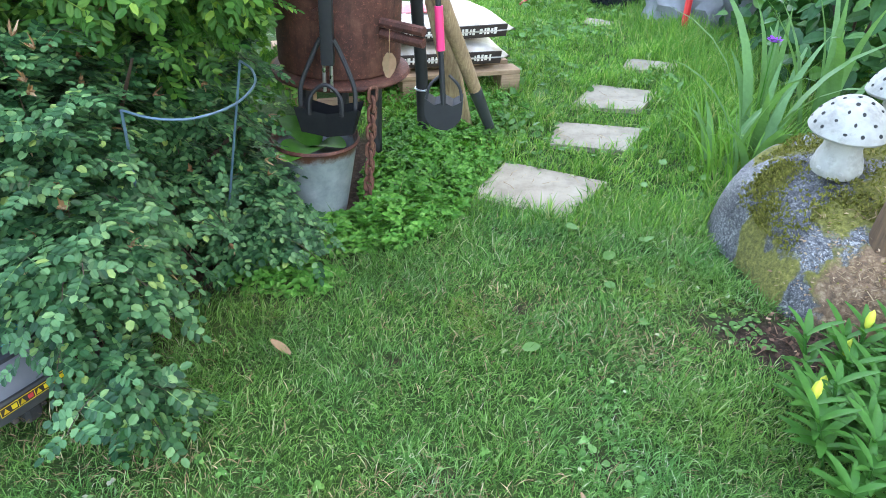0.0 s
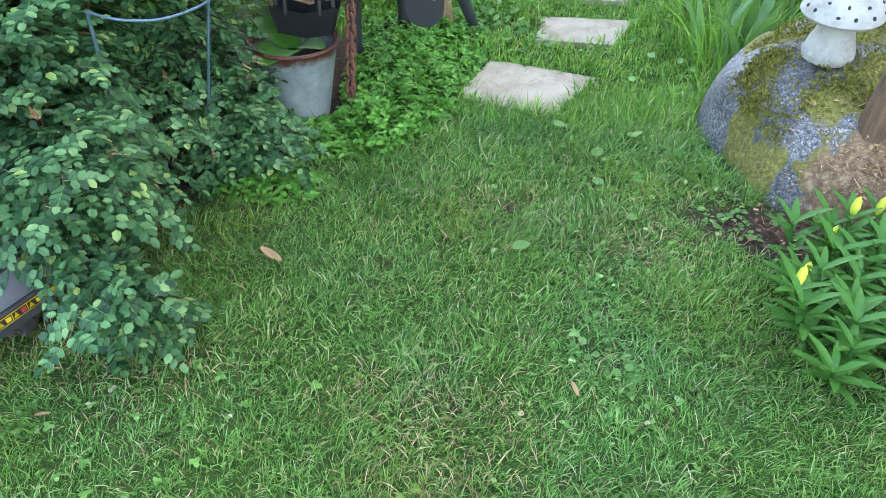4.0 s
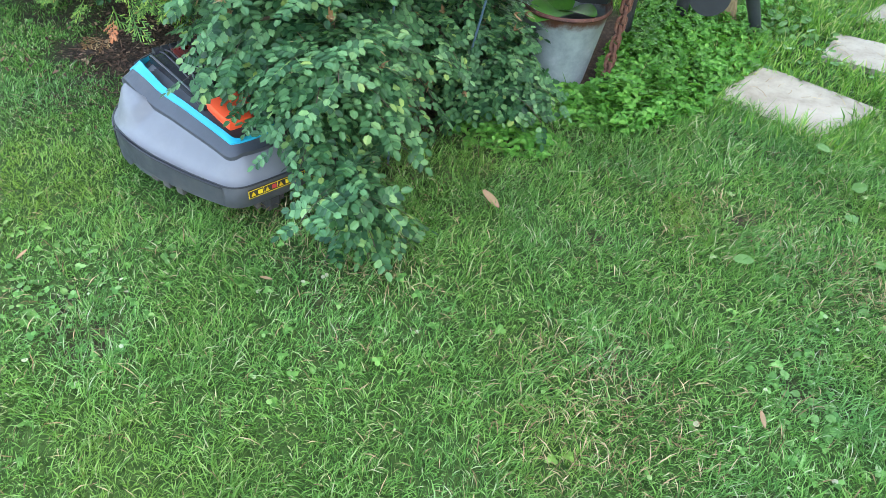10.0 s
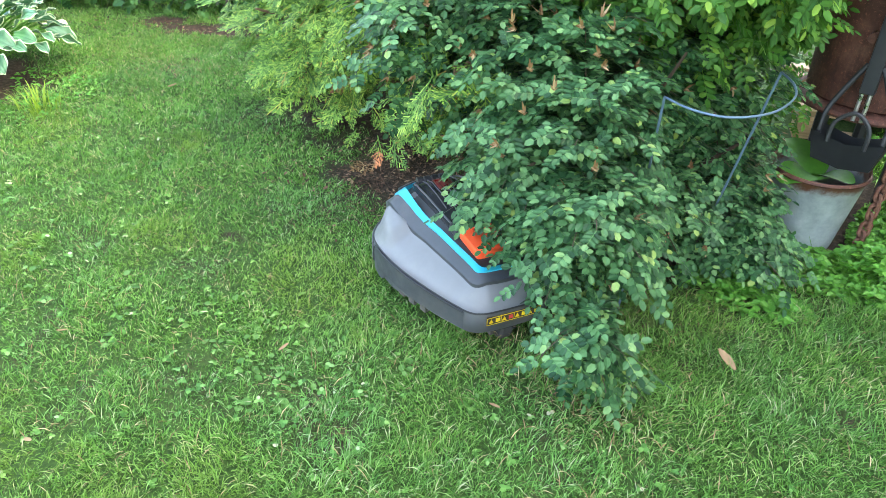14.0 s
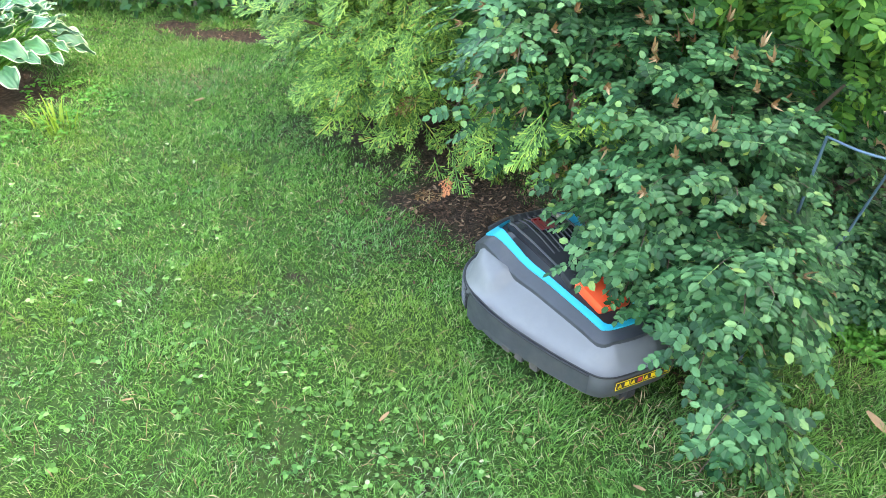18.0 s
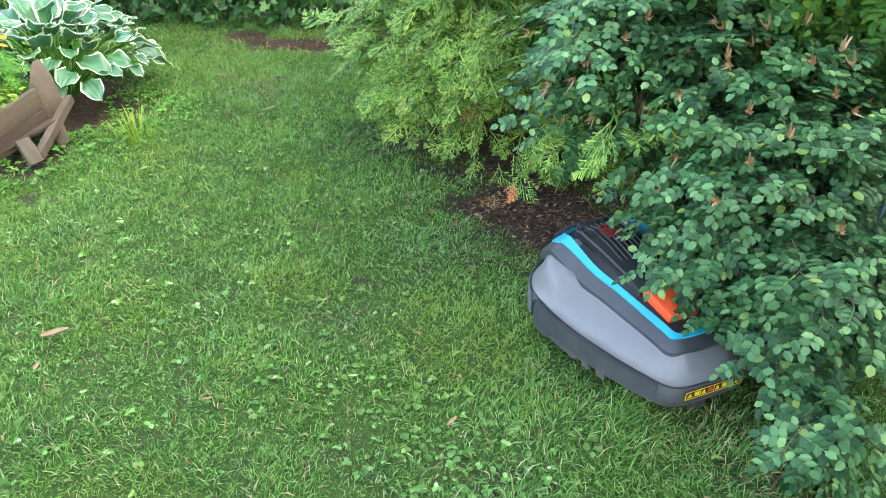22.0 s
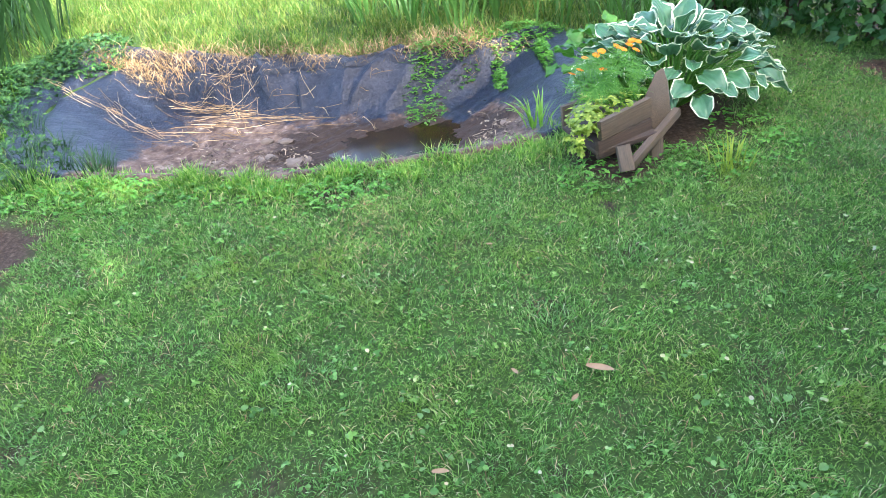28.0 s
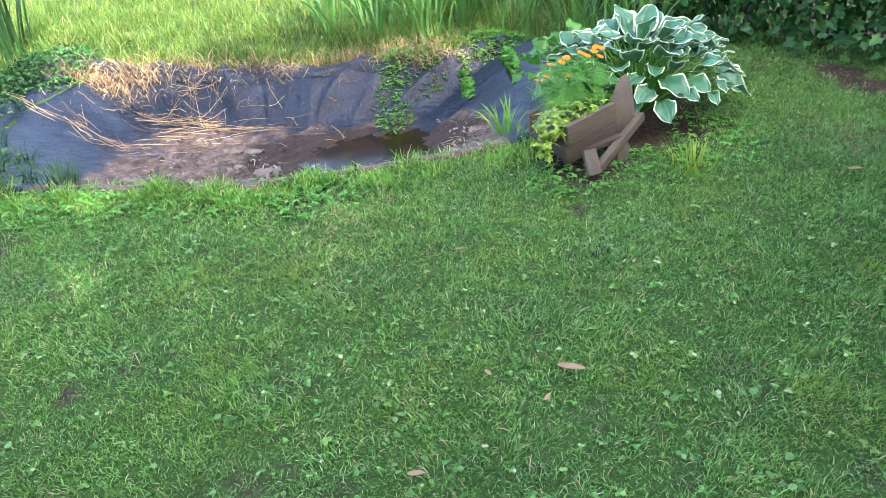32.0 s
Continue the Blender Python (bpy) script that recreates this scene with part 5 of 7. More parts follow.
def build_chain():
    e = empty("chain", label="heavy rusty iron chain hanging from the boiler", category="chain")
    a, b = np.array((-0.175, 2.255, 0.43)), np.array((-0.195, 2.255, 0.02))
    n = 13
    me = None
    for k in range(n):
        p = a + (b - a) * (k + 0.5) / n
        if me is None:
            loop = [(0.0135 * math.cos(t), 0, (0.0115 if math.sin(t) > 0 else -0.0115) + 0.0135 * math.sin(t)) for t in np.linspace(0, 2 * math.pi, 16, endpoint=False)]
            ob = part("link", tube(loop, 0.0058, 6, closed=True), M["chain"], None)
            me = ob.data
        else:
            ob = new("link", me)
        ob.matrix_world = pose(*p, 0, 4, 35 + 90 * (k % 2) + rng.uniform(-8, 8))
        ob.parent = e


build_chain()


def build_bucket():
    e = empty("zinc_bucket", pose(-0.366, 2.245, 0.0) @ Matrix.Scale(1.17, 4), label="old galvanised bucket with rusty rim under the boiler", category="bucket")
    b = part("pail", lathe([(0.0, 0.012), (0.080, 0.012), (0.083, 0.0), (0.086, 0.012), (0.118, 0.212), (0.124, 0.218), (0.120, 0.225), (0.113, 0.216), (0.083, 0.02), (0.0, 0.02)], 32), M["zinc"], e)
    part("handle", tube(smooth_curve([(-0.118, 0, 0.215), (-0.10, 0.07, 0.228), (0, 0.118, 0.23), (0.10, 0.07, 0.228), (0.118, 0, 0.215)], 5), 0.003, 6), M["rust"], e)
    part("rim_wire", tube([(0.121 * math.cos(t), 0.121 * math.sin(t), 0.219) for t in np.linspace(0, 2 * math.pi, 28, endpoint=False)], 0.005, 6, closed=True), M["rust"], e, "rusty rolled rim")
    part("earth_fill", lathe([(0.0, 0.17), (0.105, 0.165)], 20), M["mud"], e)
    v, f = oval_leaf(0.17, 0.15, 0.25, 0.45, rows=9)
    for k, (rz, ry, s) in enumerate(((250, -30, 0.8), (150, -48, 0.75), (330, -40, 0.6))):
        ob = from_arrays("leaf", np.array(v) * s, f, M["weed"], True)
        ob.parent = e
        ob.matrix_basis = pose(0, 0, 0.19, 0, ry, rz)
        tagged(ob, "broad green burdock-like leaf")


build_bucket()


def build_scoops():
    e = empty("claw_scoop", label="black plastic litter scoop with long handle hanging on the boiler", category="scoop")
    x, y, z = -0.305, 2.205, 0.315
    for s in (1, -1):
        bm = bmesh.new()
        prof = [(-0.05, 0.0), (0.0, -0.012), (0.05, 0.0), (0.055, 0.075), (0.0, 0.06), (-0.055, 0.085)]
        v = [bm.verts.new((x + s * 0.012 + s * (0.088 - 0.02 * (b < 0.03)), y + a, z + b)) for a, b in prof]
        c = [bm.verts.new((x, y + a * 0.9, z - 0.015 + b * 0.9)) for a, b in prof]
        bm.faces.new(v)
        for k in range(6):
            if k not in (3, 4):
                bm.faces.new((v[k], v[(k + 1) % 6], c[(k + 1) % 6], c[k]))
        bmesh.ops.solidify(bm, geom=bm.faces[:], thickness=0.004)
        part("jaw", bm, M["black"], e, bevel=0.0)
        part("strut", tube(smooth_curve([(x + s * 0.085, y - 0.02, z + 0.075), (x + s * 0.082, y - 0.01, z + 0.14), (x + s * 0.045, y, z + 0.23), (x + s * 0.02, y, z + 0.28)], 5), 0.0075, 7), M["black"], e)
    part("loop", tube(smooth_curve([(x - 0.05, y - 0.055, z + 0.06), (x - 0.045, y - 0.05, z + 0.12), (x, y - 0.045, z + 0.155), (x + 0.045, y - 0.05, z + 0.12), (x + 0.05, y - 0.055, z + 0.06)], 5), 0.0065, 7), M["black"], e)
    part("shaft", box(0.040, 0.03, 0.62, pose(x, y + 0.005, z + 0.51)), M["black"], e, bevel=0.006)
    for s in (1, -1):
        part("rod", tube([(x + s * 0.011, y - 0.005, z + 0.12), (x + s * 0.011, y - 0.002, z + 0.22)], 0.006, 8), M["steel"], e, "bright steel spring rod")
    e = empty("small_scoop", label="black plastic scoop with pink-gripped handle hanging on the boiler", category="scoop")
    x, y, z = 0.045, 2.36, 0.28
    bm = bmesh.new()
    ang = np.linspace(math.pi, 2 * math.pi, 11)
    v = [bm.verts.new((x + 0.062 * math.cos(a), y - 0.03, z + 0.062 + 0.062 * math.sin(a))) for a in ang]
    v += [bm.verts.new((x + 0.062, y - 0.03, z + 0.105)), bm.verts.new((x + 0.03, y - 0.03, z + 0.085)), bm.verts.new((x, y - 0.03, z + 0.098)), bm.verts.new((x - 0.03, y - 0.03, z + 0.085)), bm.verts.new((x - 0.062, y - 0.03, z + 0.105))]
    bm.faces.new(v)
    g = bmesh.ops.extrude_face_region(bm, geom=bm.faces[:])
    bmesh.ops.translate(bm, vec=(0, 0.05, 0.01), verts=[q for q in g["geom"] if isinstance(q, bmesh.types.BMVert)])
    part("pan", bm, M["black"], e)
    for s in (1, -1):
        part("strut", tube(smooth_curve([(x + s * 0.058, y - 0.02, z + 0.10), (x + s * 0.048, y - 0.01, z + 0.145), (x + s * 0.012, y, z + 0.18)], 5), 0.005, 6), M["black"], e)
    part("shaft", tube([(x, y - 0.03, z + 0.09), (x - 0.052, y - 0.01, z + 0.62)], 0.009, 8), M["black"], e)
    part("grip", tube([(x - 0.017, y - 0.0234, z + 0.265), (x - 0.030, y - 0.0183, z + 0.40)], 0.0135, 10), M["pink"], e, "bright pink handle grip")


build_scoops()


def build_planks():
    e = empty("leaning_pole", label="worn wooden pole with grey tip leaning on the boiler", category="pole")
    a, b = Vector((0.232, 2.98, -0.01)), Vector((-0.085, 2.52, 0.86))
    part("shaft", tube([a.lerp(b, t) for t in (0.29, 0.45, 0.7, 1.0)], [0.025, 0.028, 0.031, 0.033], 10), M["post"], e)
    part("sleeve", tube([a, a.lerp(b, 0.15), a.lerp(b, 0.30)], [0.020, 0.023, 0.027], 10), M["dgrey"], e, "grey plastic tip sleeve")
    p = part("plank", box(0.08, 0.03, 0.80, pose(0.005, 2.92, 0.40, 10, -12, -15)), M["post"], None, bevel=0.004)
    tagged(p, "upright worn wooden plank beside the boiler", "plank")


build_planks()


def build_pallet():
    e = empty("pallet", pose(-0.30, 3.62, 0.0, 0, 0, 24), label="wooden pallet carrying plastic sacks in the grass", category="pallet")
    for k in range(5):
        part("deck_board", box(1.1, 0.095, 0.022, pose(0, -0.30 + 0.15 * k, 0.115)), M["pallet"], e, bevel=0.003)
    for x in (-0.5, 0, 0.5):
        for y in (-0.30, 0, 0.30):
            part("block", box(0.10, 0.10, 0.08, pose(x, y, 0.062)), M["pallet"], e, bevel=0.003)
    for y in (-0.30, 0, 0.30):
        part("bottom_board", box(1.1, 0.095, 0.02, pose(0, y, 0.012)), M["pallet"], e, bevel=0.003)
    for k, (x, y, z, rz, s) in enumerate(((-0.18, 3.62, 0.13, 22, 1.0), (-0.17, 3.66, 0.240, 27, 1.0))):
        b = empty("garden_soil_sack", pose(x, y, z, 0, 0, rz), label="full printed plastic garden soil sack lying on the pallet", category="sack", group="soil sacks")
        bm = bmesh.new()
        nx, ny = 22, 16
        rows = []
        for side in (1, -1):
            for i in range(nx + 1):
                row = []
                for j in range(ny + 1):
                    u, v = i / nx * 2 - 1, j / ny * 2 - 1
                    w = max(0.0, (1 - abs(u) ** 5) * (1 - abs(v) ** 4)) ** 0.5
                    row.append(bm.verts.new((u * 0.40, v * 0.27, 0.056 + side * (0.052 * w + 0.006 * math.sin(9 * u + 5 * v) * w))))
                rows.append(row)
        for g in (rows[: nx + 1], rows[nx + 1:]):
            for i in range(nx):
                for j in range(ny):
                    bm.faces.new((g[i][j], g[i + 1][j], g[i + 1][j + 1], g[i][j + 1]))
        bmesh.ops.remove_doubles(bm, verts=bm.verts[:], dist=0.001)
        part("sack_body", bm, M["bag"], b)
        part("print_band", box(0.70, 0.006, 0.062, pose(0.0, -0.262, 0.056, 8)), M["ink"], b, "dark printed band", bevel=0.002)
        x = -0.30
        for i in range(32):
            w = (0.012, 0.008, 0.014, 0.010)[(i * 7 + k) % 4]
            if i % 7 != 5:
                part("print_bar", box(w, 0.003, 0.030 if i % 3 else 0.024, pose(x, -0.2665, 0.057, 8)), M["cream"], b)
            x += w + 0.008
        part("print_panel", box(0.34, 0.16, 0.004, pose(-0.05, 0.0, 0.112)), M["inkred"] if k else M["inkblue"], b, "faded red and blue printed panel", bevel=0.001)


build_pallet()


def build_hoop():
    e = empty("plant_support", label="blue-grey wire half-ring plant support in the rose bush", category="plant support")
    ring = smooth_curve([(-0.58, 1.476, 0.63), (-0.50, 1.445, 0.63), (-0.42, 1.46, 0.63), (-0.365, 1.55, 0.63), (-0.36, 1.68, 0.63), (-0.395, 1.78, 0.63), (-0.447, 1.846, 0.63)], 6)
    part("ring", tube(ring, 0.0029, 8), M["wire"], e)
    part("leg", tube([(-0.58, 1.476, 0.63), (-0.60, 1.49, 0.0)], 0.0034, 8), M["wire"], e)
    part("leg", tube([(-0.447, 1.846, 0.63), (-0.56, 1.84, 0.0)], 0.0034, 8), M["wire"], e)


build_hoop()


# ---- the boulder and what stands on it ----
ROCK = (1.56, 2.15)


def rock_z(x, y):
    u, v = (x - ROCK[0]) / 0.60, (y - ROCK[1]) / 0.50
    d = np.hypot(u, v)
    return 0.40 * np.clip(1 - d ** 5.0, 0, 1) ** 0.5 * (0.60 + 0.36 * smoothstep((y - 1.68) / 0.45) + 0.05 * wob(x, y, 1.6, 0.5)) - 0.03


MOSS = [(1.214, 2.296, 0.169, 0.091), (1.08, 2.165, 0.078, 0.065), (1.043, 1.912, 0.078, 0.098), (1.215, 1.958, 0.111, 0.078), (1.04, 1.765, 0.104, 0.065), (1.09, 1.715, 0.117, 0.065), (1.03, 2.045, 0.046, 0.065), (1.4, 2.05, 0.156, 0.13), (1.45, 2.35, 0.26, 0.13), (1.55, 1.85, 0.325, 0.195)]


def build_rock():
    na, nr = 96, 40
    th = np.linspace(0, 2 * math.pi, na, endpoint=False)
    rr = np.sin(np.linspace(0, 1, nr) * math.pi / 2) * 0.9995
    X = ROCK[0] + 0.60 * rr[:, None] * np.cos(th)[None] * (1 + 0.05 * np.sin(3 * th + 1) + 0.03 * np.sin(7 * th))[None]
    Y = ROCK[1] + 0.50 * rr[:, None] * np.sin(th)[None] * (1 + 0.05 * np.cos(2 * th) + 0.03 * np.sin(5 * th + 2))[None]
    d = np.repeat(rr[:, None], na, 1)
    Z = 0.40 * np.clip(1 - d ** 5.0, 0, 1) ** 0.5 * (0.60 + 0.36 * smoothstep((Y - 1.68) / 0.45) + 0.05 * wob(X, Y, 1.6, 0.5)) - 0.03 + (0.012 * wob(X, Y, 7.0, 2.0) + 0.022 * wob(X, Y, 3.4, 4.0)) * (d < 0.97) - 0.035 * np.clip(1 - np.abs(wob(X, Y, 1.9, 1.1)) * 6, 0, 1) * (d < 0.9)
    i = np.arange(nr * na).reshape(nr, na)
    f = np.stack((i[:-1], i[1:], np.roll(i[1:], -1, 1), np.roll(i[:-1], -1, 1)), -1).reshape(-1, 4)
    moss = 0.16 * (Z > 0.12) + np.zeros_like(X)
    for mx, my, ra, rb in MOSS:
        moss = np.maximum(moss, 1.05 * np.exp(-(((X - mx) / ra) ** 2 + ((Y - my) / rb) ** 2)))
    litter = np.exp(-(((X - 1.28) / 0.20) ** 2 + ((Y - 1.79) / 0.09) ** 2))
    moss = np.maximum(moss, 1.1 * litter)
    ob = from_arrays("boulder", np.stack((X, Y, Z), -1).reshape(-1, 3), f, M["granite"], True, {"moss": moss.ravel(), "litter": litter.ravel()})
    tagged(ob, "low grey granite boulder with moss patches and needle litter", "boulder")
    # moss cushions and needles
    k = 900
    xy = np.concatenate([np.stack((rng.normal(mx, ra * 0.55, k), rng.normal(my, rb * 0.55, k)), 1) for mx, my, ra, rb in MOSS])
    xy = xy[np.hypot((xy[:, 0] - ROCK[0]) / 0.60, (xy[:, 1] - ROCK[1]) / 0.50) < 0.93]
    n = len(xy)
    P = np.c_[xy, rock_z(xy[:, 0], xy[:, 1]) + 0.003]
    tuft = merge([strip((0, 0, 0), (0.007, 0.003 * s, 0), 0.0022) for s in (-1, 0.3, 1)])
    tagged(scatter("moss", tuft, frames_from(unit(n), np.array((0, 0, 1.0)) + 0.6 * unit(n)), P, rng.uniform(0.6, 1.6, n), M["moss"]), "yellow-green moss cushions on the boulder", "moss", kind="stuff")
    n = 900
    xy = np.stack((rng.normal(1.25, 0.13, n), rng.normal(1.80, 0.08, n)), 1)
    P = np.c_[xy, rock_z(xy[:, 0], xy[:, 1]) + 0.008]
    needle = merge([strip((-0.012, 0, 0), (0.012, 0.003, 0.002), 0.0022), oval_leaf(0.010, 0.006, 0.3, 0.1, (0.02, 0.02, 0), 1.0, 2)])
    tagged(scatter("needle_litter", needle, frames_from(np.array((0, 0, 1.0)) + 0.25 * unit(n), unit(n)), P, rng.uniform(0.5, 1.4, n), M["fallen"]), "dry needles and bark crumbs on the boulder", "litter", kind="stuff")


build_rock()


def build_mushroom(x, y, s=1.0, tilt=4):
    z = float(rock_z(np.array(x), np.array(y))) + 0.02 * s
    e = empty("clay_mushroom", pose(x, y, z, tilt, -3) @ Matrix.Scale(s, 4), label="white ceramic mushroom ornament with holed cap on the boulder", category="garden ornament", group="clay mushrooms")
    stem = part("stem", lathe([(0.0, -0.03), (0.080, -0.03), (0.086, -0.012), (0.077, 0.025), (0.064, 0.06), (0.057, 0.10), (0.058, 0.135), (0.0, 0.14)], 28), M["white"], e)
    cap = part("cap", lathe([(0.0, 0.128), (0.10, 0.120), (0.124, 0.122), (0.131, 0.132), (0.126, 0.150), (0.108, 0.184), (0.080, 0.216), (0.045, 0.238), (0.0, 0.246)], 36), M["white"], e)
    for a in np.linspace(0, 2 * math.pi, 7, endpoint=False):
        part("knob", lathe([(0.0, -0.008), (0.010, -0.004), (0.012, 0.002), (0.008, 0.009), (0.0, 0.011)], 10, centre=(0.078 * math.cos(a), 0.078 * math.sin(a))), M["white"], stem)
        stem.children[-1].location.z = -0.005
    for r, zc, n, el in ((0.1215, 0.1585, 13, 28), (0.104, 0.189, 11, 44), (0.078, 0.218, 8, 52), (0.045, 0.238, 5, 68), (0.0, 0.246, 1, 90)):
        for a in np.linspace(0.2 * r * 50, 2 * math.pi + 0.2 * r * 50, n, endpoint=False):
            h = part("hole", lathe([(0.0, 0.0015), (0.0066, 0.0015), (0.0066, -0.004)], 10), M["hole"], cap, smooth=False)
            a += rng.uniform(-0.12, 0.12)
            h.matrix_basis = pose(r * math.cos(a), r * math.sin(a), zc, 0, 90 - el, math.degrees(a)) @ Matrix.Diagonal((rng.uniform(0.65, 1.15), rng.uniform(0.65, 1.15), 1, 1))
    return e


build_mushroom(1.237, 2.125, 0.85)
build_mushroom(1.53, 2.42, 0.88, -3)


def build_log():
    z = float(rock_z(np.array(1.30), np.array(1.87)))
    e = empty("wooden_post", label="short dark weathered wooden post on the boulder", category="post")
    part("post_body", tube(smooth_curve([(1.302, 1.870, z - 0.03), (1.305, 1.868, z + 0.12), (1.312, 1.865, z + 0.28)], 4), [0.045, 0.043, 0.042, 0.040, 0.038, 0.036, 0.035, 0.034, 0.033], 12), M["log"], e)


build_log()


def build_slab_litter():
    P = []
    for c in SLABS:
        q = np.array(c)
        for _ in range(26):
            a, b = rng.uniform(size=2)
            p = q[0] * (1 - a) * (1 - b) + q[1] * a * (1 - b) + q[2] * a * b + q[3] * (1 - a) * b
            P.append((p[0], p[1], float(ground_z(p[0], p[1])) + 0.0245))
    P = np.array(P)
    n = len(P)
    ob = scatter("slab_litter", merge([strip((-0.03, 0, 0), (0.0, 0.003, 0.001), 0.0022), strip((0.0, 0.003, 0.001), (0.03, -0.004, 0.0), 0.0022)]), frames_from(np.array((0, 0, 1.0)) + 0.02 * unit(n), unit(n) * np.array((1, 1, 0.01))), P, rng.uniform(0.4, 1.3, n), M["straw"])
    tagged(ob, "dry grass clippings lying on the stepping stones", "litter", kind="stuff")


build_slab_litter()


def build_dead_sprays():
    proto = thuja_spray(4)
    me = None
    for x, y, z, rx, rz in ((-1.60, 1.54, 0.10, 60, 200), (-1.66, 1.56, 0.05, 30, 240), (-1.78, 1.62, 0.36, 75, 260), (-1.45, 1.60, 0.03, 10, 100)):
        if me is None:
            ob = from_arrays("dead_thuja_spray", *proto, M["hip"])
            me = ob.data
        else:
            ob = new("dead_thuja_spray", me)
        ob.matrix_world = pose(x, y, z, rx, 20, rz) @ Matrix.Scale(0.8, 4)
        tagged(ob, "dried orange-brown thuja spray under the shrub", "dead twig", "dead thuja sprays")


build_dead_sprays()


# ---- plants with single leaves ----
def blade_mesh(name, length, width, bend, mat, rows=7, twist=0.3, fold=0.35):
    """A long strap leaf that bends over."""
    v, f = [], []
    x = z = 0.0
    for i in range(rows + 1):
        t = i / rows
        a = math.pi / 2 - bend * t ** 1.6
        if i:
            x += math.cos(a) * length / rows
            z += math.sin(a) * length / rows
        w = width / 2 * min(1.0, 0.65 + 0.9 * t) * max(0.03, 1 - t ** 3.5)
        c, s = math.cos(twist * t), math.sin(twist * t)
        v += [(x - s * w, -w * c, z + fold * w * 0.4), (x, 0, z), (x + s * w, w * c, z + fold * w * 0.4)]
    for i in range(rows):
        a = 3 * i
        f += [(a, a + 3, a + 4, a + 1), (a + 1, a + 4, a + 5, a + 2)]
    return np.array(v), np.array(f)


def leafy_clump(name, x, y, n, length, width, bend, mat, label, category, spread=0.08, group="", part_name="leaf"):
    e = empty(name, pose(x, y, float(ground_z(np.array(x), np.array(y)))), label=label, category=category, group=group)
    kinds = []
    for k in range(5):
        v, f = blade_mesh(part_name, length * rng.uniform(0.75, 1.1), width * rng.uniform(0.8, 1.15), rng.uniform(*bend), mat, twist=rng.uniform(-0.5, 0.5))
        kinds.append((v, f))
    meshes = []
    for k in range(n):
        if k < 5:
            ob = from_arrays(part_name, *kinds[k], mat, True)
            meshes.append(ob.data)
        else:
            ob = new(part_name, meshes[k % 5])
        a = rng.uniform(0, 360)
        r = spread * math.sqrt(rng.uniform())
        ob.parent = e
        ob.matrix_basis = pose(r * math.cos(radians(a)), r * math.sin(radians(a)), -0.01, 0, rng.uniform(-4, 14), a + rng.uniform(-40, 40)) @ Matrix.Scale(rng.uniform(0.8, 1.15), 4)
    return e


for _x, _y, _n, _l in ((1.20, 2.62, 9, 0.42), (1.27, 2.86, 10, 0.70), (1.60, 3.05, 12, 0.70), (1.45, 3.25, 10, 0.55), (1.10, 2.72, 6, 0.36)):
    leafy_clump("iris_plant", _x, _y, _n, _l, 0.040, (0.1, 1.5), M["iris"], "tall green iris clump with sword-shaped leaves", "iris", 0.07, "irises")
for _x, _y in ((1.12, 2.55), (1.25, 2.75), (1.38, 2.80), (1.15, 2.95), (1.42, 3.05)):
    leafy_clump("grass_tuft", _x, _y, 34, 0.32, 0.007, (0.6, 2.0), M["longgrass"], "long thin arching grass beside the boulder", "grass tuft", 0.11, "boulder grasses", "blade")


def build_lily(x, y, nst):
    e = empty("lily_plant", pose(x, y, 0.0), label="green lily with pointed leaves and yellow buds", category="lily", group="lilies")
    leaf = None
    for s in range(nst):
        a, r = rng.uniform(0, 2 * math.pi), 0.13 * math.sqrt(rng.uniform())
        h = rng.uniform(0.08, 0.16)
        bx, by = r * math.cos(a), r * math.sin(a)
        tx, ty = bx * 1.5, by * 1.5
        stem = part("stem", tube([(bx, by, -0.01), (tx, ty, h)], [0.005, 0.0035], 6), M["lily"], e)
        for k in range(15):
            t = 0.2 + 0.8 * k / 14
            if leaf is None:
                v, f = oval_leaf(0.085, 0.020, 0.35, 0.25, rows=4)
                ob = from_arrays("leaf", v, f, M["lily"], True)
                leaf = ob.data
            else:
                ob = new("leaf", leaf)
            ob.parent = stem
            ob.matrix_basis = pose(bx + (tx - bx) * t, by + (ty - by) * t, h * t, 0, -20 - 30 * t + rng.uniform(-8, 8), k * 137.5) @ Matrix.Scale(rng.uniform(0.8, 1.15), 4)
        if s < 2:
            part("bud", lathe([(0.0, 0.0), (0.008, 0.012), (0.011, 0.03), (0.008, 0.05), (0.0, 0.062)], 10, centre=(tx, ty)), M["bud"], e, "yellow-green closed bud").location.z = h
    return e


build_lily(1.12, 1.44, 8)
build_lily(1.20, 1.32, 9)
build_lily(1.10, 1.22, 7)
build_lily(1.27, 1.48, 8)


def hosta_leaf(length, width):
    """A broad veined heart-shaped leaf with edge and vein data."""
    nu, nv = 10, 8
    v, f, edge, vein = [], [], [], []
    for i in range(nu + 1):
        t = i / nu
        w = width / 2 * (math.sin(math.pi * min(1, (t * 0.95 + 0.05)) ** 0.74)) ** 0.62
        w = max(w, 0.002)
        for j in range(nv + 1):
            s = j / nv * 2 - 1
            x = length * t - (0.10 * length * abs(s) if i == 0 else 0)
            z = 0.22 * w * abs(s) ** 1.5 + 0.09 * length * math.sin(math.pi * t) - 0.10 * length * t * t + 0.010 * math.sin(11 * t + 4 * s) * abs(s)
            v.append((x, s * w, z))
            edge.append(max(abs(s), 1 - (1 - t) * 3.0 if t > 0.66 else 0, 0))
            vein.append(0.5 + 0.5 * math.cos(abs(s) * 14))
    for i in range(nu):
        for j in range(nv):
            a = i * (nv + 1) + j
            f.append((a, a + nv + 1, a + nv + 2, a + 1))
    return v, f, edge, vein


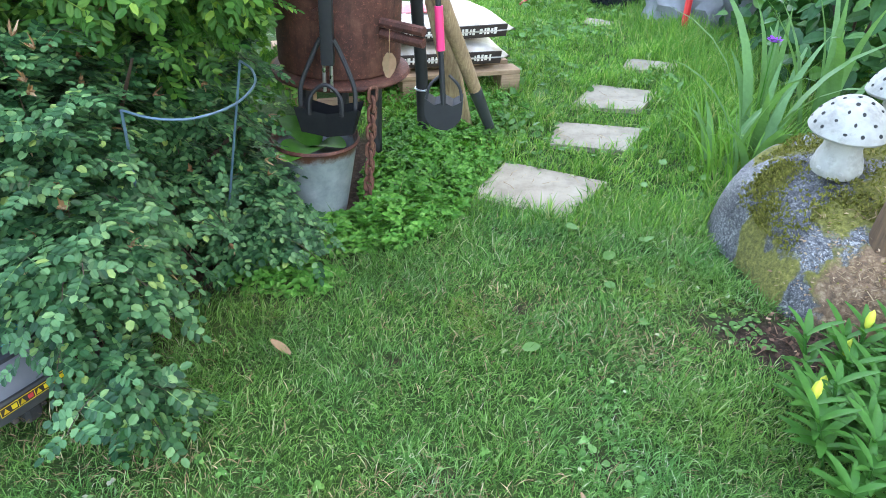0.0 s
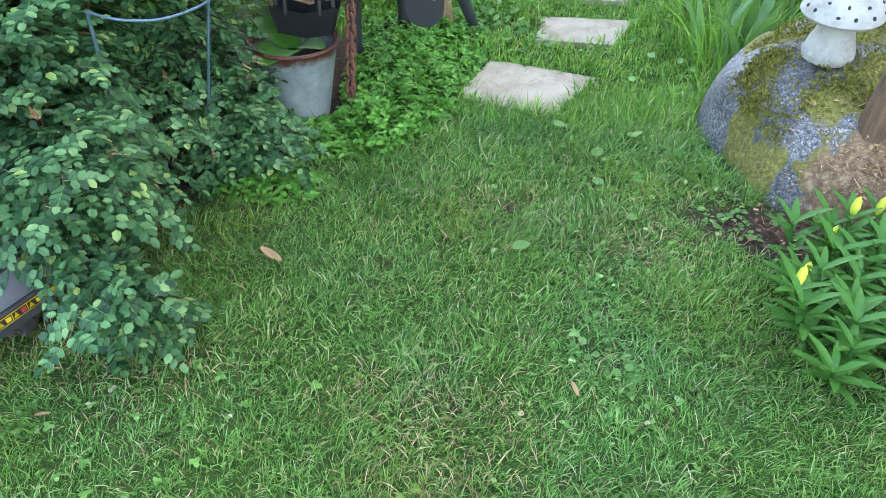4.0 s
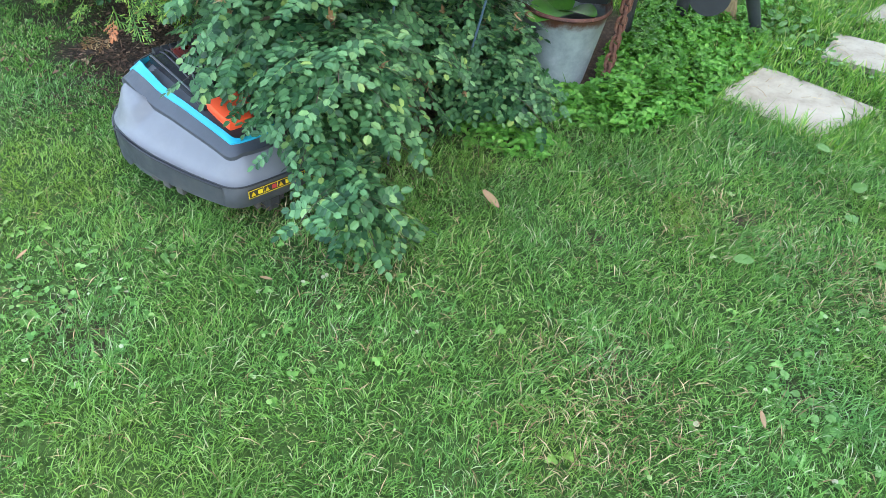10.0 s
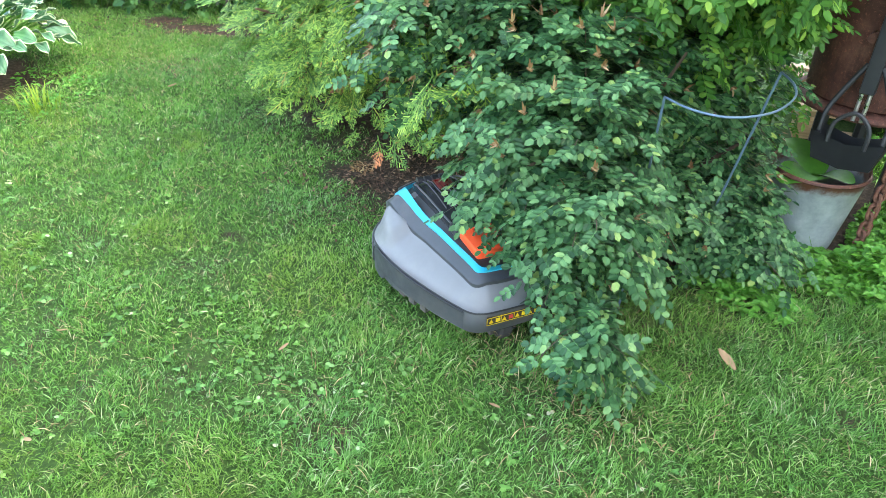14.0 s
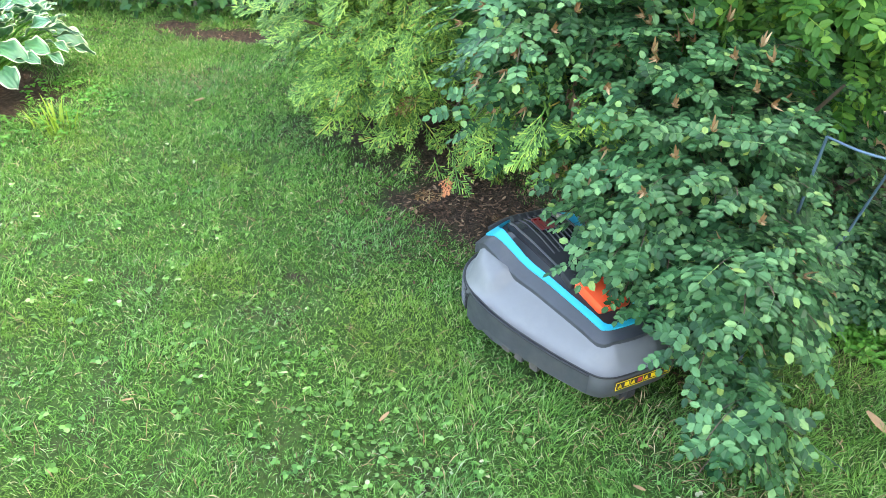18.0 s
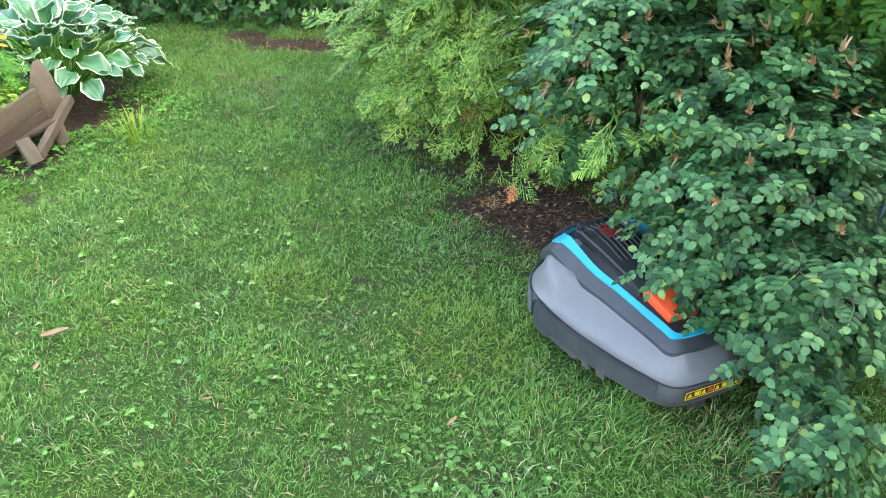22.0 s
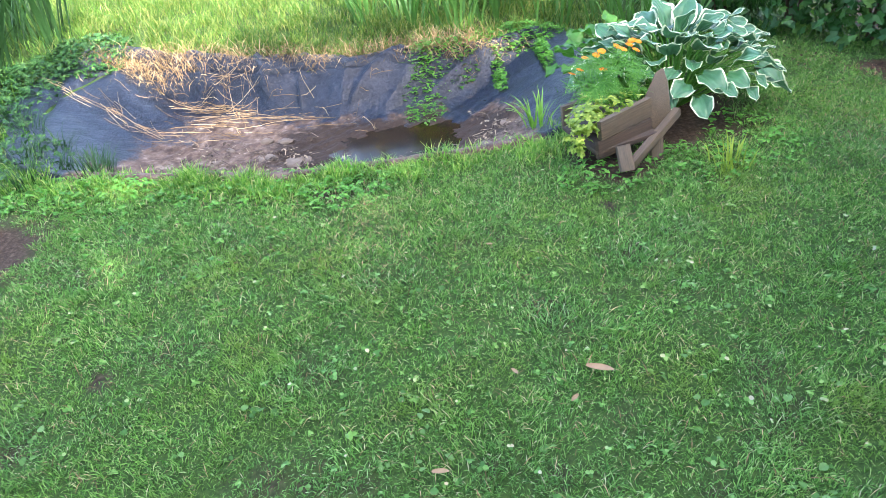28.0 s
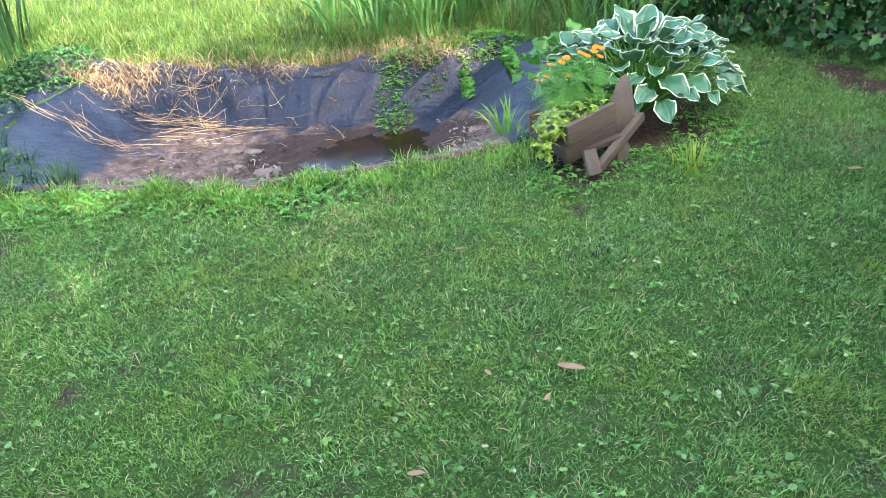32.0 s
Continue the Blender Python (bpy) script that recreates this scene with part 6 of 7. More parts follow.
def build_hosta(x, y, n, size, mat, label, seedturn=0.0):
    e = empty("hosta", pose(x, y, 0.0), label=label, category="hosta")
    v, f, edge, vein = hosta_leaf(0.142 * size, 0.118 * size)
    me = None
    for k in range(n):
        t = k / n
        a = k * 137.5 + seedturn
        out = 0.04 + 0.36 * math.sqrt(t) * size
        h = (0.375 - 0.21 * t) * size
        tx, ty = out * math.cos(radians(a)), out * math.sin(radians(a))
        if me is None:
            ob = from_arrays("leaf", v, f, mat, True, {"edge": edge, "vein": vein})
            me = ob.data
        else:
            ob = new("leaf", me)
        ob.parent = e
        ob.matrix_basis = pose(tx, ty, h, rng.uniform(-28, 28), -34 + 56 * t + rng.uniform(-28, 28), a + rng.uniform(-35, 35)) @ Matrix.Scale(rng.uniform(0.7, 1.12), 4)
        part("leaf_stalk", tube(smooth_curve([(0.03 * math.cos(radians(a)), 0.03 * math.sin(radians(a)), 0), (tx * 0.6, ty * 0.6, h * 0.75), (tx, ty, h)], 3), 0.004, 5), M["weed"], e)
    return e


build_hosta(-3.88, 1.035, 96, 0.97, M["hosta"], "large hosta with blue-green leaves edged in cream")
build_hosta(-4.22, 0.86, 36, 0.72, M["lily"], "plain green hosta behind the variegated one", 50)


# ---- the tipped wheelbarrow planter ----
def board(name, a, b, width, thick, up, parent, mat, label=""):
    """A board from a to b; up is the way of its width."""
    a, b, up = Vector(a), Vector(b), Vector(up).normalized()
    d = b - a
    x = d.normalized()
    up = (up - x * up.dot(x)).normalized()
    m = Matrix((x, up, x.cross(up))).transposed().to_4x4()
    m.translation = (a + b) / 2
    bm = box(d.length, width, thick)
    ob = part(name, bm, mat, parent, label, bevel=0.004)
    ob.matrix_world = m
    return ob


def build_barrow():
    e = empty("wheelbarrow_planter", label="tipped weathered wooden wheelbarrow planter with flowers", category="planter")
    up = (0.05, -0.1, 1.0)
    board("side_board", (-3.255, 0.545, 0.176), (-3.385, 0.775, 0.206), 0.080, 0.024, up, e, M["barrow"])
    board("side_board", (-3.262, 0.540, 0.093), (-3.372, 0.780, 0.123), 0.080, 0.022, up, e, M["barrow_dark"], "darker lower board")
    board("side_board", (-3.56, 0.46, 0.12), (-3.64, 0.74, 0.15), 0.11, 0.022, up, e, M["barrow"])
    board("floor_board", (-3.40, 0.50, 0.08), (-3.47, 0.76, 0.11), 0.30, 0.02, (1, 0.3, 0), e, M["barrow_dark"])
    outline_pts = [(-3.390, 0.800, 0.095), (-3.391, 0.752, 0.240), (-3.440, 0.806, 0.322), (-3.461, 0.840, 0.332), (-3.456, 0.862, 0.274), (-3.428, 0.876, 0.150)]
    bm = bmesh.new()
    near = [bm.verts.new(p) for p in outline_pts]
    back = [bm.verts.new((x - 0.022, y + 0.012, z - 0.012)) for x, y, z in outline_pts]
    bm.faces.new(near), bm.faces.new(back[::-1])
    for k in range(6):
        bm.faces.new((back[k], back[(k + 1) % 6], near[(k + 1) % 6], near[k]))
    part("head_board", bm, M["barrow"], e, "pointed upright end board", bevel=0.003)
    board("handle", (-3.205, 0.662, 0.045), (-3.445, 0.91, 0.15), 0.036, 0.03, (0, 0, 1), e, M["barrow"])
    board("leg", (-3.186, 0.642, 0.03), (-3.232, 0.630, 0.118), 0.052, 0.034, (0, 1, 0), e, M["barrow"])
    board("leg", (-3.33, 0.80, 0.0), (-3.36, 0.80, 0.11), 0.05, 0.03, (0, 1, 0), e, M["barrow"])
    bm = bmesh.new()
    bmesh.ops.create_icosphere(bm, subdivisions=3, radius=1, matrix=pose(-3.48, 0.64, 0.15) @ Matrix.Diagonal((0.15, 0.16, 0.06, 1)))
    for v in bm.verts:
        v.co += v.normal * 0.008 * math.sin(v.co.x * 90) * math.cos(v.co.y * 80)
    part("earth_fill", bm, M["mud"], e, "dark planting soil")
    m = empty("marigold", label="orange marigolds with feathery leaves in the planter", category="flowers")
    foliage("foliage", [(520, (-3.55, 0.65, 0.28), (0.14, 0.14, 0.11))], pinnate(4, 0.06, 0.022, 0.007, 1), M["weed"], m, (0.8, 1.3), lo=0.4)
    petals = merge([oval_leaf(0.020, 0.014, 0.2, 0.2, (0, 0, 0.002 * (k // 8)), k * 0.785 + 0.4 * (k // 8), 2) for k in range(16)])
    me = None
    for x, y, z in ((-3.62, 0.75, 0.390), (-3.64, 0.79, 0.395), (-3.63, 0.70, 0.385), (-3.59, 0.77, 0.375), (-3.60, 0.72, 0.380), (-3.57, 0.60, 0.375), (-3.58, 0.56, 0.365), (-3.60, 0.63, 0.380), (-3.54, 0.53, 0.33), (-3.52, 0.62, 0.33), (-3.56, 0.50, 0.31), (-3.66, 0.77, 0.395)):
        if me is None:
            ob = from_arrays("flower", *petals, M["petal"])
            me = ob.data
        else:
            ob = new("flower", me)
        ob.parent = m
        ob.matrix_world = pose(x, y, z, rng.uniform(-20, 20), rng.uniform(5, 35), rng.uniform(0, 90)) @ Matrix.Scale(0.9, 4)
        part("stalk", tube([(x, y, z), ((x - 3.6) / 2, (y + 0.66) / 2, 0.2)], 0.002, 5), M["weed"], m)
    c = empty("creeping_jenny", label="lime green trailing plant spilling over the planter", category="plant")
    foliage("foliage", [(130, (-3.32, 0.50, 0.20), (0.10, 0.07, 0.05)), (40, (-3.27, 0.46, 0.13), (0.05, 0.05, 0.06)), (80, (-3.42, 0.62, 0.23), (0.12, 0.12, 0.04))], merge([oval_leaf(0.018, 0.015, 0.2, 0.1, (0, 0, 0), t, 2) for t in (0.0, 2.1, 4.2)]), M["lime"], c, (0.7, 1.2), lo=0.5)


build_barrow()


# ---- reeds and pond plants ----
def build_reeds():
    spots = [(-5.45, 0.75), (-5.6, 0.45), (-5.5, 0.15), (-5.65, -0.15), (-5.85, 0.6), (-5.9, 0.2), (-5.75, -0.45), (-6.1, -0.1), (-6.05, 0.9), (-5.3, 1.1), (-6.2, 0.45), (-5.0, 1.2), (-4.85, 1.42), (-5.2, 1.35)]
    for x, y in spots:
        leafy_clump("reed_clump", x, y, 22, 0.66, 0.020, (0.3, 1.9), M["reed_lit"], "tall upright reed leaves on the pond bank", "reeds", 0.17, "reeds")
    # these clumps take the dark leaf colour in place of real shade
    for x, y in ((-5.75, -2.95), (-5.95, -2.75), (-5.45, -2.95), (-6.2, -3.1), (-5.2, -3.05)):
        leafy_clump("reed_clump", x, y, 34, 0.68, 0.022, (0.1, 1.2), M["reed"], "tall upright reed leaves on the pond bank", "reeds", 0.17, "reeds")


build_reeds()
leafy_clump("grass_tuft", -3.80, 0.40, 22, 0.22, 0.010, (0.2, 1.3), M["longgrass"], "small upright grass tuft at the pond rim", "grass tuft", 0.05)
# the sun patch on this tuft is put in by the lime colour
leafy_clump("grass_tuft", -3.20, 1.05, 40, 0.13, 0.006, (0.3, 1.5), M["lime"], "grass tuft beside the planter, coloured yellow-green as if sunlit", "grass tuft", 0.09)
for _x, _y in ((-3.72, -1.62), (-3.85, -1.85), (-3.66, -1.90), (-3.98, -2.05), (-4.05, -1.78), (-4.22, -2.02), (-4.38, -2.22), (-4.6, -2.4), (-3.9, -1.72)):
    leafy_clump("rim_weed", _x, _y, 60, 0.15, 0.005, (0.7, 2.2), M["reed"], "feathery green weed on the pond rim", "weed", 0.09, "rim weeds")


def ground_foliage(name, label, spots, proto, mat, zlo, zhi, size, category="weeds", tilt=0.35, feather=False):
    """Low leaves over patches (n, x, y, rx, ry)."""
    P = []
    for n, x, y, rx, ry in spots:
        r, a = 0.55 * np.sqrt(-2 * np.log(rng.uniform(0.01, 1, n))) if feather else np.sqrt(rng.uniform(size=n)), rng.uniform(0, 2 * math.pi, n)
        q = np.stack((x + rx * r * np.cos(a), y + ry * r * np.sin(a)), 1)
        z = ground_z(q[:, 0], q[:, 1]) + rng.uniform(zlo, zhi, n) * (1.05 - np.minimum(r, 1) ** 2 * 0.6)
        P.append(np.c_[q, z])
    P = np.concatenate(P)
    P = P[~slab_mask(P[:, :2])]
    n = len(P)
    ob = scatter(name, proto, frames_from(np.array((0, 0, 1.0)) + tilt * unit(n), unit(n)), P, rng.uniform(size[0], size[1], n), mat)
    return tagged(ob, label, category, kind="stuff")


TRIFOIL = merge([leaflet(0.020, 0.0165, (0, 0, 0), t, 0.25, 0.15) for t in (0.0, 2.09, 4.19)])
ground_foliage("ground_weeds", "low bright green leafy weeds under the boiler", [(4200, -0.04, 2.48, 0.21, 0.42), (2400, 0.02, 2.78, 0.26, 0.4), (800, -0.10, 2.15, 0.14, 0.18), (300, -0.42, 1.85, 0.12, 0.12), (700, 0.0, 3.2, 0.4, 0.3)], TRIFOIL, M["weed"], 0.01, 0.10, (0.45, 1.15), tilt=0.7)
ground_foliage("low_weeds", "low green weeds at the foot of the bucket", [(520, -0.25, 2.07, 0.2, 0.13), (200, -0.38, 1.8, 0.2, 0.1)], TRIFOIL, M["weed"], 0.01, 0.05, (0.8, 1.3))
ground_foliage("lawn_weeds", "broad clover and plantain leaves in the lawn", [(46, -1.12, 0.74, 0.26, 0.16), (26, -1.55, 0.62, 0.3, 0.2), (20, -1.9, 0.6, 0.7, 0.3), (36, -1.85, -0.2, 0.4, 0.3), (22, -2.2, -0.5, 0.6, 0.5), (26, 0.52, 1.2, 0.12, 0.09), (24, 0.55, 1.5, 0.4, 0.4), (24, 0.6, 2.0, 0.4, 0.3), (30, -0.8, 0.9, 0.6, 0.25), (18, -2.4, 0.9, 0.9, 0.7), (22, -2.2, -1.2, 0.5, 0.4), (30, 0.95, 1.75, 0.12, 0.14), (16, 0.62, 1.12, 0.2, 0.12), (10, 0.9, 1.35, 0.2, 0.2)], merge([oval_leaf(0.036, 0.032, 0.25, 0.2, rows=4), oval_leaf(0.028, 0.024, 0.25, 0.2, (0.02, 0.03, -0.003), 2.4, 4)]), M["clover"], 0.003, 0.014, (0.28, 0.72), tilt=0.4, feather=True)
ground_foliage("lawn_clover", "small round clover leaves low in the lawn", [(110, -1.05, 0.72, 0.42, 0.26), (200, -2.0, 0.5, 1.2, 0.7), (130, -2.0, -0.3, 0.9, 0.6), (80, 0.5, 1.35, 0.5, 0.5), (100, -0.3, 1.0, 0.8, 0.4), (140, -2.4, 1.2, 0.9, 0.9), (100, -2.6, -0.9, 0.8, 0.6), (70, 0.85, 1.9, 0.3, 0.4)], merge([leaflet(0.013, 0.012, (0, 0, 0), t) for t in (0.0, 2.09, 4.19)]), M["lawn"], 0.010, 0.024, (0.5, 1.15), tilt=0.4, feather=True)
ground_foliage("path_weeds", "broad-leaved weeds among the path grass", [(260, 0.30, 3.0, 0.3, 0.5), (60, 0.9, 2.6, 0.3, 0.5), (420, 0.3, 3.9, 0.5, 0.5), (24, 0.65, 2.1, 0.35, 0.25), (160, 1.1, 3.6, 0.2, 0.5), (420, 0.6, 4.6, 0.5, 0.4), (240, 0.7, 5.2, 0.5, 0.3)], merge([leaflet(0.050, 0.030)]), M["clover"], 0.02, 0.065, (0.4, 1.1), tilt=0.7, feather=True)
ground_foliage("bed_weeds", "small green weeds round the planter", [(150, -3.25, 0.92, 0.20, 0.28), (110, -3.20, 0.56, 0.16, 0.20), (120, -3.45, 1.25, 0.3, 0.2), (220, -3.42, -0.75, 0.22, 0.5), (420, -3.50, -1.5, 0.22, 0.45), (120, -3.30, -0.45, 0.16, 0.2), (90, -3.1, -1.0, 0.4, 0.5)], TRIFOIL, M["weed"], 0.01, 0.05, (0.45, 0.95))
ground_foliage("trailing_plant", "trailing green leaves hanging over the liner", [(520, -5.12, 0.02, 0.18, 0.24), (700, -5.25, 0.50, 0.16, 0.32), (260, -4.85, -0.12, 0.22, 0.13), (250, -4.95, 0.35, 0.22, 0.04), (250, -4.95, 0.62, 0.25, 0.04)], TRIFOIL, M["weed"], 0.03, 0.09, (0.5, 1.0))

ground_foliage("ivy_mat", "dark green creeping leaves on the pond bank", [(900, -5.6, -2.35, 0.35, 0.3), (420, -4.5, -2.45, 0.7, 0.2), (160, -3.98, -2.05, 0.30, 0.2), (900, -5.25, -2.6, 0.4, 0.25), (600, -4.9, -2.8, 0.6, 0.3)], TRIFOIL, M["hedge"], 0.03, 0.12, (0.5, 1.2), tilt=0.7)
leafy_clump("grass_tuft", 0.42, 2.28, 26, 0.11, 0.004, (0.5, 1.8), M["longgrass"], "grass tuft leaning over a stepping stone", "grass tuft", 0.06)


def build_straw():
    """Dead stalks lying over the liner and hanging from the bank."""
    n = 170
    x, y = rng.uniform(-5.25, -4.55, n), np.where(rng.uniform(size=n) < 0.6, rng.normal(-1.35, 0.16, n), rng.normal(-1.2, 0.55, n))
    ok = pond_rho(x, y) < 1.02
    x, y = x[ok], y[ok]
    n = len(x)
    a = np.where(rng.uniform(size=n) < 0.45, rng.normal(0.2, 0.4, n), rng.normal(1.5, 0.3, n))
    l = rng.uniform(0.05, 0.30, n) * rng.uniform(0.5, 1.1, n)
    for x0, y0, x1, y1, m in ((-5.11, -2.40, -4.90, -2.03, 10), (-5.15, -2.10, -4.66, -1.70, 13), (-5.32, -2.30, -4.58, -1.72, 12), (-5.0, -1.55, -4.75, -0.70, 26), (-5.2, -1.75, -4.95, -1.2, 26)):
        t = rng.uniform(size=m)
        x, y = np.r_[x, x0 + (x1 - x0) * t + rng.normal(0, 0.035, m)], np.r_[y, y0 + (y1 - y0) * t + rng.normal(0, 0.02, m)]
        a, l = np.r_[a, math.atan2(y1 - y0, x1 - x0) + rng.normal(0, 0.28, m)], np.r_[l, rng.uniform(0.08, 0.30, m)]
    n = len(x)
    V, F = [], []
    for k in range(n):
        base = 4 * k * 2
        d = np.array((math.cos(a[k]), math.sin(a[k])))
        sd = np.array((-d[1], d[0])) * 0.0011
        pts = [np.array((x[k], y[k])) + d * l[k] * (t - 0.5) + sd * 6 * math.sin(5 * t + k) for t in np.linspace(0, 1, 4)]
        for p in pts:
            z = float(ground_z(np.array(p[0]), np.array(p[1]))) + 0.058 + 0.008 * math.sin(k)
            V += [(p[0] - sd[0], p[1] - sd[1], z), (p[0] + sd[0], p[1] + sd[1], z + 0.002)]
        F += [(base + 2 * i, base + 2 * i + 1, base + 2 * i + 3, base + 2 * i + 2) for i in range(3)]
    tagged(from_arrays("dead_stalks", V, F, M["straw"]), "dry straw-coloured stalks lying on the pond liner", "straw", kind="stuff")
    m = 3400
    yy = np.r_[rng.uniform(-2.3, 0.0, m // 2), rng.normal(0.12, 0.16, m // 4), rng.normal(-1.9, 0.2, m // 4)]
    xx = -5.12 - 0.30 * np.clip((-0.8 - yy) / 1.2, 0, 1.3) + rng.normal(0, 0.06, len(yy)) - 0.06
    grass("dry_bank_grass", np.stack((xx, yy), 1), rng.uniform(0.06, 0.20, len(xx)), rng.uniform(0.003, 0.006, len(xx)), rng.uniform(0.5, 1.7, len(xx)), M["straw"], "dry straw grass on the pond's far rim")


build_straw()


def build_mud_crumbs():
    """Dead leaves, twigs and lumps on the silt."""
    n = 520
    x, y = rng.normal(-4.15, 0.26, n), rng.uniform(-1.6, 0.35, n)
    ok = (pond_rho(x, y) < 0.97) & (np.hypot((x + 4.4) / 0.34, (y + 0.28) / 0.48) > 1.0)
    x, y = x[ok], y[ok]
    P = np.stack((x, y, ground_z(x, y) + 0.045), 1)
    n = len(P)
    proto = merge([oval_leaf(0.030, 0.018, 0.4, -0.2, (0, 0, 0), 0.7, 2), strip((-0.05, 0.01, 0), (0.01, 0.03, 0.006), 0.004), oval_leaf(0.018, 0.014, 0.5, -0.4, (0.03, -0.02, 0), 2.2, 2)])
    tagged(scatter("mud_litter", proto, frames_from(np.array((0, 0, 1.0)) + 0.35 * unit(n), unit(n)), P, rng.uniform(0.4, 1.1, n), M["mudlitter"]), "dead leaves and twigs on the drying pond mud", "litter", kind="stuff")
    stone = None
    for k in range(34):
        px, py = rng.uniform(-4.55, -3.75), rng.uniform(-1.35, 0.30)
        if pond_rho(np.array(px), np.array(py)) > 0.93 or math.hypot((px + 4.4) / 0.36, (py + 0.28) / 0.5) < 1:
            continue
        if stone is None:
            bm = bmesh.new()
            bmesh.ops.create_icosphere(bm, subdivisions=2, radius=0.03)
            for v in bm.verts:
                v.co *= 1 + 0.22 * math.sin(v.co.x * 120 + 1) * math.cos(v.co.y * 90 + v.co.z * 70)
                v.co.z *= 0.55
            ob = part("mud_clod", bm, M["mudclod"], None)
            stone = ob.data
        else:
            ob = new("mud_clod", stone)
        ob.matrix_world = pose(px, py, float(ground_z(np.array(px), np.array(py))) + 0.036, 0, 0, rng.uniform(0, 360)) @ Matrix.Diagonal((rng.uniform(0.6, 2.2), rng.uniform(0.6, 1.5), rng.uniform(0.6, 1.2), 1))
        tagged(ob, "grey-brown clod of dried mud on the pond floor", "clod", "mud clods")


build_mud_crumbs()


# ---- fallen leaves and scraps ----
def build_litter():
    v, f = oval_leaf(0.066, 0.024, 0.7, -0.3, rows=5)
    me = None
    spots = [(-0.254, 1.44, 1.0, "brown"), (-2.11, 0.24, 1.15, "brown"), (-2.01, 0.20, 0.5, "brown"), (-2.12, 0.053, 0.55, "brown"), (-1.81, -0.165, 0.7, "brown"), (-1.13, 0.74, 0.45, "brown"),
             (0.445, 1.06, 0.5, "brown"), (-2.75, 0.05, 0.6, "brown"), (-1.59, 0.43, 0.4, "brown"), (-1.3, 0.2, 0.4, "brown"), (-0.6, 0.95, 0.4, "brown"), (-3.0, 1.55, 0.9, "brown")]
    for x, y, s, _ in spots:
        z = float(ground_z(np.array(x), np.array(y)))
        if me is None:
            ob = from_arrays("fallen_leaf", v, f, M["fallen"], True)
            me = ob.data
        else:
            ob = new("fallen_leaf", me)
        ob.matrix_world = pose(x, y, z + 0.030, rng.uniform(-12, 12), rng.uniform(-10, 10), 48 if s > 1.05 else rng.uniform(0, 360)) @ Matrix.Scale(s, 4)
        tagged(ob, "curled dry brown leaf lying on the lawn", "leaf", "fallen leaves")
    v, f = oval_leaf(0.05, 0.034, 0.2, 0.1, rows=4)
    ob = from_arrays("pale_leaf", v, f, M["clover"], True)
    ob.matrix_world = pose(0.325, 1.525, 0.036, 4, -4, 30)
    tagged(ob, "pale green leaf lying on the lawn", "leaf")
    # twigs and chips on the bare soil
    n = 1500
    x = np.r_[rng.normal(-1.55, 0.24, 900), rng.normal(1.1, 0.15, 120), rng.uniform(-4.7, -3.3, 330), rng.normal(-0.85, 0.2, 150)]
    y = np.r_[rng.normal(1.72, 0.20, 900), rng.normal(1.66, 0.1, 120), rng.normal(0, 0.10, 330) + 2.16 + 0.72 * (x[1020:1350] + 4.0), rng.normal(1.42, 0.1, 150)]
    P = np.stack((x, y, ground_z(x, y) + 0.006), 1)
    proto = merge([strip((-0.014, 0, 0), (0.014, 0.004, 0.003), 0.003), oval_leaf(0.016, 0.010, 0.4, -0.2, (0.03, 0.02, 0), 0.7, 2), strip((-0.03, 0.03, 0), (-0.024, 0.04, 0.003), 0.006)])
    tagged(scatter("soil_litter", proto, frames_from(np.array((0, 0, 1.0)) + 0.3 * unit(n), unit(n)), P, rng.uniform(0.4, 1.3, n), M["litter"]), "twigs and bark chips on bare soil", "litter", kind="stuff")


build_litter()


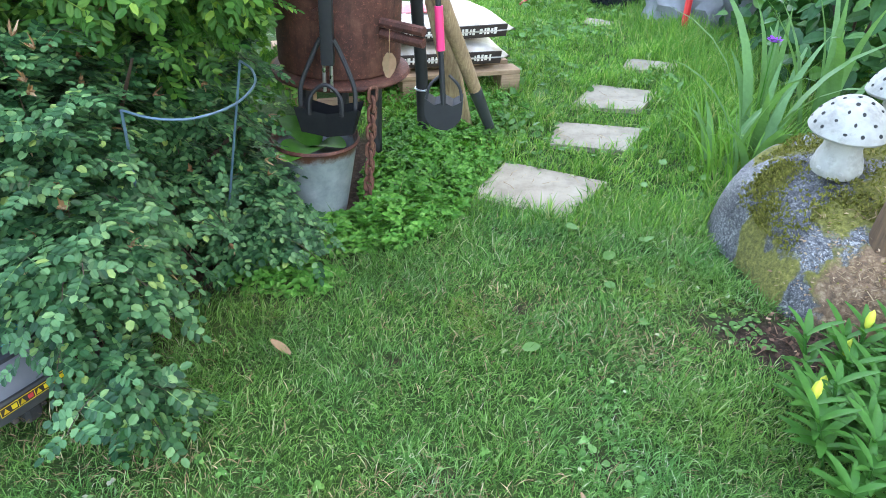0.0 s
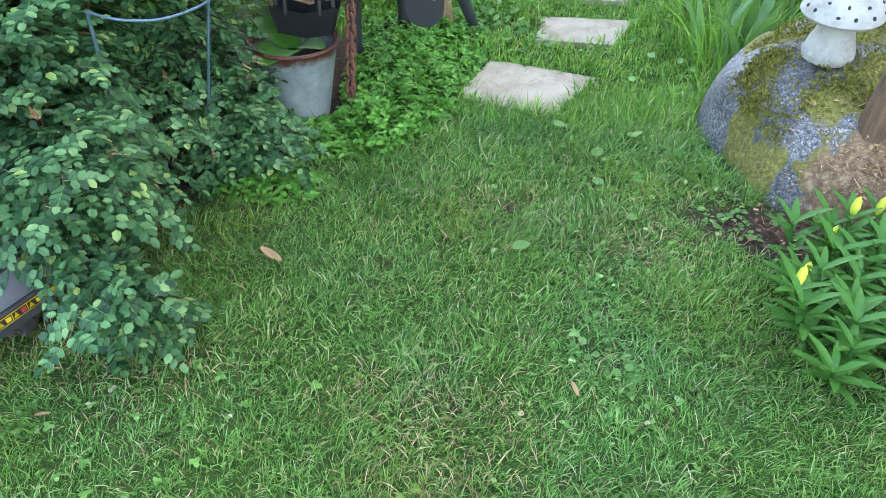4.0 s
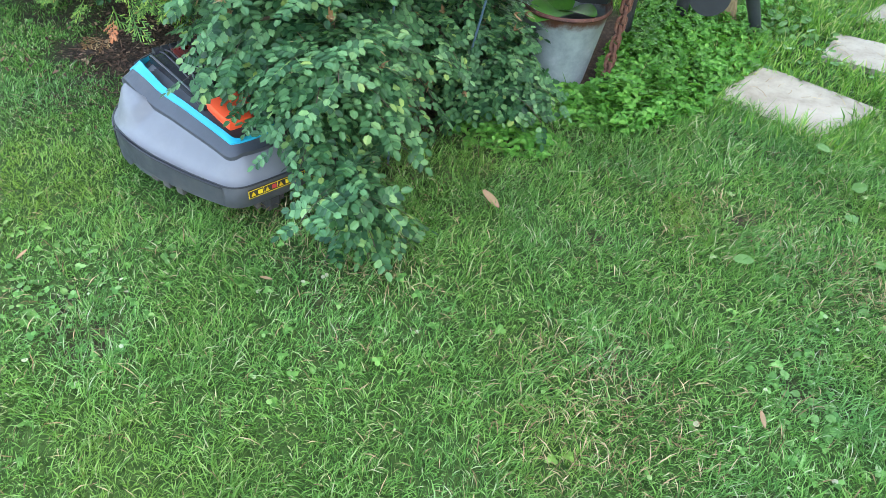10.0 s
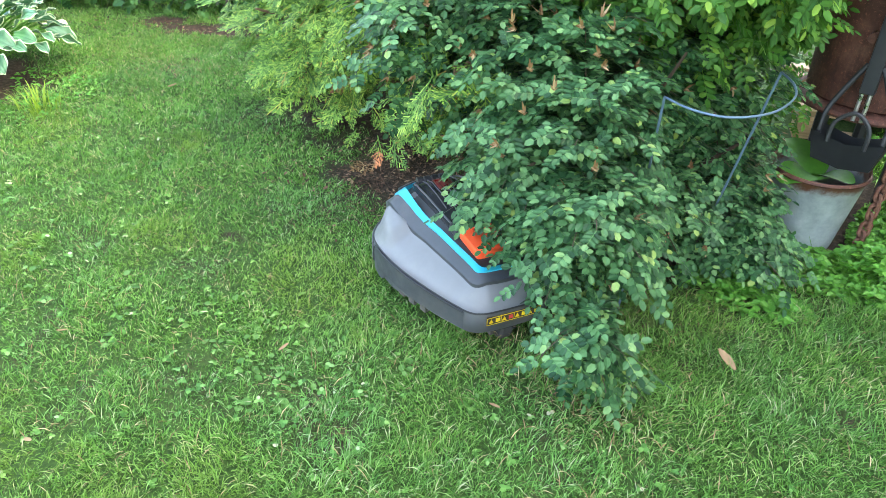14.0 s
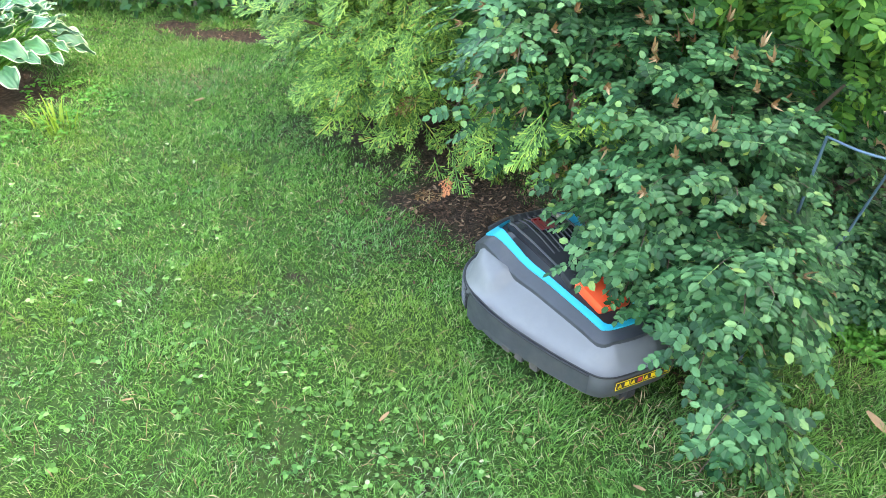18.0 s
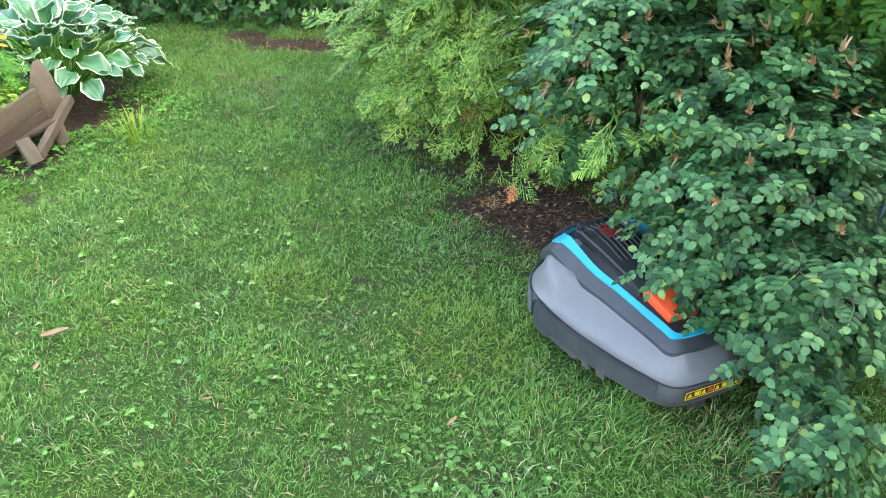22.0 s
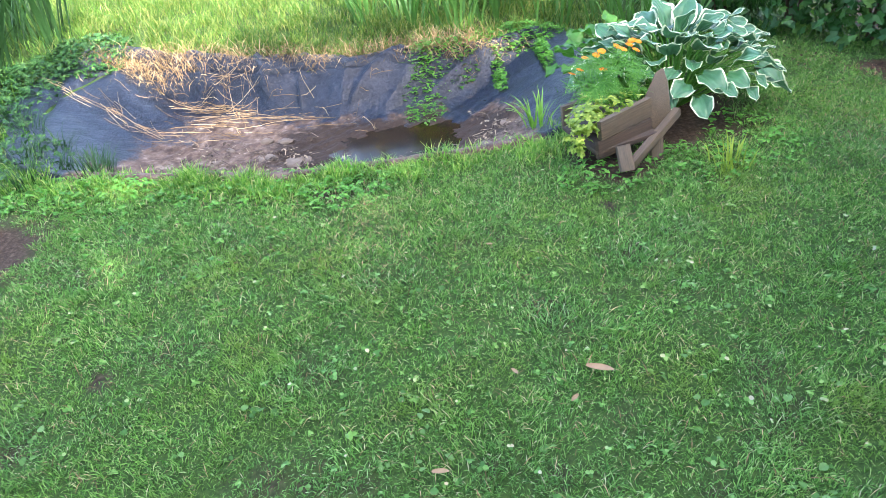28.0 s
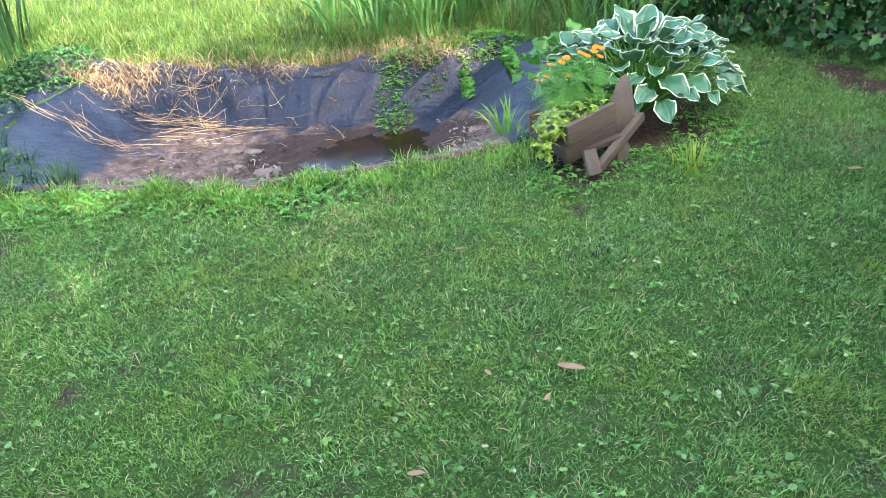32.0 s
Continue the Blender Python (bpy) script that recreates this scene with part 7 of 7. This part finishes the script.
def build_background():
    e = empty("grey_tarpaulin", label="crumpled grey tarpaulin heap beyond the path", category="tarpaulin")
    bm = bmesh.new()
    bmesh.ops.create_icosphere(bm, subdivisions=4, radius=1, matrix=pose(1.62, 5.15, 0.15) @ Matrix.Diagonal((0.42, 0.22, 0.35, 1)))
    for v in bm.verts:
        v.co += v.normal * (0.03 * math.sin(v.co.x * 31 + v.co.z * 17) * math.cos(v.co.z * 23 + v.co.y * 11) + 0.014 * abs(math.sin(v.co.x * 63 - v.co.z * 41)))
    part("sheet", bm, M["greyfoil"], e)
    part("red_pole", tube([(1.42, 4.83, 0.0), (1.42, 4.86, 0.45)], 0.022, 8), M["redpaint"], None)
    tagged(bpy.data.objects["red_pole"], "short red painted pole beside the tarpaulin", "pole")
    h = empty("garden_hose", label="coiled red garden hose lying in the grass", category="hose")
    pts = [(0.80 + (0.20 + 0.018 * math.sin(2.3 * t)) * math.cos(t), 5.42 + (0.12 + 0.012 * math.cos(1.7 * t)) * math.sin(t), 0.13 + 0.004 * t + 0.012 * math.sin(3 * t)) for t in np.linspace(0, 8 * math.pi, 120)]
    part("coil", tube(pts, 0.0095, 7), M["hose"], h)
    part("loose_end", tube(smooth_curve([(0.60, 5.42, 0.13), (0.50, 5.30, 0.10), (0.44, 5.36, 0.06), (0.38, 5.30, 0.03)], 6), 0.0095, 7), M["hose"], h)
    bm = bmesh.new()
    bmesh.ops.create_icosphere(bm, subdivisions=4, radius=1, matrix=pose(1.06, 5.52, 0.15) @ Matrix.Diagonal((0.19, 0.16, 0.20, 1)))
    for v in bm.verts:
        v.co += v.normal * 0.02 * math.sin(v.co.x * 41 + v.co.z * 27) * math.cos(v.co.z * 33 + v.co.x * 19)
    tagged(part("black_sack", bm, M["blackfoil"], None), "full black plastic sack standing in the grass", "sack")
    for x, y in ((1.40, 3.27),):
        f = empty("purple_flower", label="purple bellflower above the iris leaves", category="flower")
        part("stalk", tube([(x + 0.02, y, 0), (x, y, 0.40)], 0.003, 6), M["weed"], f)
        petals = merge([oval_leaf(0.035, 0.022, 0.3, -0.3, (0, 0, 0.01 * (k // 5)), k * 1.256 + 0.6 * (k // 5), 3) for k in range(10)])
        ob = from_arrays("petals", *petals, M["purple"])
        ob.location = (x, y, 0.40)
        ob.parent = f


build_background()
